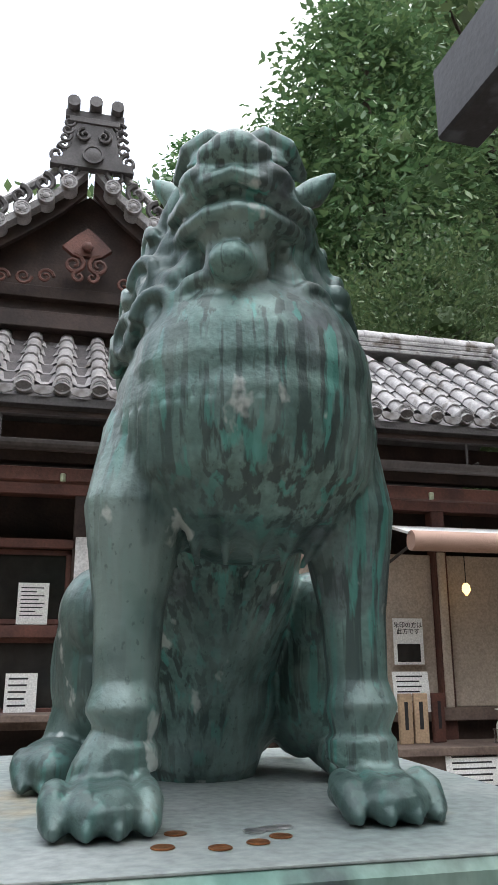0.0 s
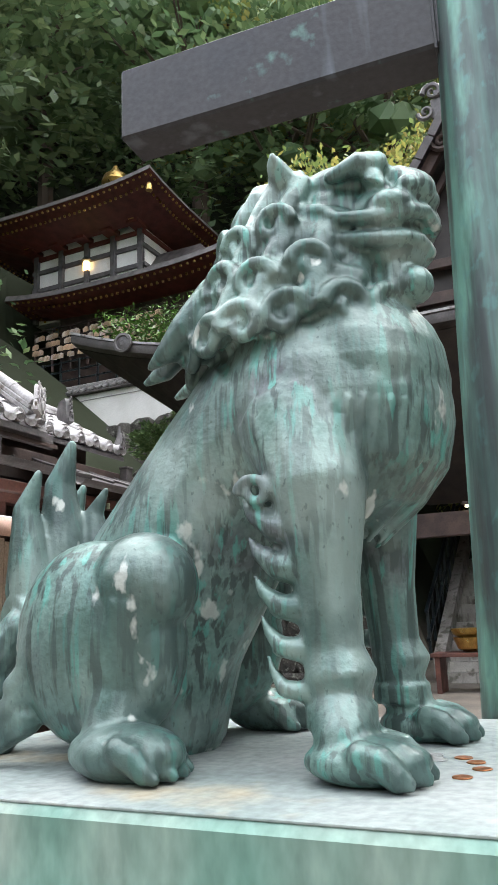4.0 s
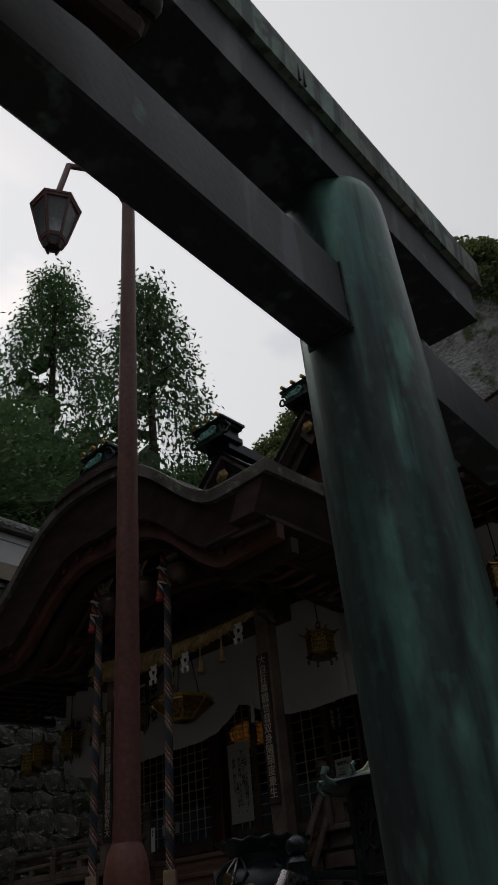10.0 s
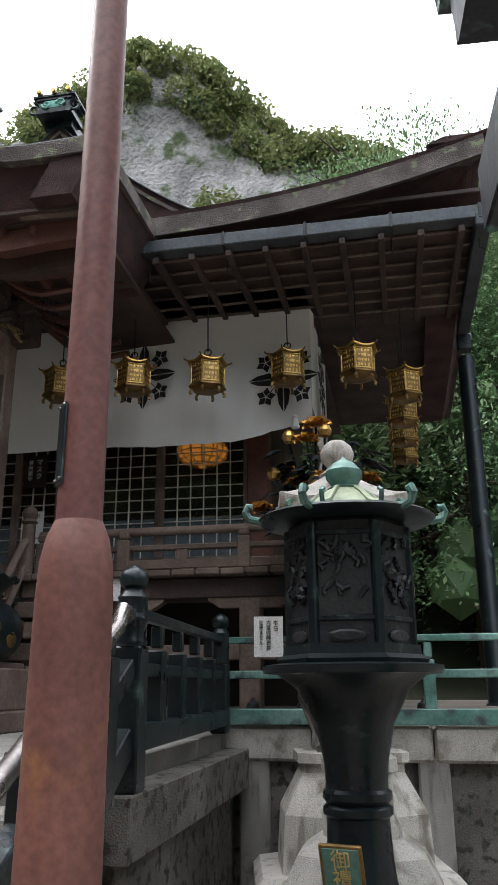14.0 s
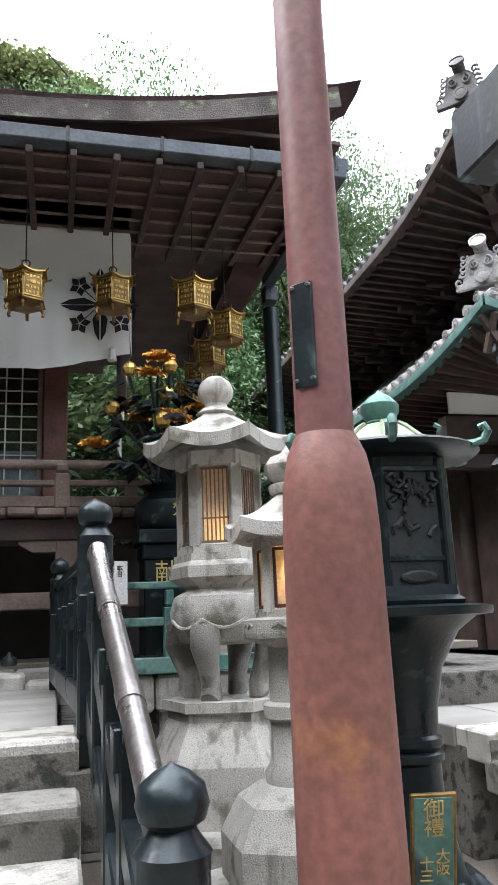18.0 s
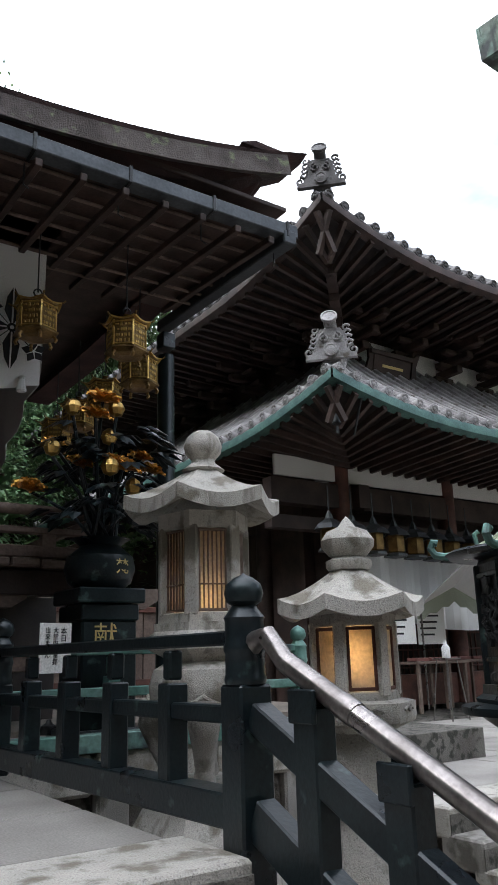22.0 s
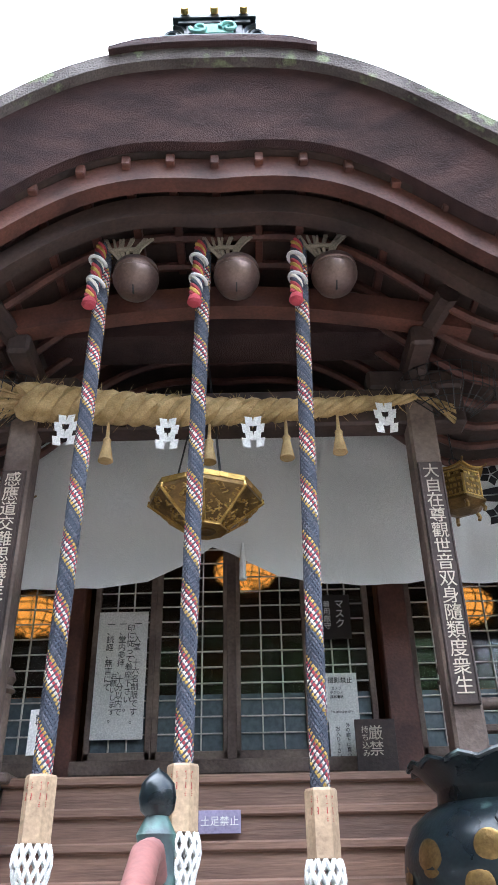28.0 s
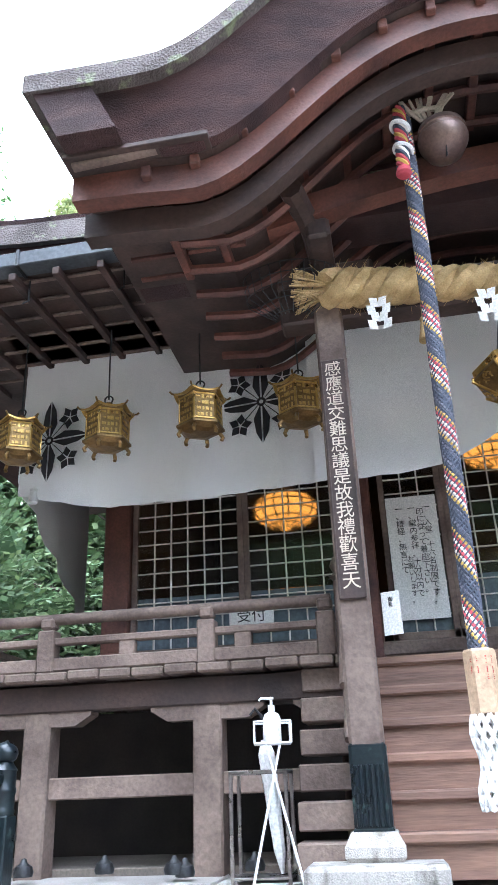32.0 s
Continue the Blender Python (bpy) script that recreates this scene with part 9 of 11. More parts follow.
# corner crest medallion at the northern eave tip
part("crest_tile", MB().lathe([(0.2, 0), (0.2, 0.05), (0.15, 0.06), (0.13, 0.03), (0.05, 0.05)], 20, m=pose(DX - 0.05, 8.9, 6.6, 0, -90, 0)), TILE_DARK, dark, "round crest tile")
# frame below
for y in (-1.9, -0.05, 1.9, 4.5):
    part("post", MB().cyl(0.14, 4.1, (DX + 1.9, y, 0.1), 18), WOOD_RED if y > 4 else WOOD_DARK, dark, smooth=True)
    part("post_stone", MB().lathe([(0.3, 0), (0.3, 0.08), (0.2, 0.14)], 16, (DX + 1.9, y, 0)), GRANITE, dark)
part("front_beam", MB().box(0.26, 6.8, 0.42, (DX + 1.9, 1.3, 2.75)), WOOD_DARK, dark)
part("rear_wall", MB().box(0.14, 8.2, 1.6, (DX + 7.0, 3.05, 4.8)), WOOD_DARK, dark)
part("ceiling", MB().box(4.4, 8.2, 0.08, (DX + 4.9, 3.05, 4.0)), BLACK_AND_SHADE, dark)
for k in range(4):
    mb = MB()
    scroll(mb, (DX + 1.74, 0.9 + 0.3 * k, 3.16), 0.09, 1.4, 0.022, 1 if k % 2 else -1, "x")
    part("carved_frieze", mb, WOOD_DARK, dark, smooth=True)
# stair that climbs inside the hall
st = thing("hall_stair", "stone stair with black rail climbing under the gabled hall", "stair", group="")
for k in range(14):
    part("stair_step", MB().box(0.34, 2.6, 0.18, (DX + 2.6 + 0.28 * k, 2.6, 0.09 + 0.17 * k)), GRANITE, st)
part("stair_cheek", MB().grid([[(DX + 2.4, 3.95, 0.1), (DX + 6.4, 3.95, 2.6)], [(DX + 2.4, 3.95, 0.45), (DX + 6.4, 3.95, 2.95)]], (0, 0.2, 0)), GRANITE, st)
for k in range(8):
    part("baluster", MB().box(0.05, 0.05, 0.9, (DX + 2.5 + 0.5 * k, 4.0, 0.85 + 0.31 * k)), IRON, st)
for h in (0.75, 1.25):
    b = MB()
    bar(b, (DX + 2.4, 4.0, h), (DX + 6.3, 4.0, h + 2.42), 0.06, 0.06)
    part("rail", b, IRON, st)
# lamps under the eave
t = thing("tube_light", "warm fluorescent tube in a dark housing under the beam", "lamp", pose(DX + 1.7, 2.4, 3.02))
part("housing", MB().box(0.12, 1.3, 0.06, (0, 0, 0.05)), WOOD_DARK, t)
part("tube", MB().tube([(0, -0.6, 0), (0, 0.6, 0)], 0.022, 10), LAMP_TUBE, t, smooth=True)
t = thing("hanging_lantern", "small amber lantern hanging under the dark hall eave", "lantern", pose(DX + 1.2, -1.16, 3.0))
part("body", MB().lathe([(0.07, 0), (0.1, 0.03), (0.1, 0.2), (0.07, 0.24)], 6), LAMP_AMBER, t)
part("roof", MB().lathe([(0.16, 0.23), (0.13, 0.27), (0.03, 0.33), (0.015, 0.4)], 6), DARK_BRONZE, t)
part("chain", MB().tube([(0, 0, 0.4), (0, 0, 1.9)], 0.008, 5), DARK_BRONZE, t)
sheet_of_paper("post_notice", 0.16, 0.4, pose(DX + 1.7, 4.5, 1.35, 0, 0, -90), "white paper notice fixed to a hall post", "notice", text_rows(0.16, 0.4, 5, 9))
t = thing("brass_bowl", "stack of shining brass bowls on a low bench", "bowl", pose(DX + 0.9, 3.0, 0.62))
part("bowl", MB().lathe([(0.1, 0), (0.2, 0.05), (0.26, 0.2), (0.27, 0.22), (0.25, 0.2), (0.1, 0.04)], 24), GOLD, t, smooth=True)
part("bowl", MB().lathe([(0.16, 0.2), (0.27, 0.28), (0.3, 0.36), (0.28, 0.35)], 24), GOLD, t, smooth=True)
t = thing("low_bench", "low wooden bench with stacked planks under the hall", "bench", pose(DX + 0.9, 2.8, 0))
part("seat", MB().box(0.6, 1.6, 0.06, (0, 0, 0.58)), WOOD_RED, t)
for e in (-1, 1):
    part("leg", MB().box(0.5, 0.08, 0.56, (0, e * 0.7, 0.28)), WOOD_RED, t)
for k in range(4):
    part("plank", MB().box(0.4, 0.9, 0.03, (0, -0.5, 0.63 + 0.035 * k), b=0.004), WOOD_PALE, t)
sheet_of_paper("stall_card", 0.4, 0.5, pose(DX + 0.55, 1.75, 0.9, 0, 0, -80), "white hand-lettered board leaning by the bench", "sign", text_rows(0.4, 0.5, 6, 21))

# hedge on top of the roof edge behind the dark hall
def leaf_cloud(n, size, box, seed, droop=0.3, shell=False):
    """Many small leaves in clumps inside a box-shaped or domed volume."""
    r = random.Random(seed)
    mb = MB()
    vs, fs = mb.v, mb.f
    for k in range(n):
        u = (r.uniform(-1, 1), r.uniform(-1, 1), r.uniform(-1, 1))
        c = Vector((u[0] * box[0], u[1] * box[1], u[2] * box[2]))
        c += Vector((r.gauss(0, 1), r.gauss(0, 1), r.gauss(0, 1))) * size * 0.5
        a = Vector((r.gauss(0, 1), r.gauss(0, 1), r.gauss(0, 0.6))).normalized() * size * r.uniform(0.6, 1.2)
        b = a.cross(Vector((r.gauss(0, 0.5), r.gauss(0, 0.5), 1))).normalized() * size * r.uniform(0.25, 0.45)
        i = len(vs)
        vs += [tuple(c - a), tuple(c + b), tuple(c + a), tuple(c - b)]
        fs.append((i, i + 1, i + 2, i + 3))
    return mb
h = thing("clipped_hedge", "bright green clipped hedge along the roof edge terrace", "hedge")
part("foliage", leaf_cloud(5200, 0.07, (0.9, 2.6, 0.42), 4), LEAF_E, h, m=pose(12.6, 7.6, 7.35))
part("foliage", leaf_cloud(2600, 0.07, (0.9, 1.2, 0.34), 5), LEAF_E, h, m=pose(12.6, 5.4, 7.5))

# ---- two-tiered tiled hall west of the main hall ----
gate = thing("tiled_hall", "two-tiered dark wooden hall with grey tiled roofs", "building")
QX, QY = -1.6, -9.6
def corner_lift(f, h=0.62):
    """Upward curve of an eave towards its corner; f 0 at the corner, 1 far away."""
    return h * max(0.0, 1 - f * 3.0) ** 2
GREEN = mat("verdigris_copper_edge", (0.10, 0.20, 0.17), (0.06, 0.12, 0.11), 0.5, 0.3, scale=4, fine=40, bump=0.1, vary=0.03)
def tier(ze, zr, depth, lenx, leny, lift, caps, tiles, name):
    """A hipped roof tier; its corner points to the court."""
    fx, fy = 1.0 / lenx, 1.0 / leny
    north = [(QX - lenx * k / 20, QY, ze + corner_lift(k / 20 * lenx / 9, lift)) for k in range(21)]
    east = [(QX, QY - leny * k / 20, ze + corner_lift(k / 20 * leny / 9, lift)) for k in range(21)]
    for line, dx, dy in ((north, 0, -1), (east, -1, 0)):
        inner = [(x + (-depth if dx else (-depth * max(0, 1 - k / 6))) , y + (-depth if dy else (-depth * max(0, 1 - k / 6))), zr) for k, (x, y, z) in enumerate(line)]
        part("roof_slope", MB().grid([[Vector(p).lerp(Vector(q), f) + Vector((0, 0, -0.10 * math.sin(math.pi * f))) for p, q in zip(line, inner)] for f in (0, 0.25, 0.5, 0.75, 1)], (0, 0, 0.1)), tiles, gate, "grey tiled roof slope")
        n = round((lenx if dy else leny) / 0.3)
        for i in range(n):
            f = (i + 0.5) / n
            g = f * 20
            k0 = int(g)
            p, q = Vector(line[k0]).lerp(Vector(line[min(k0 + 1, 20)]), g - k0), Vector(inner[k0]).lerp(Vector(inner[min(k0 + 1, 20)]), g - k0)
            d = max(0.0, (1 - g / 6))
            if dy:
                q.x = p.x
                q.y = QY - min(depth, (QX - p.x) if g < 6 else depth)
                q.z = p.z + (zr - p.z) * min(1.0, max(0.05, (QY - q.y) / depth))
            else:
                q.y = p.y
                q.x = QX - min(depth, (QY - p.y) if g < 6 else depth)
                q.z = p.z + (zr - p.z) * min(1.0, max(0.05, (QX - q.x) / depth))
            pts = [p.lerp(q, f2) + Vector((0, 0, 0.045 - 0.10 * math.sin(math.pi * f2))) for f2 in (0, 0.2, 0.4, 0.6, 0.8, 1)]
            part('cover_tile', MB().tube(pts, 0.062, 8), tiles, gate, smooth=True)
            part("eave_tile", caps, None, gate, m=Matrix.Translation(p + Vector((0, 0, 0.045))) @ pose(0, 0, 0, 0, 0, 180 if dy else 90) @ Matrix.Scale(1.12, 4))
        off = Vector((0, 0.02, 0)) if dy else Vector((0.02, 0, 0))
        part("eave_fascia", MB().grid([[Vector(p) + off * s + Vector((0, 0, h)) for p in line] for s, h in ((0, -0.02), (1, -0.05), (1, -0.16), (-6, -0.2), (-12, -0.1))]), GREEN if name == "lower" else WOOD_DARK, gate, "verdigris-edged fascia" if name == "lower" else "", True)
        soff = [(x - (2.3 if dx else 2.3 * max(0, 1 - k / 6)), y - (2.3 if dy else 2.3 * max(0, 1 - k / 6)), ze - 0.25) for k, (x, y, z) in enumerate(line)]
        part("soffit", MB().grid([[Vector(p) + Vector((0, 0, -0.12)) for p in line], soff]), BLACK_AND_SHADE, gate)
        m = round((lenx if dy else leny) / 0.28)
        for i in range(m):
            g = (i + 0.5) / m * 20
            k0 = int(g)
            p = Vector(line[k0]).lerp(Vector(line[min(k0 + 1, 20)]), g - k0) + Vector((0, 0, -0.19))
            q = p + (Vector((0, -min(2.2, max(0.3, QX - p.x)), 0)) if dy else Vector((-min(2.2, max(0.3, QY - p.y)), 0, 0)))
            q.z = ze - 0.3
            raf = MB()
            bar(raf, p + (q - p) * 0.04, q, 0.07, 0.09)
            part("rafter", raf, WOOD_DARK, gate)
    # hip ridge with its end ornament
    a, b = Vector((QX - 0.1, QY - 0.1, ze + lift + 0.12)), Vector((QX - depth, QY - depth, zr + 0.1))
    mid = a.lerp(b, 0.35) + Vector((0, 0, -0.16))
    part("hip_ridge", ridge(ridge(MB(), a, mid, 0.22, 3, 0.08), mid, b, 0.22, 3, 0.08), tiles, gate, smooth=True)
    onigawara(gate, Matrix.Translation(a + Vector((0.02, 0.02, 0.02))) @ pose(0, 0, 0, 0, 0, 135), 0.85, tiles)
    roll = MB().lathe([(0.085, -0.5), (0.09, 0.0), (0.115, 0.02), (0.115, 0.06), (0.095, 0.065), (0.085, 0.05), (0.04, 0.055), (0.01, 0.065)], 20, m=Matrix.Translation(a + Vector((0.06, 0.06, 0.60))) @ pose(0, 0, 0, 62, 0, 135))
    part("roll_tile", roll, tiles, gate, "round roll tile above the corner", True)
    for j in range(5):
        part("hip_cap", MB().lathe([(0.07, 0), (0.07, 0.14), (0.05, 0.16)], 12, m=Matrix.Translation(a.lerp(b, 0.05 + 0.05 * j) + Vector((0, 0, 0.34 - 0.05 * j))) @ pose(0, 0, 0, 40, 0, 135)), tiles, gate)

tier(4.92, 6.75, 2.35, 9.0, 12.0, 0.40, EAVE_TILE, TILE, "lower")
tier(7.48, 10.7, 4.2, 11.0, 13.0, 0.55, EAVE_TILE_DARK, TILE_DARK, "upper")
# the walls between the tiers, with brackets and a name plaque
part("upper_wall", MB().box(7.6, 0.14, 2.3, (QX - 2.3 - 3.8, QY - 2.35, 7.0)).box(0.14, 9.6, 2.3, (QX - 2.35, QY - 2.3 - 4.8, 7.0)), WOOD_DARK, gate)
part("plaster_band", MB().box(7.4, 0.06, 0.5, (QX - 2.4 - 3.8, QY - 2.26, 6.85)), PLASTER, gate, "dim plaster panels between brackets")
for k in range(7):
    x = QX - 2.3 - 1.2 * k
    for j in range(4):
        part("bracket_arm", MB().box(0.16, 0.3 + 0.28 * j, 0.14, (x, QY - 2.1 - 0.02 + 0.14 * j, 6.55 + 0.2 * j), b=0.02), WOOD_DARK, gate)
        part("bracket_arm", MB().box(0.5 + 0.12 * j, 0.14, 0.1, (x, QY - 2.15 + 0.2 * j, 6.65 + 0.2 * j), b=0.02), WOOD_DARK, gate)
    y = QY - 2.3 - 1.2 * k
    for j in range(4):
        part("bracket_arm", MB().box(0.3 + 0.28 * j, 0.16, 0.14, (QX - 2.12 + 0.14 * j, y, 6.55 + 0.2 * j), b=0.02), WOOD_DARK, gate)
        part("bracket_arm", MB().box(0.14, 0.5 + 0.12 * j, 0.1, (QX - 2.15 + 0.2 * j, y, 6.65 + 0.2 * j), b=0.02), WOOD_DARK, gate)
mb = MB()
for j in range(4):
    bar(mb, (QX - 2.2 + 0.35 * j, QY - 2.2 + 0.35 * j, 6.55 + 0.2 * j), (QX - 1.7 + 0.35 * j, QY - 1.7 + 0.35 * j, 6.6 + 0.22 * j), 0.16, 0.18)
part("corner_bracket", mb, WOOD_DARK, gate)
t = thing("hall_plaque", "dark scalloped name plaque under the upper eave", "plaque", Matrix.Translation((-4.55, -11.4, 6.35)) @ pose(0, 0, 0, 14, 0, 180))
part("board", MB().box(0.9, 0.05, 0.55, (0, 0, 0)), WOOD_DARK, t)
for e in (-1, 1):
    part("frame_side", MB().prism([(0, -0.36), (0.12, -0.42), (0.08, -0.2), (0.13, 0), (0.09, 0.2), (0.16, 0.46), (0, 0.36)], 0.06, pose(e * 0.45, 0, 0, 90, 0, 0 if e > 0 else 180)), WOOD_DARK, t)
    part("frame_bar", MB().box(1.1, 0.07, 0.08, (0, -0.02, e * 0.32)), WOOD_DARK, t)
part("carved_writing", MB().box(0.5, 0.01, 0.05, (0, -0.03, 0.1)).box(0.42, 0.01, 0.05, (0, -0.03, -0.08)), TEXT_GOLD, t, "faded carved characters")
# ground floor
for x in (-3.6, -6.2, -8.8):
    part("post", MB().cyl(0.17, 4.2, (x, QY - 2.3, LOW), 18), WOOD_RED, gate, smooth=True)
for y in (-14.4, -17.0):
    part("post", MB().cyl(0.17, 4.2, (QX - 2.2, y, LOW), 18), WOOD_DARK, gate, smooth=True)
part("ground_wall", MB().box(8.0, 0.14, 3.6, (-7.6, -13.0, 2.6)).box(0.14, 8.4, 4.2, (QX - 2.3, -16.2, 2.8)), WOOD_DARK, gate)
part("lintel", MB().box(9.0, 0.24, 0.4, (-6.6, QY - 2.3, 4.1)).box(9.0, 0.2, 0.22, (-6.6, QY - 2.3, 3.6)).box(0.24, 9.6, 0.4, (QX - 2.3, -16.4, 4.1)), WOOD_DARK, gate)
part("plaster_strip", MB().box(8.8, 0.05, 0.34, (-6.6, QY - 2.24, 4.52)).box(0.05, 9.0, 0.34, (QX - 2.24, -16.4, 4.52)), PLASTER, gate, "pale plaster strip under the eave")
part("floor_edge", MB().box(8.4, 0.3, 0.5, (-7.4, -12.0, LOW + 0.25)), WOOD_RED, gate)
for k in range(26):
    part("grille_bar", MB().box(0.03, 0.03, 1.2, (-4.0 - 0.13 * k, -12.4, 1.8)), WOOD_RED, gate)
for z in (1.3, 1.6, 1.9, 2.2):
    part("grille_rail", MB().box(3.6, 0.03, 0.03, (-5.6, -12.38, z)), WOOD_RED, gate)
part("wind_bell", MB().lathe([(0.07, 0), (0.06, 0.08), (0.035, 0.14), (0.01, 0.16)], 14, (QX - 0.3, QY - 0.3, 4.62)).tube([(QX - 0.3, QY - 0.3, 4.78), (QX - 0.25, QY - 0.25, 5.1)], 0.008, 5).box(0.05, 0.004, 0.1, (QX - 0.3, QY - 0.3, 4.54)), DARK_BRONZE, gate, "bronze wind bell", True)
part("downpipe", MB().tube([(QX - 0.6, QY - 0.1, 5.0), (QX - 0.6, QY - 0.3, 4.5)], 0.02, 6), DARK_BRONZE, gate)
# Unseen closing boards, added so that no sky light shows under the eaves.
part("inner_ceiling", MB().box(8.4, 10.4, 0.06, (-8.2, -17.2, 4.66)), BLACK_AND_SHADE, gate)
part("inner_wall", MB().box(0.12, 10.0, 4.6, (-12.2, -17.0, 3.0)).box(8.4, 0.12, 4.6, (-8.2, -22.2, 3.0)), BLACK_AND_SHADE, gate)
part("upper_floor", MB().box(8.2, 10.2, 0.06, (-8.2, -17.2, 8.1)), BLACK_AND_SHADE, gate)
# drape and row of bronze lanterns
part("drape", MB().grid([[(-3.3 - 5.6 * f, -11.5 + 0.05 * math.sin(f * 60), z - (0.5 * (2 * f - 1) ** 2 if k else 0) * -1.0) for f in [j / 40 for j in range(41)]] for k, z in enumerate((3.15, 1.9))], (0, 0.01, 0)), CLOTH, gate, "white drape gathered under the lintel")
lan = None
for k in range(8):
    m = pose(-2.5 - 0.48 * k, -10.9 - 0.04 * k, 3.0)
    if lan is None:
        lan = thing("eave_lantern", "dark bronze lantern hanging in a row under the eave", "lantern", m, group="row of bronze lanterns under the eave")
        part("roof", MB().lathe([(0.24, 0.36), (0.26, 0.34), (0.2, 0.42), (0.07, 0.5), (0.05, 0.56), (0.02, 0.62)], 6), DARK_BRONZE, lan)
        part("body", MB().lathe([(0.13, 0.08), (0.15, 0.1), (0.15, 0.34), (0.13, 0.36)], 6), GOLD_DARK, lan, "pierced tarnished-brass body")
        part("foot", MB().lathe([(0.08, 0), (0.2, 0.02), (0.19, 0.06), (0.12, 0.08)], 6), DARK_BRONZE, lan)
        part("chain", MB().tube([(0, 0, 0.62), (0, 0, 1.0)], 0.01, 5), DARK_BRONZE, lan)
    else:
        copy_thing(lan, m)
# event tent and tables on the lower court
t = thing("event_tent", "white canvas tent with scalloped valance on thin poles", "tent", pose(-5.3, -10.2, LOW))
part("canopy", MB().grid([[(-0.9, -0.9, 1.55), (0, -0.9, 1.9), (0.9, -0.9, 1.55)], [(-0.5, 0, 2.3), (0, 0, 2.65), (0.5, 0, 2.3)], [(-0.9, 0.9, 1.55), (0, 0.9, 1.9), (0.9, 0.9, 1.55)]], (0, 0, 0.01)), CLOTH, t, "peaked white canopy")
for e in (-1, 1):
    part("valance", MB().grid([[(-0.9 + 1.8 * f, e * 0.9, 1.56 + 0.34 * (1 - abs(2 * f - 1))) for f in [j / 12 for j in range(13)]], [(-0.9 + 1.8 * f, e * 0.91, 1.36 + 0.3 * (1 - abs(2 * f - 1)) - 0.05 * abs(math.sin(f * 6 * math.pi))) for f in [j / 12 for j in range(13)]]], (0, 0.005, 0)), mat("tent_valance", (0.33, 0.36, 0.28), (0.28, 0.31, 0.24), 0.8, bump=0.05), t, "grey-green valance")
    for f in (-1, 1):
        part("pole", MB().cyl(0.016, 1.6, (e * 0.86, f * 0.86, 0), 8), STEEL, t)
for k, (x, y) in enumerate(((-4.2, -10.7), (-5.4, -11.2))):
    t = thing("low_table", "plain wooden table with offering trays on the lower court", "table", pose(x, y, LOW), group="tables on the lower court")
    part("tabletop", MB().box(1.1, 0.5, 0.04, (0, 0, 0.7)), WOOD_GREY, t)
    for e in (-1, 1):
        for f in (-1, 1):
            part("leg", MB().box(0.05, 0.05, 0.68, (e * 0.5, f * 0.2, 0.34)), WOOD_GREY, t)
    sheet_of_paper("hanging_notice", 0.5, 0.75, pose(x + 0.5, y - 0.1, LOW + 1.35, 0, 0, 160), "white hand-lettered notice hung beside the table", "notice", [(0.28 - 0.1 * j, -0.2, 0.2 - 0.03 * j, 0.03) for j in range(6)])
    for j in range(3):
        tr = thing("offering_tray", "small red-brown offering tray on the table", "tray", pose(x - 0.35 + 0.32 * j, y, LOW + 0.722), group="offering trays")
        part("tray", MB().box(0.26, 0.2, 0.05, (0, 0, 0.025)), RUST, tr)
t = thing("sanitizer_stand", "small wire stand with a white pump bottle", "stand", pose(-3.1, -9.4, LOW))
for e in (-1, 1):
    for f in (-1, 1):
        part("leg", MB().tube([(e * 0.16, f * 0.16, 0), (e * 0.09, f * 0.09, 0.75)], 0.01, 6), STEEL, t)
part("shelf", MB().box(0.26, 0.26, 0.02, (0, 0, 0.76)), STEEL, t)
part("bottle", MB().lathe([(0.05, 0), (0.055, 0.01), (0.055, 0.13), (0.02, 0.18), (0.02, 0.22)], 14, (0, 0, 0.77)), WHITE, t, smooth=True)
bw = thing("board_screen", "weathered framed wooden board screen beside the hall terrace", "screen", pose(-0.4, -12.5, LOW))
for k in range(9):
    part("board", MB().box(0.33, 0.03, 1.5, (-1.4 + 0.345 * k, 0, 0.78), b=0.004), WOOD_GREY, bw)
for z in (0.06, 0.55, 1.05, 1.55):
    part("rail", MB().box(3.2, 0.06, 0.08, (0, 0.04, z), b=0.006), WOOD_RED, bw)
for k in range(4):
    part("post", MB().box(0.1, 0.1, 1.66, (-1.55 + 1.035 * k, 0.03, 0.83), b=0.008), WOOD_RED, bw)
part("coping", MB().box(3.4, 0.3, 0.05, (0, 0, 1.68), pose(0, 0, 0, 6, 0, 0), b=0.006), WOOD_GREY, bw)

# ---- masonry and plaster walls on the eastern slope ----
def boulder_mesh(seed, flat=0.55):
    """A rough wall stone: a dented low-poly block."""
    r = random.Random(seed)
    bm = bmesh.new()
    bmesh.ops.create_icosphere(bm, subdivisions=2, radius=0.5)
    for v in bm.verts:
        c = v.co.normalized()
        k = max(abs(c.x), abs(c.y), abs(c.z))
        v.co = c * (0.5 / k ** 0.75) * (1 + r.uniform(-0.1, 0.1))
        v.co.x *= flat
    me = bpy.data.meshes.new("stone")
    bm.to_mesh(me)
    bm.free()
    me.materials.append(ROCK)
    return me


STONES = [boulder_mesh(k) for k in range(6)]


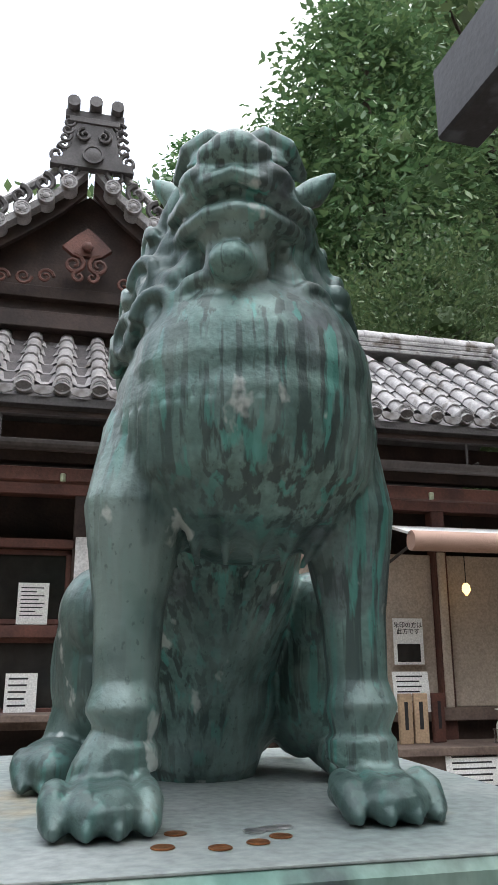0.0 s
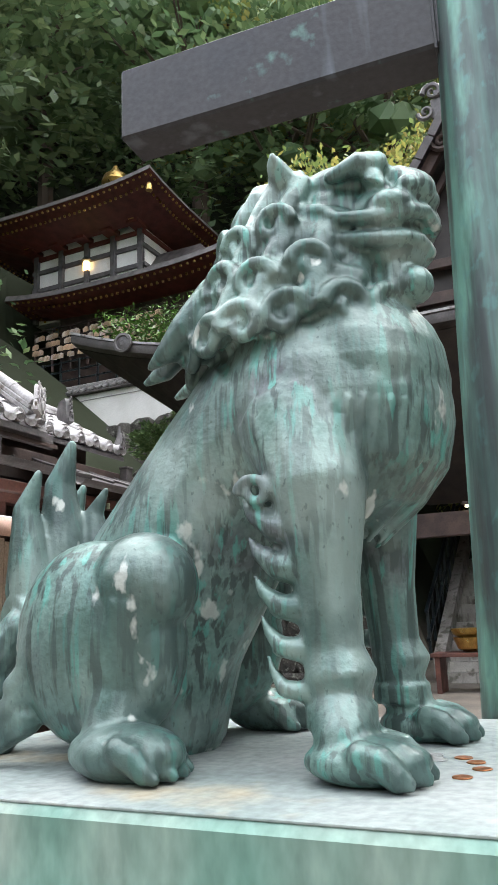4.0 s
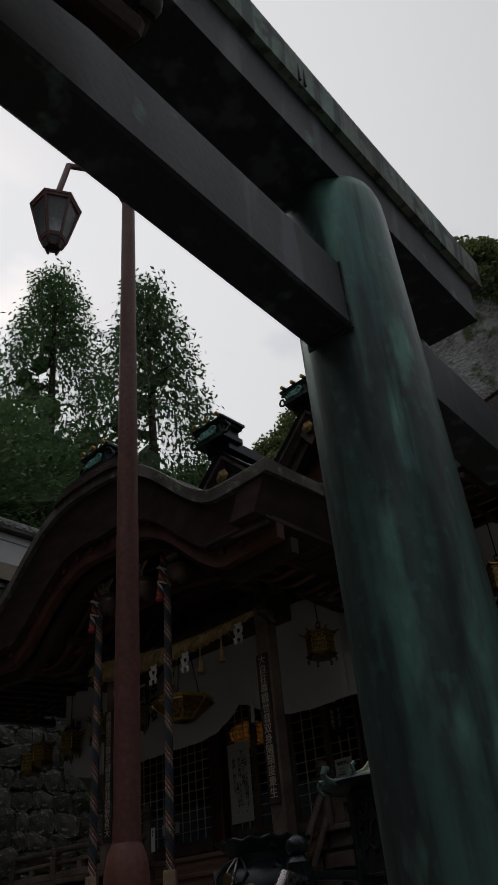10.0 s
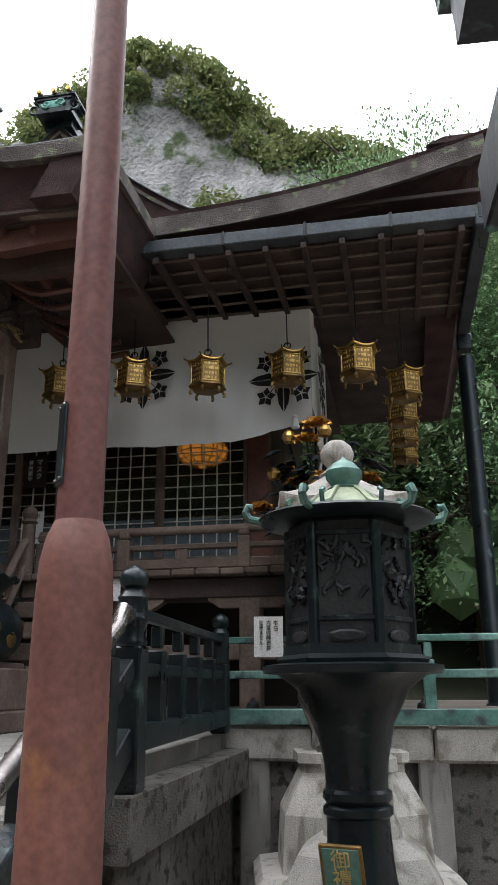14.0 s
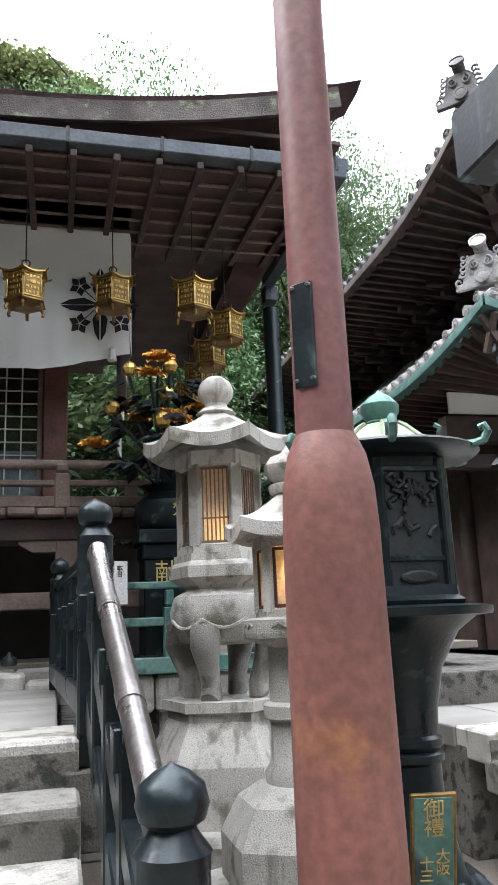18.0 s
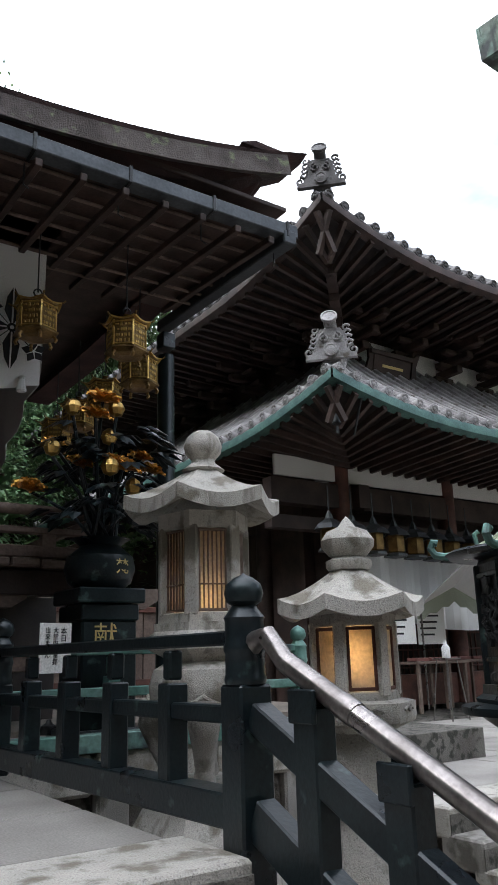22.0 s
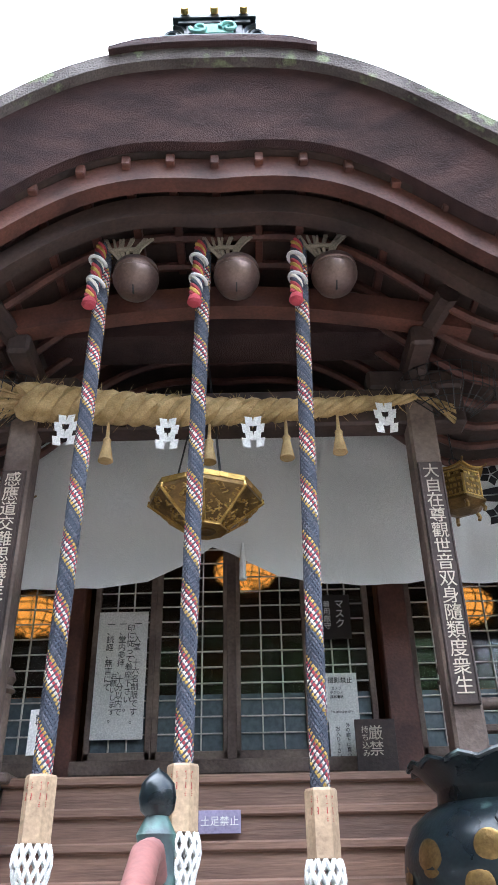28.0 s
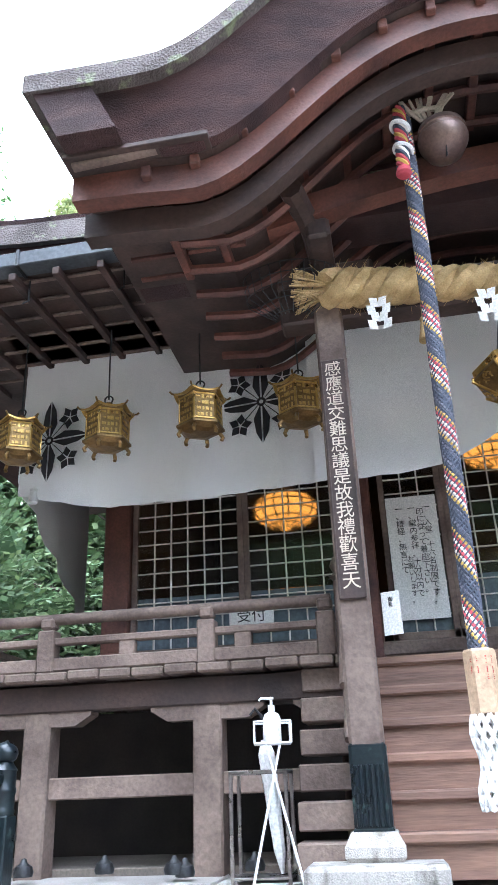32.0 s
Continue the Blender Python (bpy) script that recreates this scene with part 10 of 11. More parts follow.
def rough_wall(name, x, y0, y1, z0, z1, label, size=0.42, lean=0.12, seed=1, cap=280, facing=-1):
    """Dry-stone wall facing -x: each stone a piece of its own on a dark core."""
    w = thing(name, label, "stone wall", kind="structure")
    r = random.Random(seed)
    part("core", MB().grid([[(x + 0.1, y0, z0 - 0.3), (x + 0.1 + lean * (z1 - z0), y0, z1)], [(x + 0.1, y1, z0 - 0.3), (x + 0.1 + lean * (z1 - z0), y1, z1)]], (-1.0, 0, 0)), ROCK, w)
    z, rest, n = z0 - 0.1, MB(), 0
    while z < z1 - size * 0.2:
        h = size * r.uniform(0.6, 1.2)
        y = y0 + r.uniform(0, size)
        while y < y1:
            d = size * r.uniform(0.6, 2.2)
            m = Matrix.Translation((x + lean * (z - z0) + 0.05, y + d / 2, z + h / 2)) @ pose(0, 0, 0, r.uniform(-16, 16), r.uniform(-12, 12), r.uniform(-14, 14)) @ Matrix.Diagonal((0.5 * r.uniform(0.7, 1.3), d * 1.1, h * 1.2 * r.uniform(0.85, 1.2), 1))
            if n < cap:
                part("stone", r.choice(STONES), None, w, m=m)
            else:
                me = r.choice(STONES)
                rest.add([v.co for v in me.vertices], [tuple(p.vertices) for p in me.polygons], m)
            n += 1
            y += d
        z += h
    if rest.v:
        tagged(part("upper_stones", rest, ROCK, w), kind="stuff")
    return w


def capped_wall(name, p, q, z0, z1, label, foot=0.0):
    """White plaster wall with a small tiled roof."""
    w = thing(name, label, "wall", kind="structure")
    p, q = Vector(p), Vector(q)
    b = MB()
    bar(b, (p.x, p.y, (z0 + z1) / 2), (q.x, q.y, (z0 + z1) / 2), 0.24, z1 - z0)
    part("plaster", b, PLASTER, w)
    if foot:
        b = MB()
        bar(b, (p.x, p.y, z0 + foot / 2), (q.x, q.y, z0 + foot / 2), 0.30, foot)
        part("footing", b, mat("stained_footing", (0.40, 0.33, 0.25), (0.28, 0.22, 0.16), 0.9, scale=2, fine=40, bump=0.2, spot=(0.1, 0.08, 0.07), spot_at=0.6, spot_scale=1.5), w, "rain-stained rendered footing")
    b = MB()
    bar(b, (p.x, p.y, z1 - 0.2), (q.x, q.y, z1 - 0.2), 0.28, 0.025)
    part("string_course", b, TILE, w)
    b = MB()
    bar(b, (p.x, p.y, z1 + 0.05), (q.x, q.y, z1 + 0.05), 0.62, 0.07)
    part("cap_eave", b, TILE_DARK, w)
    d = (q - p).normalized()
    s = Vector((-d.y, d.x, 0))
    n = max(2, round((q - p).length / 0.3))
    t = MB()
    for i in range(n + 1):
        c = p.lerp(q, i / n)
        for e in (-1, 1):
            t.tube([(c.x + s.x * 0.34 * e, c.y + s.y * 0.34 * e, z1 + 0.1), (c.x, c.y, z1 + 0.3)], 0.055, 7)
    part("cap_tiles", t, TILE, w, smooth=True)
    part("cap_ridge", ridge(MB(), (p.x, p.y, z1 + 0.28), (q.x, q.y, z1 + 0.28), 0.16, 2, 0.07), TILE, w, smooth=True)
    return w


rough_wall("court_stone_wall", 13.6, 4.9, 10.4, 0.0, 4.6, "mossy rough stone retaining wall behind the gabled hall", 0.36, 0.08, 3)
rough_wall("slope_stone_wall", 15.4, -14.0, -5.85, 2.0, 9.0, "tall dry-stone retaining wall of dark boulders", 0.4, 0.09, 5, 300)
rough_wall("low_stone_wall", 15.5, -5.9, -1.5, 1.0, 5.3, "mossy stone wall below the white plaster wall", 0.42, 0.05, 7, 160)
capped_wall("plaster_wall_upper", (16.0, -5.85, 0), (16.0, -14.0, 0), 8.95, 10.15, "white plaster wall with tile cap on tall masonry", 0.42)
capped_wall("plaster_wall_return", (16.0, -5.85, 0), (20.5, -3.4, 0), 8.95, 10.15, "white plaster wall running back up the slope", 0.42)
capped_wall("plaster_wall_lower", (16.0, -5.1, 0), (16.0, 0.5, 0), 5.45, 6.75, "low white plaster wall with tile cap", 0.3)
capped_wall("terrace_plaster_wall", (20.0, 22.0, 0), (20.0, 10.0, 0), 7.5, 9.0, "white retaining wall below the upper terrace")
rough_wall("terrace_stone_wall", 19.6, 8.0, 22.0, 4.0, 7.5, "mossy boulder wall under the upper terrace", 0.5, 0.05, 11, 120)

# ---- pagoda-like hall on the upper terrace ----
pag = thing("upper_hall", "small two-roofed hall on the terrace, white walls and dark beams", "building")
RED_PAINT = mat("red_lacquer_beam", (0.16, 0.035, 0.025), (0.10, 0.025, 0.02), 0.55, scale=3, fine=40, bump=0.1)
def square_roof(c, half, z0, z1, tip, lift, name, edge=0.2):
    """A four-sided roof with upturned corners and double rafter rows."""
    cx, cy = c
    rim, n = [], 12
    for s in range(4):
        a = math.pi / 2 * s
        for k in range(n):
            f = 2 * k / n - 1
            x, y = half, half * f
            rim.append((cx + x * math.cos(a) - y * math.sin(a), cy + x * math.sin(a) + y * math.cos(a), z0 + lift * abs(f) ** 3))
    rings = []
    for f, g in ((0, 0.0), (0.02, edge), (0.25, None), (0.5, None), (0.75, None), (1, None)):
        h = g if g is not None else None
        rings.append([(cx + (x - cx) * (1 - f * (1 - tip)), cy + (y - cy) * (1 - f * (1 - tip)), (z + h) if h is not None else z * (1 - f) + z1 * f + edge - 0.28 * (z1 - z0) * math.sin(math.pi * f)) for x, y, z in rim + rim[:1]])
    part("roof", MB().grid(rings), SHAKE, pag, "brown-grey shingled roof", True)
    part("soffit", MB().grid([[(x, y, z - 0.02) for x, y, z in rim + rim[:1]], [(cx + (x - cx) * 0.55, cy + (y - cy) * 0.55, z0 - 0.35) for x, y, z in rim + rim[:1]]]), RED_PAINT, pag)
    for row, (f, dz) in enumerate(((0.97, -0.06), (0.88, -0.2))):
        mb = MB()
        for s in range(4):
            for k in range(36):
                g = (k + 0.5) / 18 - 1
                a = math.pi / 2 * s
                x, y = half * f, half * g * f
                p = (cx + x * math.cos(a) - y * math.sin(a), cy + x * math.sin(a) + y * math.cos(a), z0 + lift * abs(g) ** 3 + dz)
                mb.box(0.07, 0.07, 0.08, p, b=0.004)
        tagged(part("rafter_band", mb, GOLD, pag, "row of gilt rafter ends"), kind="stuff")
square_roof((23.2, 17.6), 4.5, 15.8, 18.4, 0.06, 0.25, "upper")
square_roof((24.2, 15.2), 4.75, 12.75, 14.6, 0.45, 0.3, "lower")
part("upper_wall", MB().box(5.0, 5.0, 3.6, (23.6, 17.4, 14.4)), PLASTER, pag, "white plaster panels")
part("lower_wall", MB().box(6.4, 6.4, 3.6, (24.2, 15.4, 11.2)), WOOD_DARK, pag)
for z in (13.2, 14.0, 14.75, 15.3):
    part("beam", MB().box(5.2, 5.2, 0.16, (23.6, 17.4, z)), RED_PAINT if z > 15 else TILE_DARK, pag)
for k in range(5):
    part("post", MB().box(0.2, 0.2, 3.6, (21.05, 15.0 + 1.2 * k, 14.4)), TILE_DARK, pag)
    part("bracket", MB().box(0.7, 0.5, 0.18, (20.8, 15.0 + 1.2 * k, 15.5)).box(0.9, 0.3, 0.16, (20.7, 15.0 + 1.2 * k, 15.7)), RED_PAINT, pag)
    part("bracket_cap", MB().box(0.06, 0.24, 0.2, (20.4, 15.0 + 1.2 * k, 15.62)), GOLD, pag)
part("veranda_rail", MB().box(0.1, 6.0, 0.1, (20.9, 16.6, 13.5)).box(0.1, 6.0, 0.08, (20.9, 16.6, 13.2)), TILE_DARK, pag)
part("finial", MB().lathe([(0.75, 0), (0.75, 0.12), (0.5, 0.2), (0.5, 0.4), (0.3, 0.5), (0.22, 0.62), (0.45, 0.8), (0.6, 1.05), (0.5, 1.35), (0.2, 1.6), (0.08, 1.85)], 18, (23.2, 17.6, 18.15)), GOLD, pag, "gilded jewel finial", True)
for s in (13.3, 21.9):
    part("corner_bell", MB().lathe([(0.12, 0), (0.1, 0.2), (0.05, 0.3)], 10, (18.95, s, 15.4)), GOLD, pag)
# votive rack, rail and fence of the terrace
rack = thing("votive_rack", "long rack crowded with wooden votive tablets", "rack", pose(20.6, 16.6, 10.6))
for k in range(8):
    part("rack_post", MB().box(0.08, 0.08, 1.6, (0, -2.8 + 0.8 * k, 0.6)), WOOD_DARK, rack)
for z in (0.4, 0.8, 1.2, 1.5):
    part("rack_rail", MB().box(0.05, 5.8, 0.05, (0.03, 0, z)), WOOD_DARK, rack)
r = random.Random(8)
tab_a = MB().prism([(-0.12, -0.1), (0.12, -0.1), (0.12, 0.06), (0, 0.11), (-0.12, 0.06)], 0.012, pose(0, 0, 0, 90, 0, 90)).mesh("votive_tablet", mat("votive_wood", (0.62, 0.45, 0.30), (0.45, 0.30, 0.19), 0.7, vary=0.3))
tab_b = tab_a.copy()
tab_b.materials[0] = mat("votive_paint", (0.72, 0.66, 0.58), (0.50, 0.36, 0.28), 0.7, vary=0.35)
for k in range(150):
    part("votive_tablet", tab_a if k % 3 else tab_b, None, rack, m=pose(-0.05 - 0.03 * (k % 2), -2.8 + 5.6 * r.random(), 0.32 + 0.27 * (k % 4) + 0.04 * r.random(), r.uniform(-9, 9), 0, 0))
fence = thing("terrace_rail", "black steel railing along the terrace edge", "railing")
for k in range(14):
    part("rail_post", MB().box(0.07, 0.07, 1.2, (20.1, 10.6 + 0.8 * k, 9.9)), IRON, fence)
for z in (9.75, 10.1, 10.45):
    part("rail_bar", MB().box(0.05, 10.6, 0.06, (20.1, 15.8, z)), IRON, fence)
part("terrace_step", MB().box(4.0, 0.1, 0.5, (22.2, 15.8, 10.2)), PLASTER, fence)
t = thing("terrace_lantern", "small dark hanging lantern at the upper hall", "lantern", pose(21.0, 17.4, 14.3))
part("body", MB().lathe([(0.12, 0), (0.14, 0.05), (0.14, 0.35), (0.1, 0.4)], 6), LAMP_WARM, t)
part("roof", MB().lathe([(0.26, 0.38), (0.2, 0.46), (0.04, 0.6)], 6), DARK_BRONZE, t)
# small house with a tiled roof behind the plaster walls
hs = thing("slope_house", "pale small house with a grey tiled roof on the slope", "house", pose(18.6, -1.6, 9.0))
part("wall", MB().box(3.0, 3.4, 2.0, (1.0, 0, 0.6)), PLASTER, hs)
part("roof", MB().grid([[(-1.2, -2.4, 1.55), (1.0, -2.2, 2.5), (3.2, -2.4, 1.55)], [(-1.2, 2.4, 1.55), (1.0, 2.2, 2.5), (3.2, 2.4, 1.55)]], (0, 0, 0.1)), TILE_DARK, hs)
part("roof_tiles", tile_field(MB(), (-1.2, -2.4, 1.58), (0, 1, 0), (2.2, 0, 0.95), 4.8, 2.4, 0.3), TILE, hs, smooth=True)
for k in range(7):
    part("vent_bar", MB().box(0.04, 0.04, 0.4, (-0.52, -1.0 + 0.12 * k, 1.1)), TILE_DARK, hs)
# street lantern on the slope
lp = thing("slope_lamp_post", "rust-red lamp post with a hexagonal lantern head on the slope", "lamp post", pose(15.0, -3.0, 0.5))
part("pole", MB().lathe([(0.06, 0), (0.045, 7.2)], 14), RUST, lp, smooth=True)
part("lantern_frame", MB().lathe([(0.1, 0), (0.12, 0.04)], 6, (0, 0, 7.2)).lathe([(0.26, 0), (0.3, 0.03), (0.1, 0.2), (0.06, 0.3), (0.03, 0.36)], 6, (0, 0, 7.72)), RUST, lp, "red-brown lantern roof and base")
part("lantern_glass", MB().lathe([(0.11, 0), (0.23, 0.5)], 6, (0, 0, 7.23)), mat("frosted_pane", (0.5, 0.42, 0.38), (0.42, 0.34, 0.3), 0.3, bump=0.02), lp)
sg = thing("signal_lamp", "tiny green lamp on a thin pole", "lamp", pose(15.0, -0.9, 8.0))
part("bulb", MB().lathe([(0.03, 0), (0.05, 0.05), (0.03, 0.1)], 10), glow("green_lamp", (0.2, 1.0, 0.35), 3.0), sg)
part("pole", MB().tube([(0, 0, 0), (0, 0, -2.6)], 0.02, 6), RUST, sg)

# ---- woods on the slopes ----
def leaf_material(name, a, b, c):
    """Leaves: colour changes from tree to tree, clump to clump and leaf to leaf; some light comes through."""
    m = bpy.data.materials.new(name)
    m.use_nodes = True
    n, l = m.node_tree.nodes, m.node_tree.links
    bs = n["Principled BSDF"]
    geo, obi, co = n.new("ShaderNodeNewGeometry"), n.new("ShaderNodeObjectInfo"), n.new("ShaderNodeTexCoord")
    nz = n.new("ShaderNodeTexNoise")
    nz.inputs["Scale"].default_value, nz.inputs["Detail"].default_value = 0.55, 3.0
    l.new(co.outputs["Object"], nz.inputs["Vector"])
    def mixc(f, x, y):
        k = n.new("ShaderNodeMix")
        k.data_type = "RGBA"
        for s, v in (("Factor", f), ("A", x), ("B", y)):
            if isinstance(v, tuple):
                k.inputs[s].default_value = (*v, 1)
            else:
                l.new(v, k.inputs[s])
        return k.outputs["Result"]
    r = n.new("ShaderNodeMapRange")
    r.inputs["From Min"].default_value, r.inputs["From Max"].default_value = 0.38, 0.62
    l.new(nz.outputs["Fac"], r.inputs["Value"])
    col = mixc(r.outputs["Result"], a, b)
    p = n.new("ShaderNodeMath")
    p.operation = "MULTIPLY"
    l.new(geo.outputs["Random Per Island"], p.inputs[0])
    l.new(geo.outputs["Random Per Island"], p.inputs[1])
    col = mixc(p.outputs["Value"], col, c)
    h, v = n.new("ShaderNodeHueSaturation"), n.new("ShaderNodeMapRange")
    v.inputs["To Min"].default_value, v.inputs["To Max"].default_value = 0.62, 1.1
    l.new(obi.outputs["Random"], v.inputs["Value"])
    l.new(v.outputs["Result"], h.inputs["Value"])
    h.inputs["Saturation"].default_value = 0.82
    hv = n.new("ShaderNodeMapRange")
    hv.inputs["To Min"].default_value, hv.inputs["To Max"].default_value = 0.485, 0.515
    l.new(obi.outputs["Random"], hv.inputs["Value"])
    l.new(hv.outputs["Result"], h.inputs["Hue"])
    l.new(col, h.inputs["Color"])
    l.new(h.outputs["Color"], bs.inputs["Base Color"])
    bs.inputs["Roughness"].default_value = 0.5
    tr, ms = n.new("ShaderNodeBsdfTranslucent"), n.new("ShaderNodeMixShader")
    l.new(h.outputs["Color"], tr.inputs["Color"])
    ms.inputs["Fac"].default_value = 0.3
    l.new(bs.outputs["BSDF"], ms.inputs[1])
    l.new(tr.outputs["BSDF"], ms.inputs[2])
    l.new(ms.outputs["Shader"], n["Material Output"].inputs["Surface"])
    return m


FOL_OAK = leaf_material("oak_leaves", (0.109, 0.217, 0.065), (0.065, 0.138, 0.043), (0.217, 0.319, 0.102))
FOL_CEDAR = leaf_material("cedar_sprays", (0.102, 0.217, 0.065), (0.058, 0.131, 0.043), (0.189, 0.290, 0.087))
FOL_MAPLE = leaf_material("maple_leaves", (0.275, 0.362, 0.051), (0.160, 0.246, 0.043), (0.522, 0.377, 0.043))
FOL_CRAG = leaf_material("crag_leaves", (0.20, 0.24, 0.06), (0.10, 0.15, 0.04), (0.30, 0.32, 0.09))
FOL_BUSH = leaf_material("shrub_leaves", (0.174, 0.319, 0.072), (0.116, 0.217, 0.051), (0.290, 0.420, 0.116))


def crown_mesh(kind, n_clumps, per, leaf, seed, material):
    """Crown of unit height 1 and about unit width, as many small leaves in clumps."""
    r = random.Random(seed)
    vs, fs = [], []
    for k in range(n_clumps):
        if kind == "cedar":
            h = r.random() ** 0.85
            rad = (0.30 * (1 - h) ** 0.8 + 0.03) * r.uniform(0.5, 1.08)
            a = r.uniform(0, 2 * math.pi)
            c = Vector((rad * math.cos(a), rad * math.sin(a), 0.12 + 0.86 * h))
            out = Vector((math.cos(a), math.sin(a), -0.55))
            s = (0.042, 0.042, 0.028)
        else:
            u = Vector((r.gauss(0, 1), r.gauss(0, 1), r.gauss(0.15, 0.9))).normalized()
            q = r.uniform(0.45, 0.97)
            lobes = 1 + 0.22 * math.sin(3 * math.atan2(u.y, u.x) + seed) * (1 - abs(u.z))
            c = Vector((u.x * 0.44 * q * lobes, u.y * 0.44 * q * lobes, 0.60 + u.z * 0.38 * q))
            out = u + Vector((0, 0, 0.3))
            s = (0.055, 0.055, 0.03)
        for j in range(per):
            p = c + Vector((r.gauss(0, 1), r.gauss(0, 1), r.gauss(0, 1))).normalized() * r.random() ** 0.6 * 1.5 * s[0]
            p.z = c.z + (p.z - c.z) * 0.6
            a1 = (out.normalized() + Vector((r.gauss(0, 0.7), r.gauss(0, 0.7), r.gauss(0, 0.5)))).normalized()
            sz = leaf * r.uniform(0.6, 1.3)
            a1 = a1 * sz
            b1 = a1.cross(Vector((r.gauss(0, 0.6), r.gauss(0, 0.6), 1))).normalized() * sz * (0.4 if kind == "cedar" else 0.5)
            i = len(vs)
            vs += [tuple(p - a1), tuple(p + b1), tuple(p + a1), tuple(p - b1)]
            fs.append((i, i + 1, i + 2, i + 3))
    ico = [(0, 0, 1), (0.89, 0, 0.45), (0.28, 0.85, 0.45), (-0.72, 0.53, 0.45), (-0.72, -0.53, 0.45), (0.28, -0.85, 0.45), (0.72, 0.53, -0.45), (-0.28, 0.85, -0.45), (-0.89, 0, -0.45), (-0.28, -0.85, -0.45), (0.72, -0.53, -0.45), (0, 0, -1)]
    tri = [(0, 1, 2), (0, 2, 3), (0, 3, 4), (0, 4, 5), (0, 5, 1), (1, 6, 2), (2, 7, 3), (3, 8, 4), (4, 9, 5), (5, 10, 1), (6, 7, 2), (7, 8, 3), (8, 9, 4), (9, 10, 5), (10, 6, 1), (11, 7, 6), (11, 8, 7), (11, 9, 8), (11, 10, 9), (11, 6, 10)]
    for k in range(26):   # solid lumps added inside the crown to block light and view through it
        if kind == "cedar":
            h = (k + 0.5) / 26
            w, c, q = 0.12 * (1 - h) ** 0.9, Vector((r.gauss(0, 0.03), r.gauss(0, 0.03), 0.16 + 0.72 * h)), 0.09 * (1 - h) + 0.02
            c += Vector((r.uniform(-w, w), r.uniform(-w, w), 0))
        else:
            u = Vector((r.gauss(0, 1), r.gauss(0, 1), r.gauss(0, 1))).normalized()
            c, q = Vector((u.x * 0.24, u.y * 0.24, 0.58 + u.z * 0.2)), r.uniform(0.05, 0.08)
        i = len(vs)
        vs += [tuple(c + Vector(p) * q * r.uniform(0.5, 0.75)) for p in ico]
        fs += [tuple(i + j for j in f) for f in tri]
    mb = MB()
    mb.v, mb.f = vs, fs
    return mb.mesh("crown", material)


def trunk_mesh(kind, seed):
    r = random.Random(seed)
    mb = MB()
    mb.tube([(0, 0, -0.15), (0.005, 0, 0.25), (-0.01, 0.01, 0.55), (0, 0, 0.95 if kind == "cedar" else 0.8)], 0.02, 8, radii=[0.024, 0.02, 0.014, 0.003])
    for k in range(9):
        a, z = r.uniform(0, 6.28), r.uniform(0.25, 0.75)
        d = 0.18 if kind == "cedar" else 0.33
        mb.tube([(0, 0, z), (d * 0.5 * math.cos(a), d * 0.5 * math.sin(a), z + (0.03 if kind == "cedar" else 0.1)), (d * math.cos(a), d * math.sin(a), z + (0.0 if kind == "cedar" else 0.16))], 0.006, 5, radii=[0.009, 0.005, 0.002])
    return mb.mesh("trunk", TRUNK, True)


KINDS = {
    "cedar": ([crown_mesh("cedar", 560, 34, 0.0078, s, FOL_CEDAR) for s in (1, 2, 3)], [trunk_mesh("cedar", 4)], "tall dark green cedar with drooping sprays on the slope", "cedar"),
    "oak": ([crown_mesh("oak", 380, 34, 0.0105, s, FOL_OAK) for s in (5, 6, 7)], [trunk_mesh("oak", 8)], "dense dark green evergreen broadleaf tree on the slope", "tree"),
    "maple": ([crown_mesh("oak", 360, 32, 0.011, s, FOL_MAPLE) for s in (9, 10)], [trunk_mesh("oak", 11)], "yellow-green maple turning orange at its tips", "maple"),
    "fine": ([crown_mesh("oak", 900, 40, 0.0062, 15, FOL_OAK)], [trunk_mesh("oak", 8)], "dense small-leaved evergreen tree close behind the shop", "tree"),
    "far_cedar": ([crown_mesh("cedar", 250, 20, 0.0125, s, FOL_CEDAR) for s in (21, 22)], [trunk_mesh("cedar", 4)], "tall dark green cedar with drooping sprays on the slope", "cedar"),
    "far_oak": ([crown_mesh("oak", 220, 18, 0.0155, s, FOL_OAK) for s in (25, 26)], [trunk_mesh("oak", 8)], "dense dark green evergreen broadleaf tree on the slope", "tree"),
    "far_maple": ([crown_mesh("oak", 220, 18, 0.0155, s, FOL_MAPLE) for s in (27, 28)], [trunk_mesh("oak", 8)], "yellow-green maple turning orange at its tips", "maple"),
    "bush": ([crown_mesh("oak", 150, 24, 0.03, s, FOL_BUSH) for s in (12, 13)], [trunk_mesh("oak", 14)], "bright green rounded shrub", "shrub"),
}
tree_rnd = random.Random(77)


def plant(kind, x, y, z, h, wide=1.0):
    crowns, trunks, label, cat = KINDS[kind]
    t = thing({"far_cedar": "cedar_tree", "far_oak": "broadleaf_tree", "far_maple": "maple_tree", "cedar": "cedar_tree", "oak": "broadleaf_tree", "fine": "broadleaf_tree", "maple": "maple_tree", "bush": "shrub"}[kind], label, cat, Matrix.Translation((x, y, z)) @ pose(0, 0, 0, 0, 0, tree_rnd.uniform(0, 360)) @ Matrix.Diagonal((h * wide, h * wide, h, 1)), group="woods on the slope")
    part("trunk", tree_rnd.choice(trunks), None, t)
    part("crown", tree_rnd.choice(crowns), None, t)
    return t


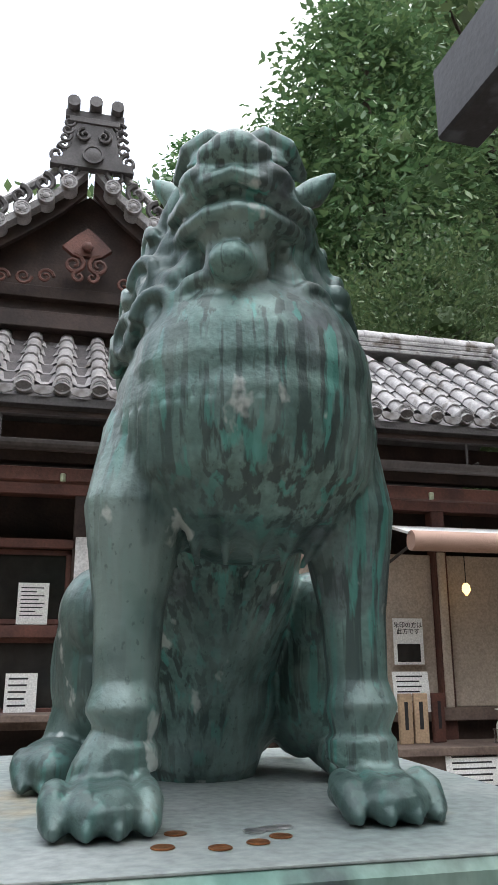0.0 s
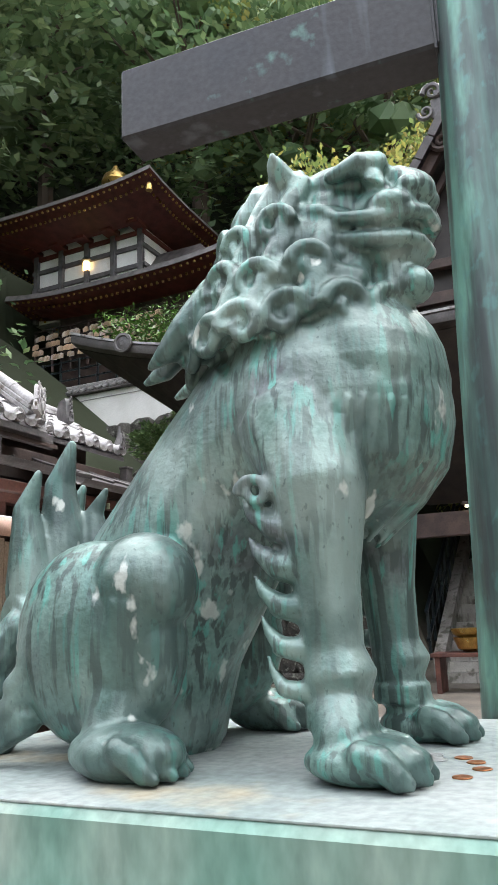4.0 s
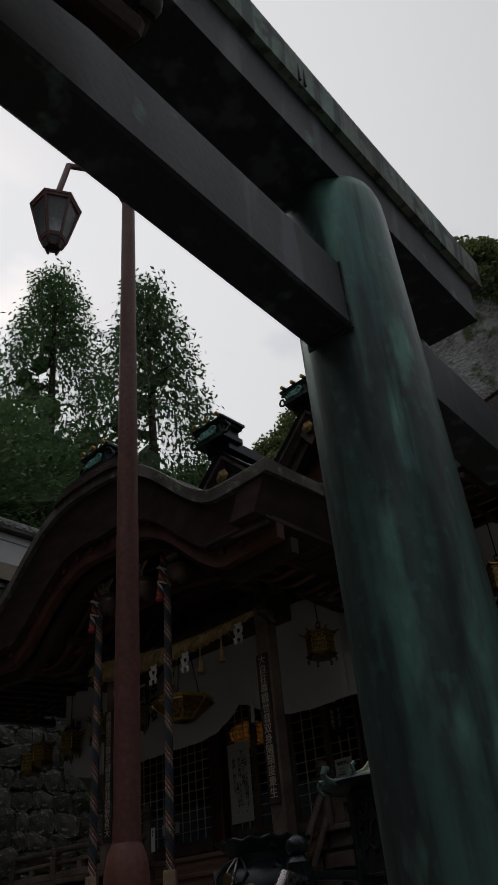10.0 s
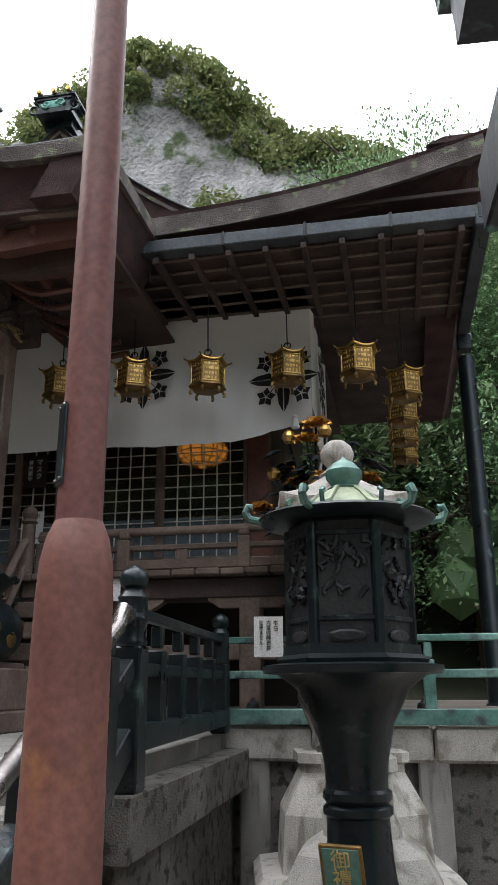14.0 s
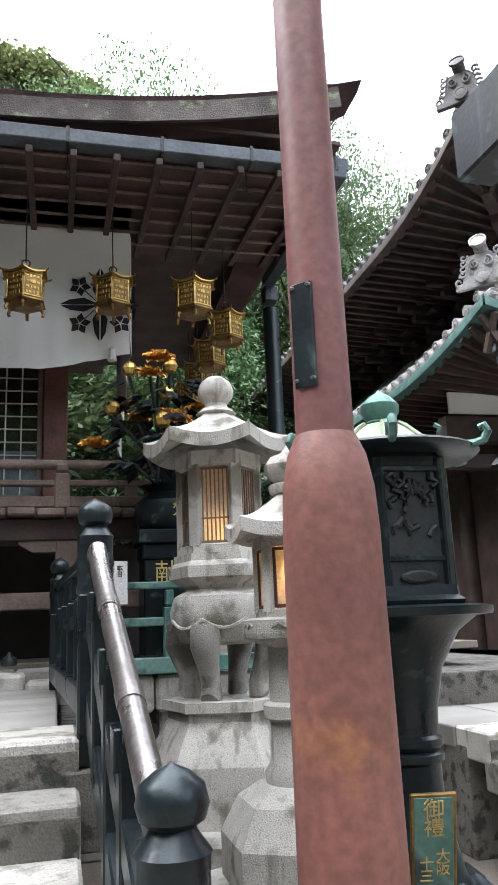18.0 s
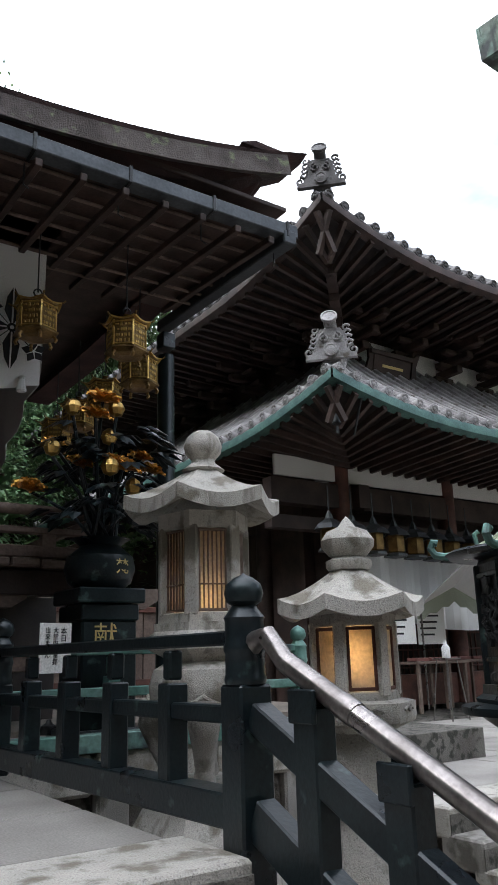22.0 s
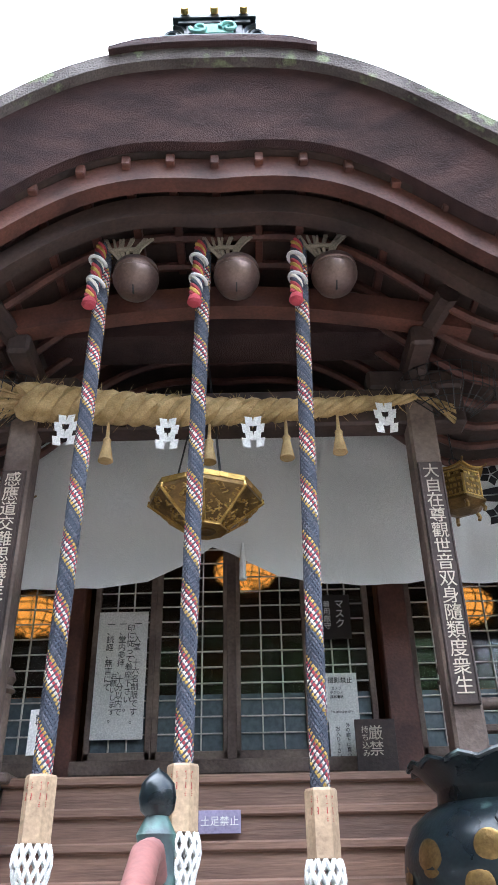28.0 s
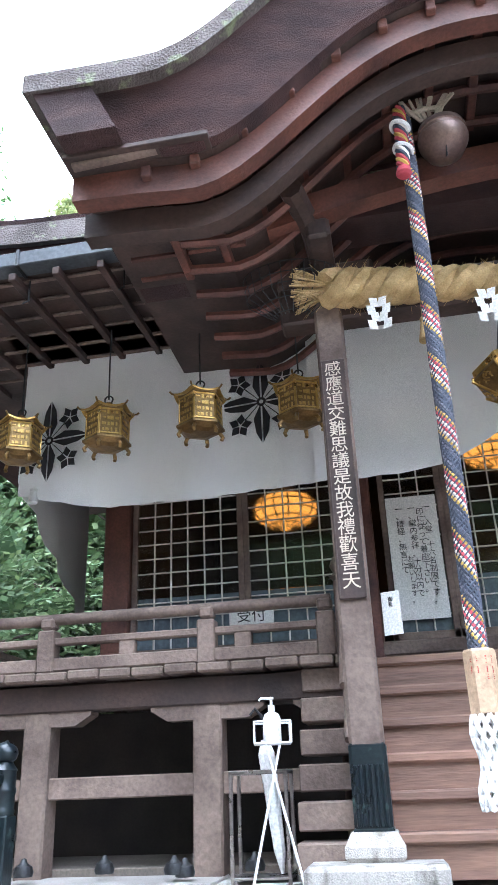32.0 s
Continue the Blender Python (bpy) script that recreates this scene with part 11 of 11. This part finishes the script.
def skyline(az):
    """Elevation of the tree tops seen from the court, by compass angle from +y towards +x, in degrees."""
    return float(np.interp(az, [-60, -20, -6, 3, 12, 22, 40, 54, 75, 95, 108, 119, 134, 150, 165, 185, 198, 205, 212], [10, 20, 28, 35, 40, 45, 50, 53, 50, 47, 44, 40, 33, 30, 30, 37, 37, 32, 16]))


def grow_woods():
    r = random.Random(5)
    sites = []
    for rad in (16, 19, 22.5, 26, 30, 34.5, 39, 44, 50):
        n = round(math.radians(250) * rad / 4.4)
        for k in range(n):
            az = -42 + 250 * (k + r.uniform(-0.35, 0.35)) / n
            q = rad + r.uniform(-1.3, 1.3)
            sites.append((q, az, 0.8 + q * math.sin(math.radians(az)), q * math.cos(math.radians(az))))
    best = {}
    count = 0
    for q, az, x, y in sites:
        if (x < 19.5 and -6 < y < 10.8) or (19 < x < 29 and 9 < y < 22) or (y < 0 and -13 < x < 16.5 and y > -20) or (x < 16.8 and y > -15 and y < 0) or (x > 17 and -4.5 < y < 2 and x < 22.5):
            continue
        if (33 if q > 20 else 27) < math.degrees(math.atan2(x + 0.6, y)) < (66 if q > 23 else 82) and q < 27:
            continue
        z = hill_z(x, y)
        top = q * math.tan(math.radians(skyline(az) * r.uniform(0.9, 1.01))) + 1.3
        kind = "cedar" if (az < 24 and r.random() < 0.75) or (118 < az < 140 and r.random() < 0.8) else "maple" if 55 < az < 92 and r.random() < 0.4 else "oak" if r.random() < 0.8 else "cedar"
        h = min(r.uniform(11, 15) if kind == "cedar" else r.uniform(7.5, 10.5), top - z)
        if 28 < az < 78 and q > 26:
            h = min(r.uniform(14, 19), top - z)
        if h < 3.0:
            continue
        el = math.degrees(math.atan2(z + h - 1.3, q))
        cell = round(az / 4)
        if el < max(best.get(cell, 0), best.get(cell - 1, 0) - 4, best.get(cell + 1, 0) - 4) - 1.5:
            continue
        best[cell] = max(best.get(cell, 0), el)
        plant(kind if q < 23.5 else "far_" + kind, x, y, z - 0.3, h, r.uniform(0.95, 1.25) if kind == "cedar" else r.uniform(1.05, 1.4))
        count += 1
    return count


TREES = grow_woods()
# nearer single trees and shrubs
plant("fine", 6.3, 13.2, 1.5, 7.8, 1.1)
plant("fine", 8.2, 17.6, 4.0, 9.5, 0.9)
plant("cedar", 7.6, 17.0, 4.0, 15.5, 1.2)
plant("cedar", 10.2, 21.5, 6.0, 16.5, 1.1)
plant("cedar", 22.0, -14.2, 8.6, 18.2, 0.72)
plant("cedar", 22.0, -19.4, hill_z(22.0, -19.4) - 0.3, 30.0 - hill_z(22.0, -19.4), 0.62)
plant("maple", 21.5, 6.6, 6.5, 9.5, 1.1)
plant("maple", 22.0, 3.6, 7.0, 9.0, 1.1)
plant("bush", 16.9, -6.9, 9.9, 1.5, 1.3)
plant("bush", 17.2, -9.4, 9.7, 1.1, 1.5)
for x, y, z, h in ((13.4, 9.6, 4.4, 1.3), (13.6, 8.6, 4.5, 1.0), (13.6, 7.4, 4.5, 0.9), (15.7, -3.6, 5.0, 1.2), (20.3, 9.2, 7.3, 1.4), (19.8, 12.6, 7.2, 0.8)):
    plant("bush", x, y, z, h, 1.4)
plant("fine", 1.4, -25.0, 6.0, 14.6, 0.7)
plant("fine", -4.4, -25.5, 6.0, 14.2, 0.6)
plant("fine", -8.2, -27.0, 5.0, 14.0, 0.7)
plant("cedar", -3.4, -27.0, 0.0, 12.0, 1.3)
plant("oak", 3.8, -23.5, 2.0, 9.5, 1.1)
plant("oak", 12.5, -24.0, 2.0, 13.0, 1.0)

# ---- crag behind the hall ----
def crag():
    rows = []
    for i in range(41):
        f = i / 40
        x = -20 + 74 * f
        row = []
        for j in range(31):
            g = j / 30
            prof = 57.5 * (1 - 0.24 * (max(0.0, 22 - x) / 19) ** 1.3 - 0.07 * (max(0.0, x - 22) / 13) ** 1.5)
            n = noise.noise((x * 0.09, g * 5, 1.7)) * 3.5 + noise.noise((x * 0.3, g * 14, 4.1)) * 1.3
            z = prof * min(1.0, g * 1.35) if g < 0.72 else prof * (0.972 + 0.028 * math.sin((g - 0.72) / 0.28 * math.pi / 2))
            y = -46 - 16 * g if g < 0.72 else -57.5 - 40 * (g - 0.72)
            row.append((x, y + n, z + noise.noise((x * 0.13, 7.0, g * 3)) * 2.2))
        rows.append(row)
    c = thing("crag", "grey rock crag topped with green woods behind the hall", "crag", kind="structure")
    face = mat("crag_rock", (0.33, 0.32, 0.31), (0.16, 0.155, 0.15), 0.9, scale=0.35, fine=2.6, bump=1.0, depth=0.6, spot=(0.07, 0.09, 0.04), spot_at=0.57, spot_scale=0.5, vary=0)
    part("rock_face", MB().grid(rows), face, c, smooth=True)
    r = random.Random(31)
    vs, fs = [], []
    for k in range(620):
        i, j = r.randrange(2, 39), r.choice((19, 20, 21, 22, 22, 23, 24, 25, 26, 27, 28, 29, 6, 10, 13, 16))
        if 6 < i < 34 and 11 < j < 20 and r.random() < 0.85:
            continue
        b = Vector(rows[i][j]) + Vector((r.uniform(-0.8, 0.8), 0.5, 0.2))
        sz = r.uniform(1.0, 2.2)
        for q in range(330):
            u = Vector((r.gauss(0, 1), r.gauss(0, 1), r.gauss(0, 0.8))).normalized() * sz * r.uniform(0.6, 1.0)
            a = Vector((r.gauss(0, 1), r.gauss(0, 1), r.gauss(0, 0.7))).normalized() * 0.24
            w = a.cross(Vector((r.gauss(0, 0.6), r.gauss(0, 0.6), 1))).normalized() * 0.14
            c0, n0 = b + u, len(vs)
            vs += [tuple(c0 - a), tuple(c0 + w), tuple(c0 + a), tuple(c0 - w)]
            fs.append((n0, n0 + 1, n0 + 2, n0 + 3))
    mb = MB()
    mb.v, mb.f = vs, fs
    solo("crag_woods", mb, FOL_CRAG, "yellow-green woods growing over the crag", "woods", kind="stuff")


crag()
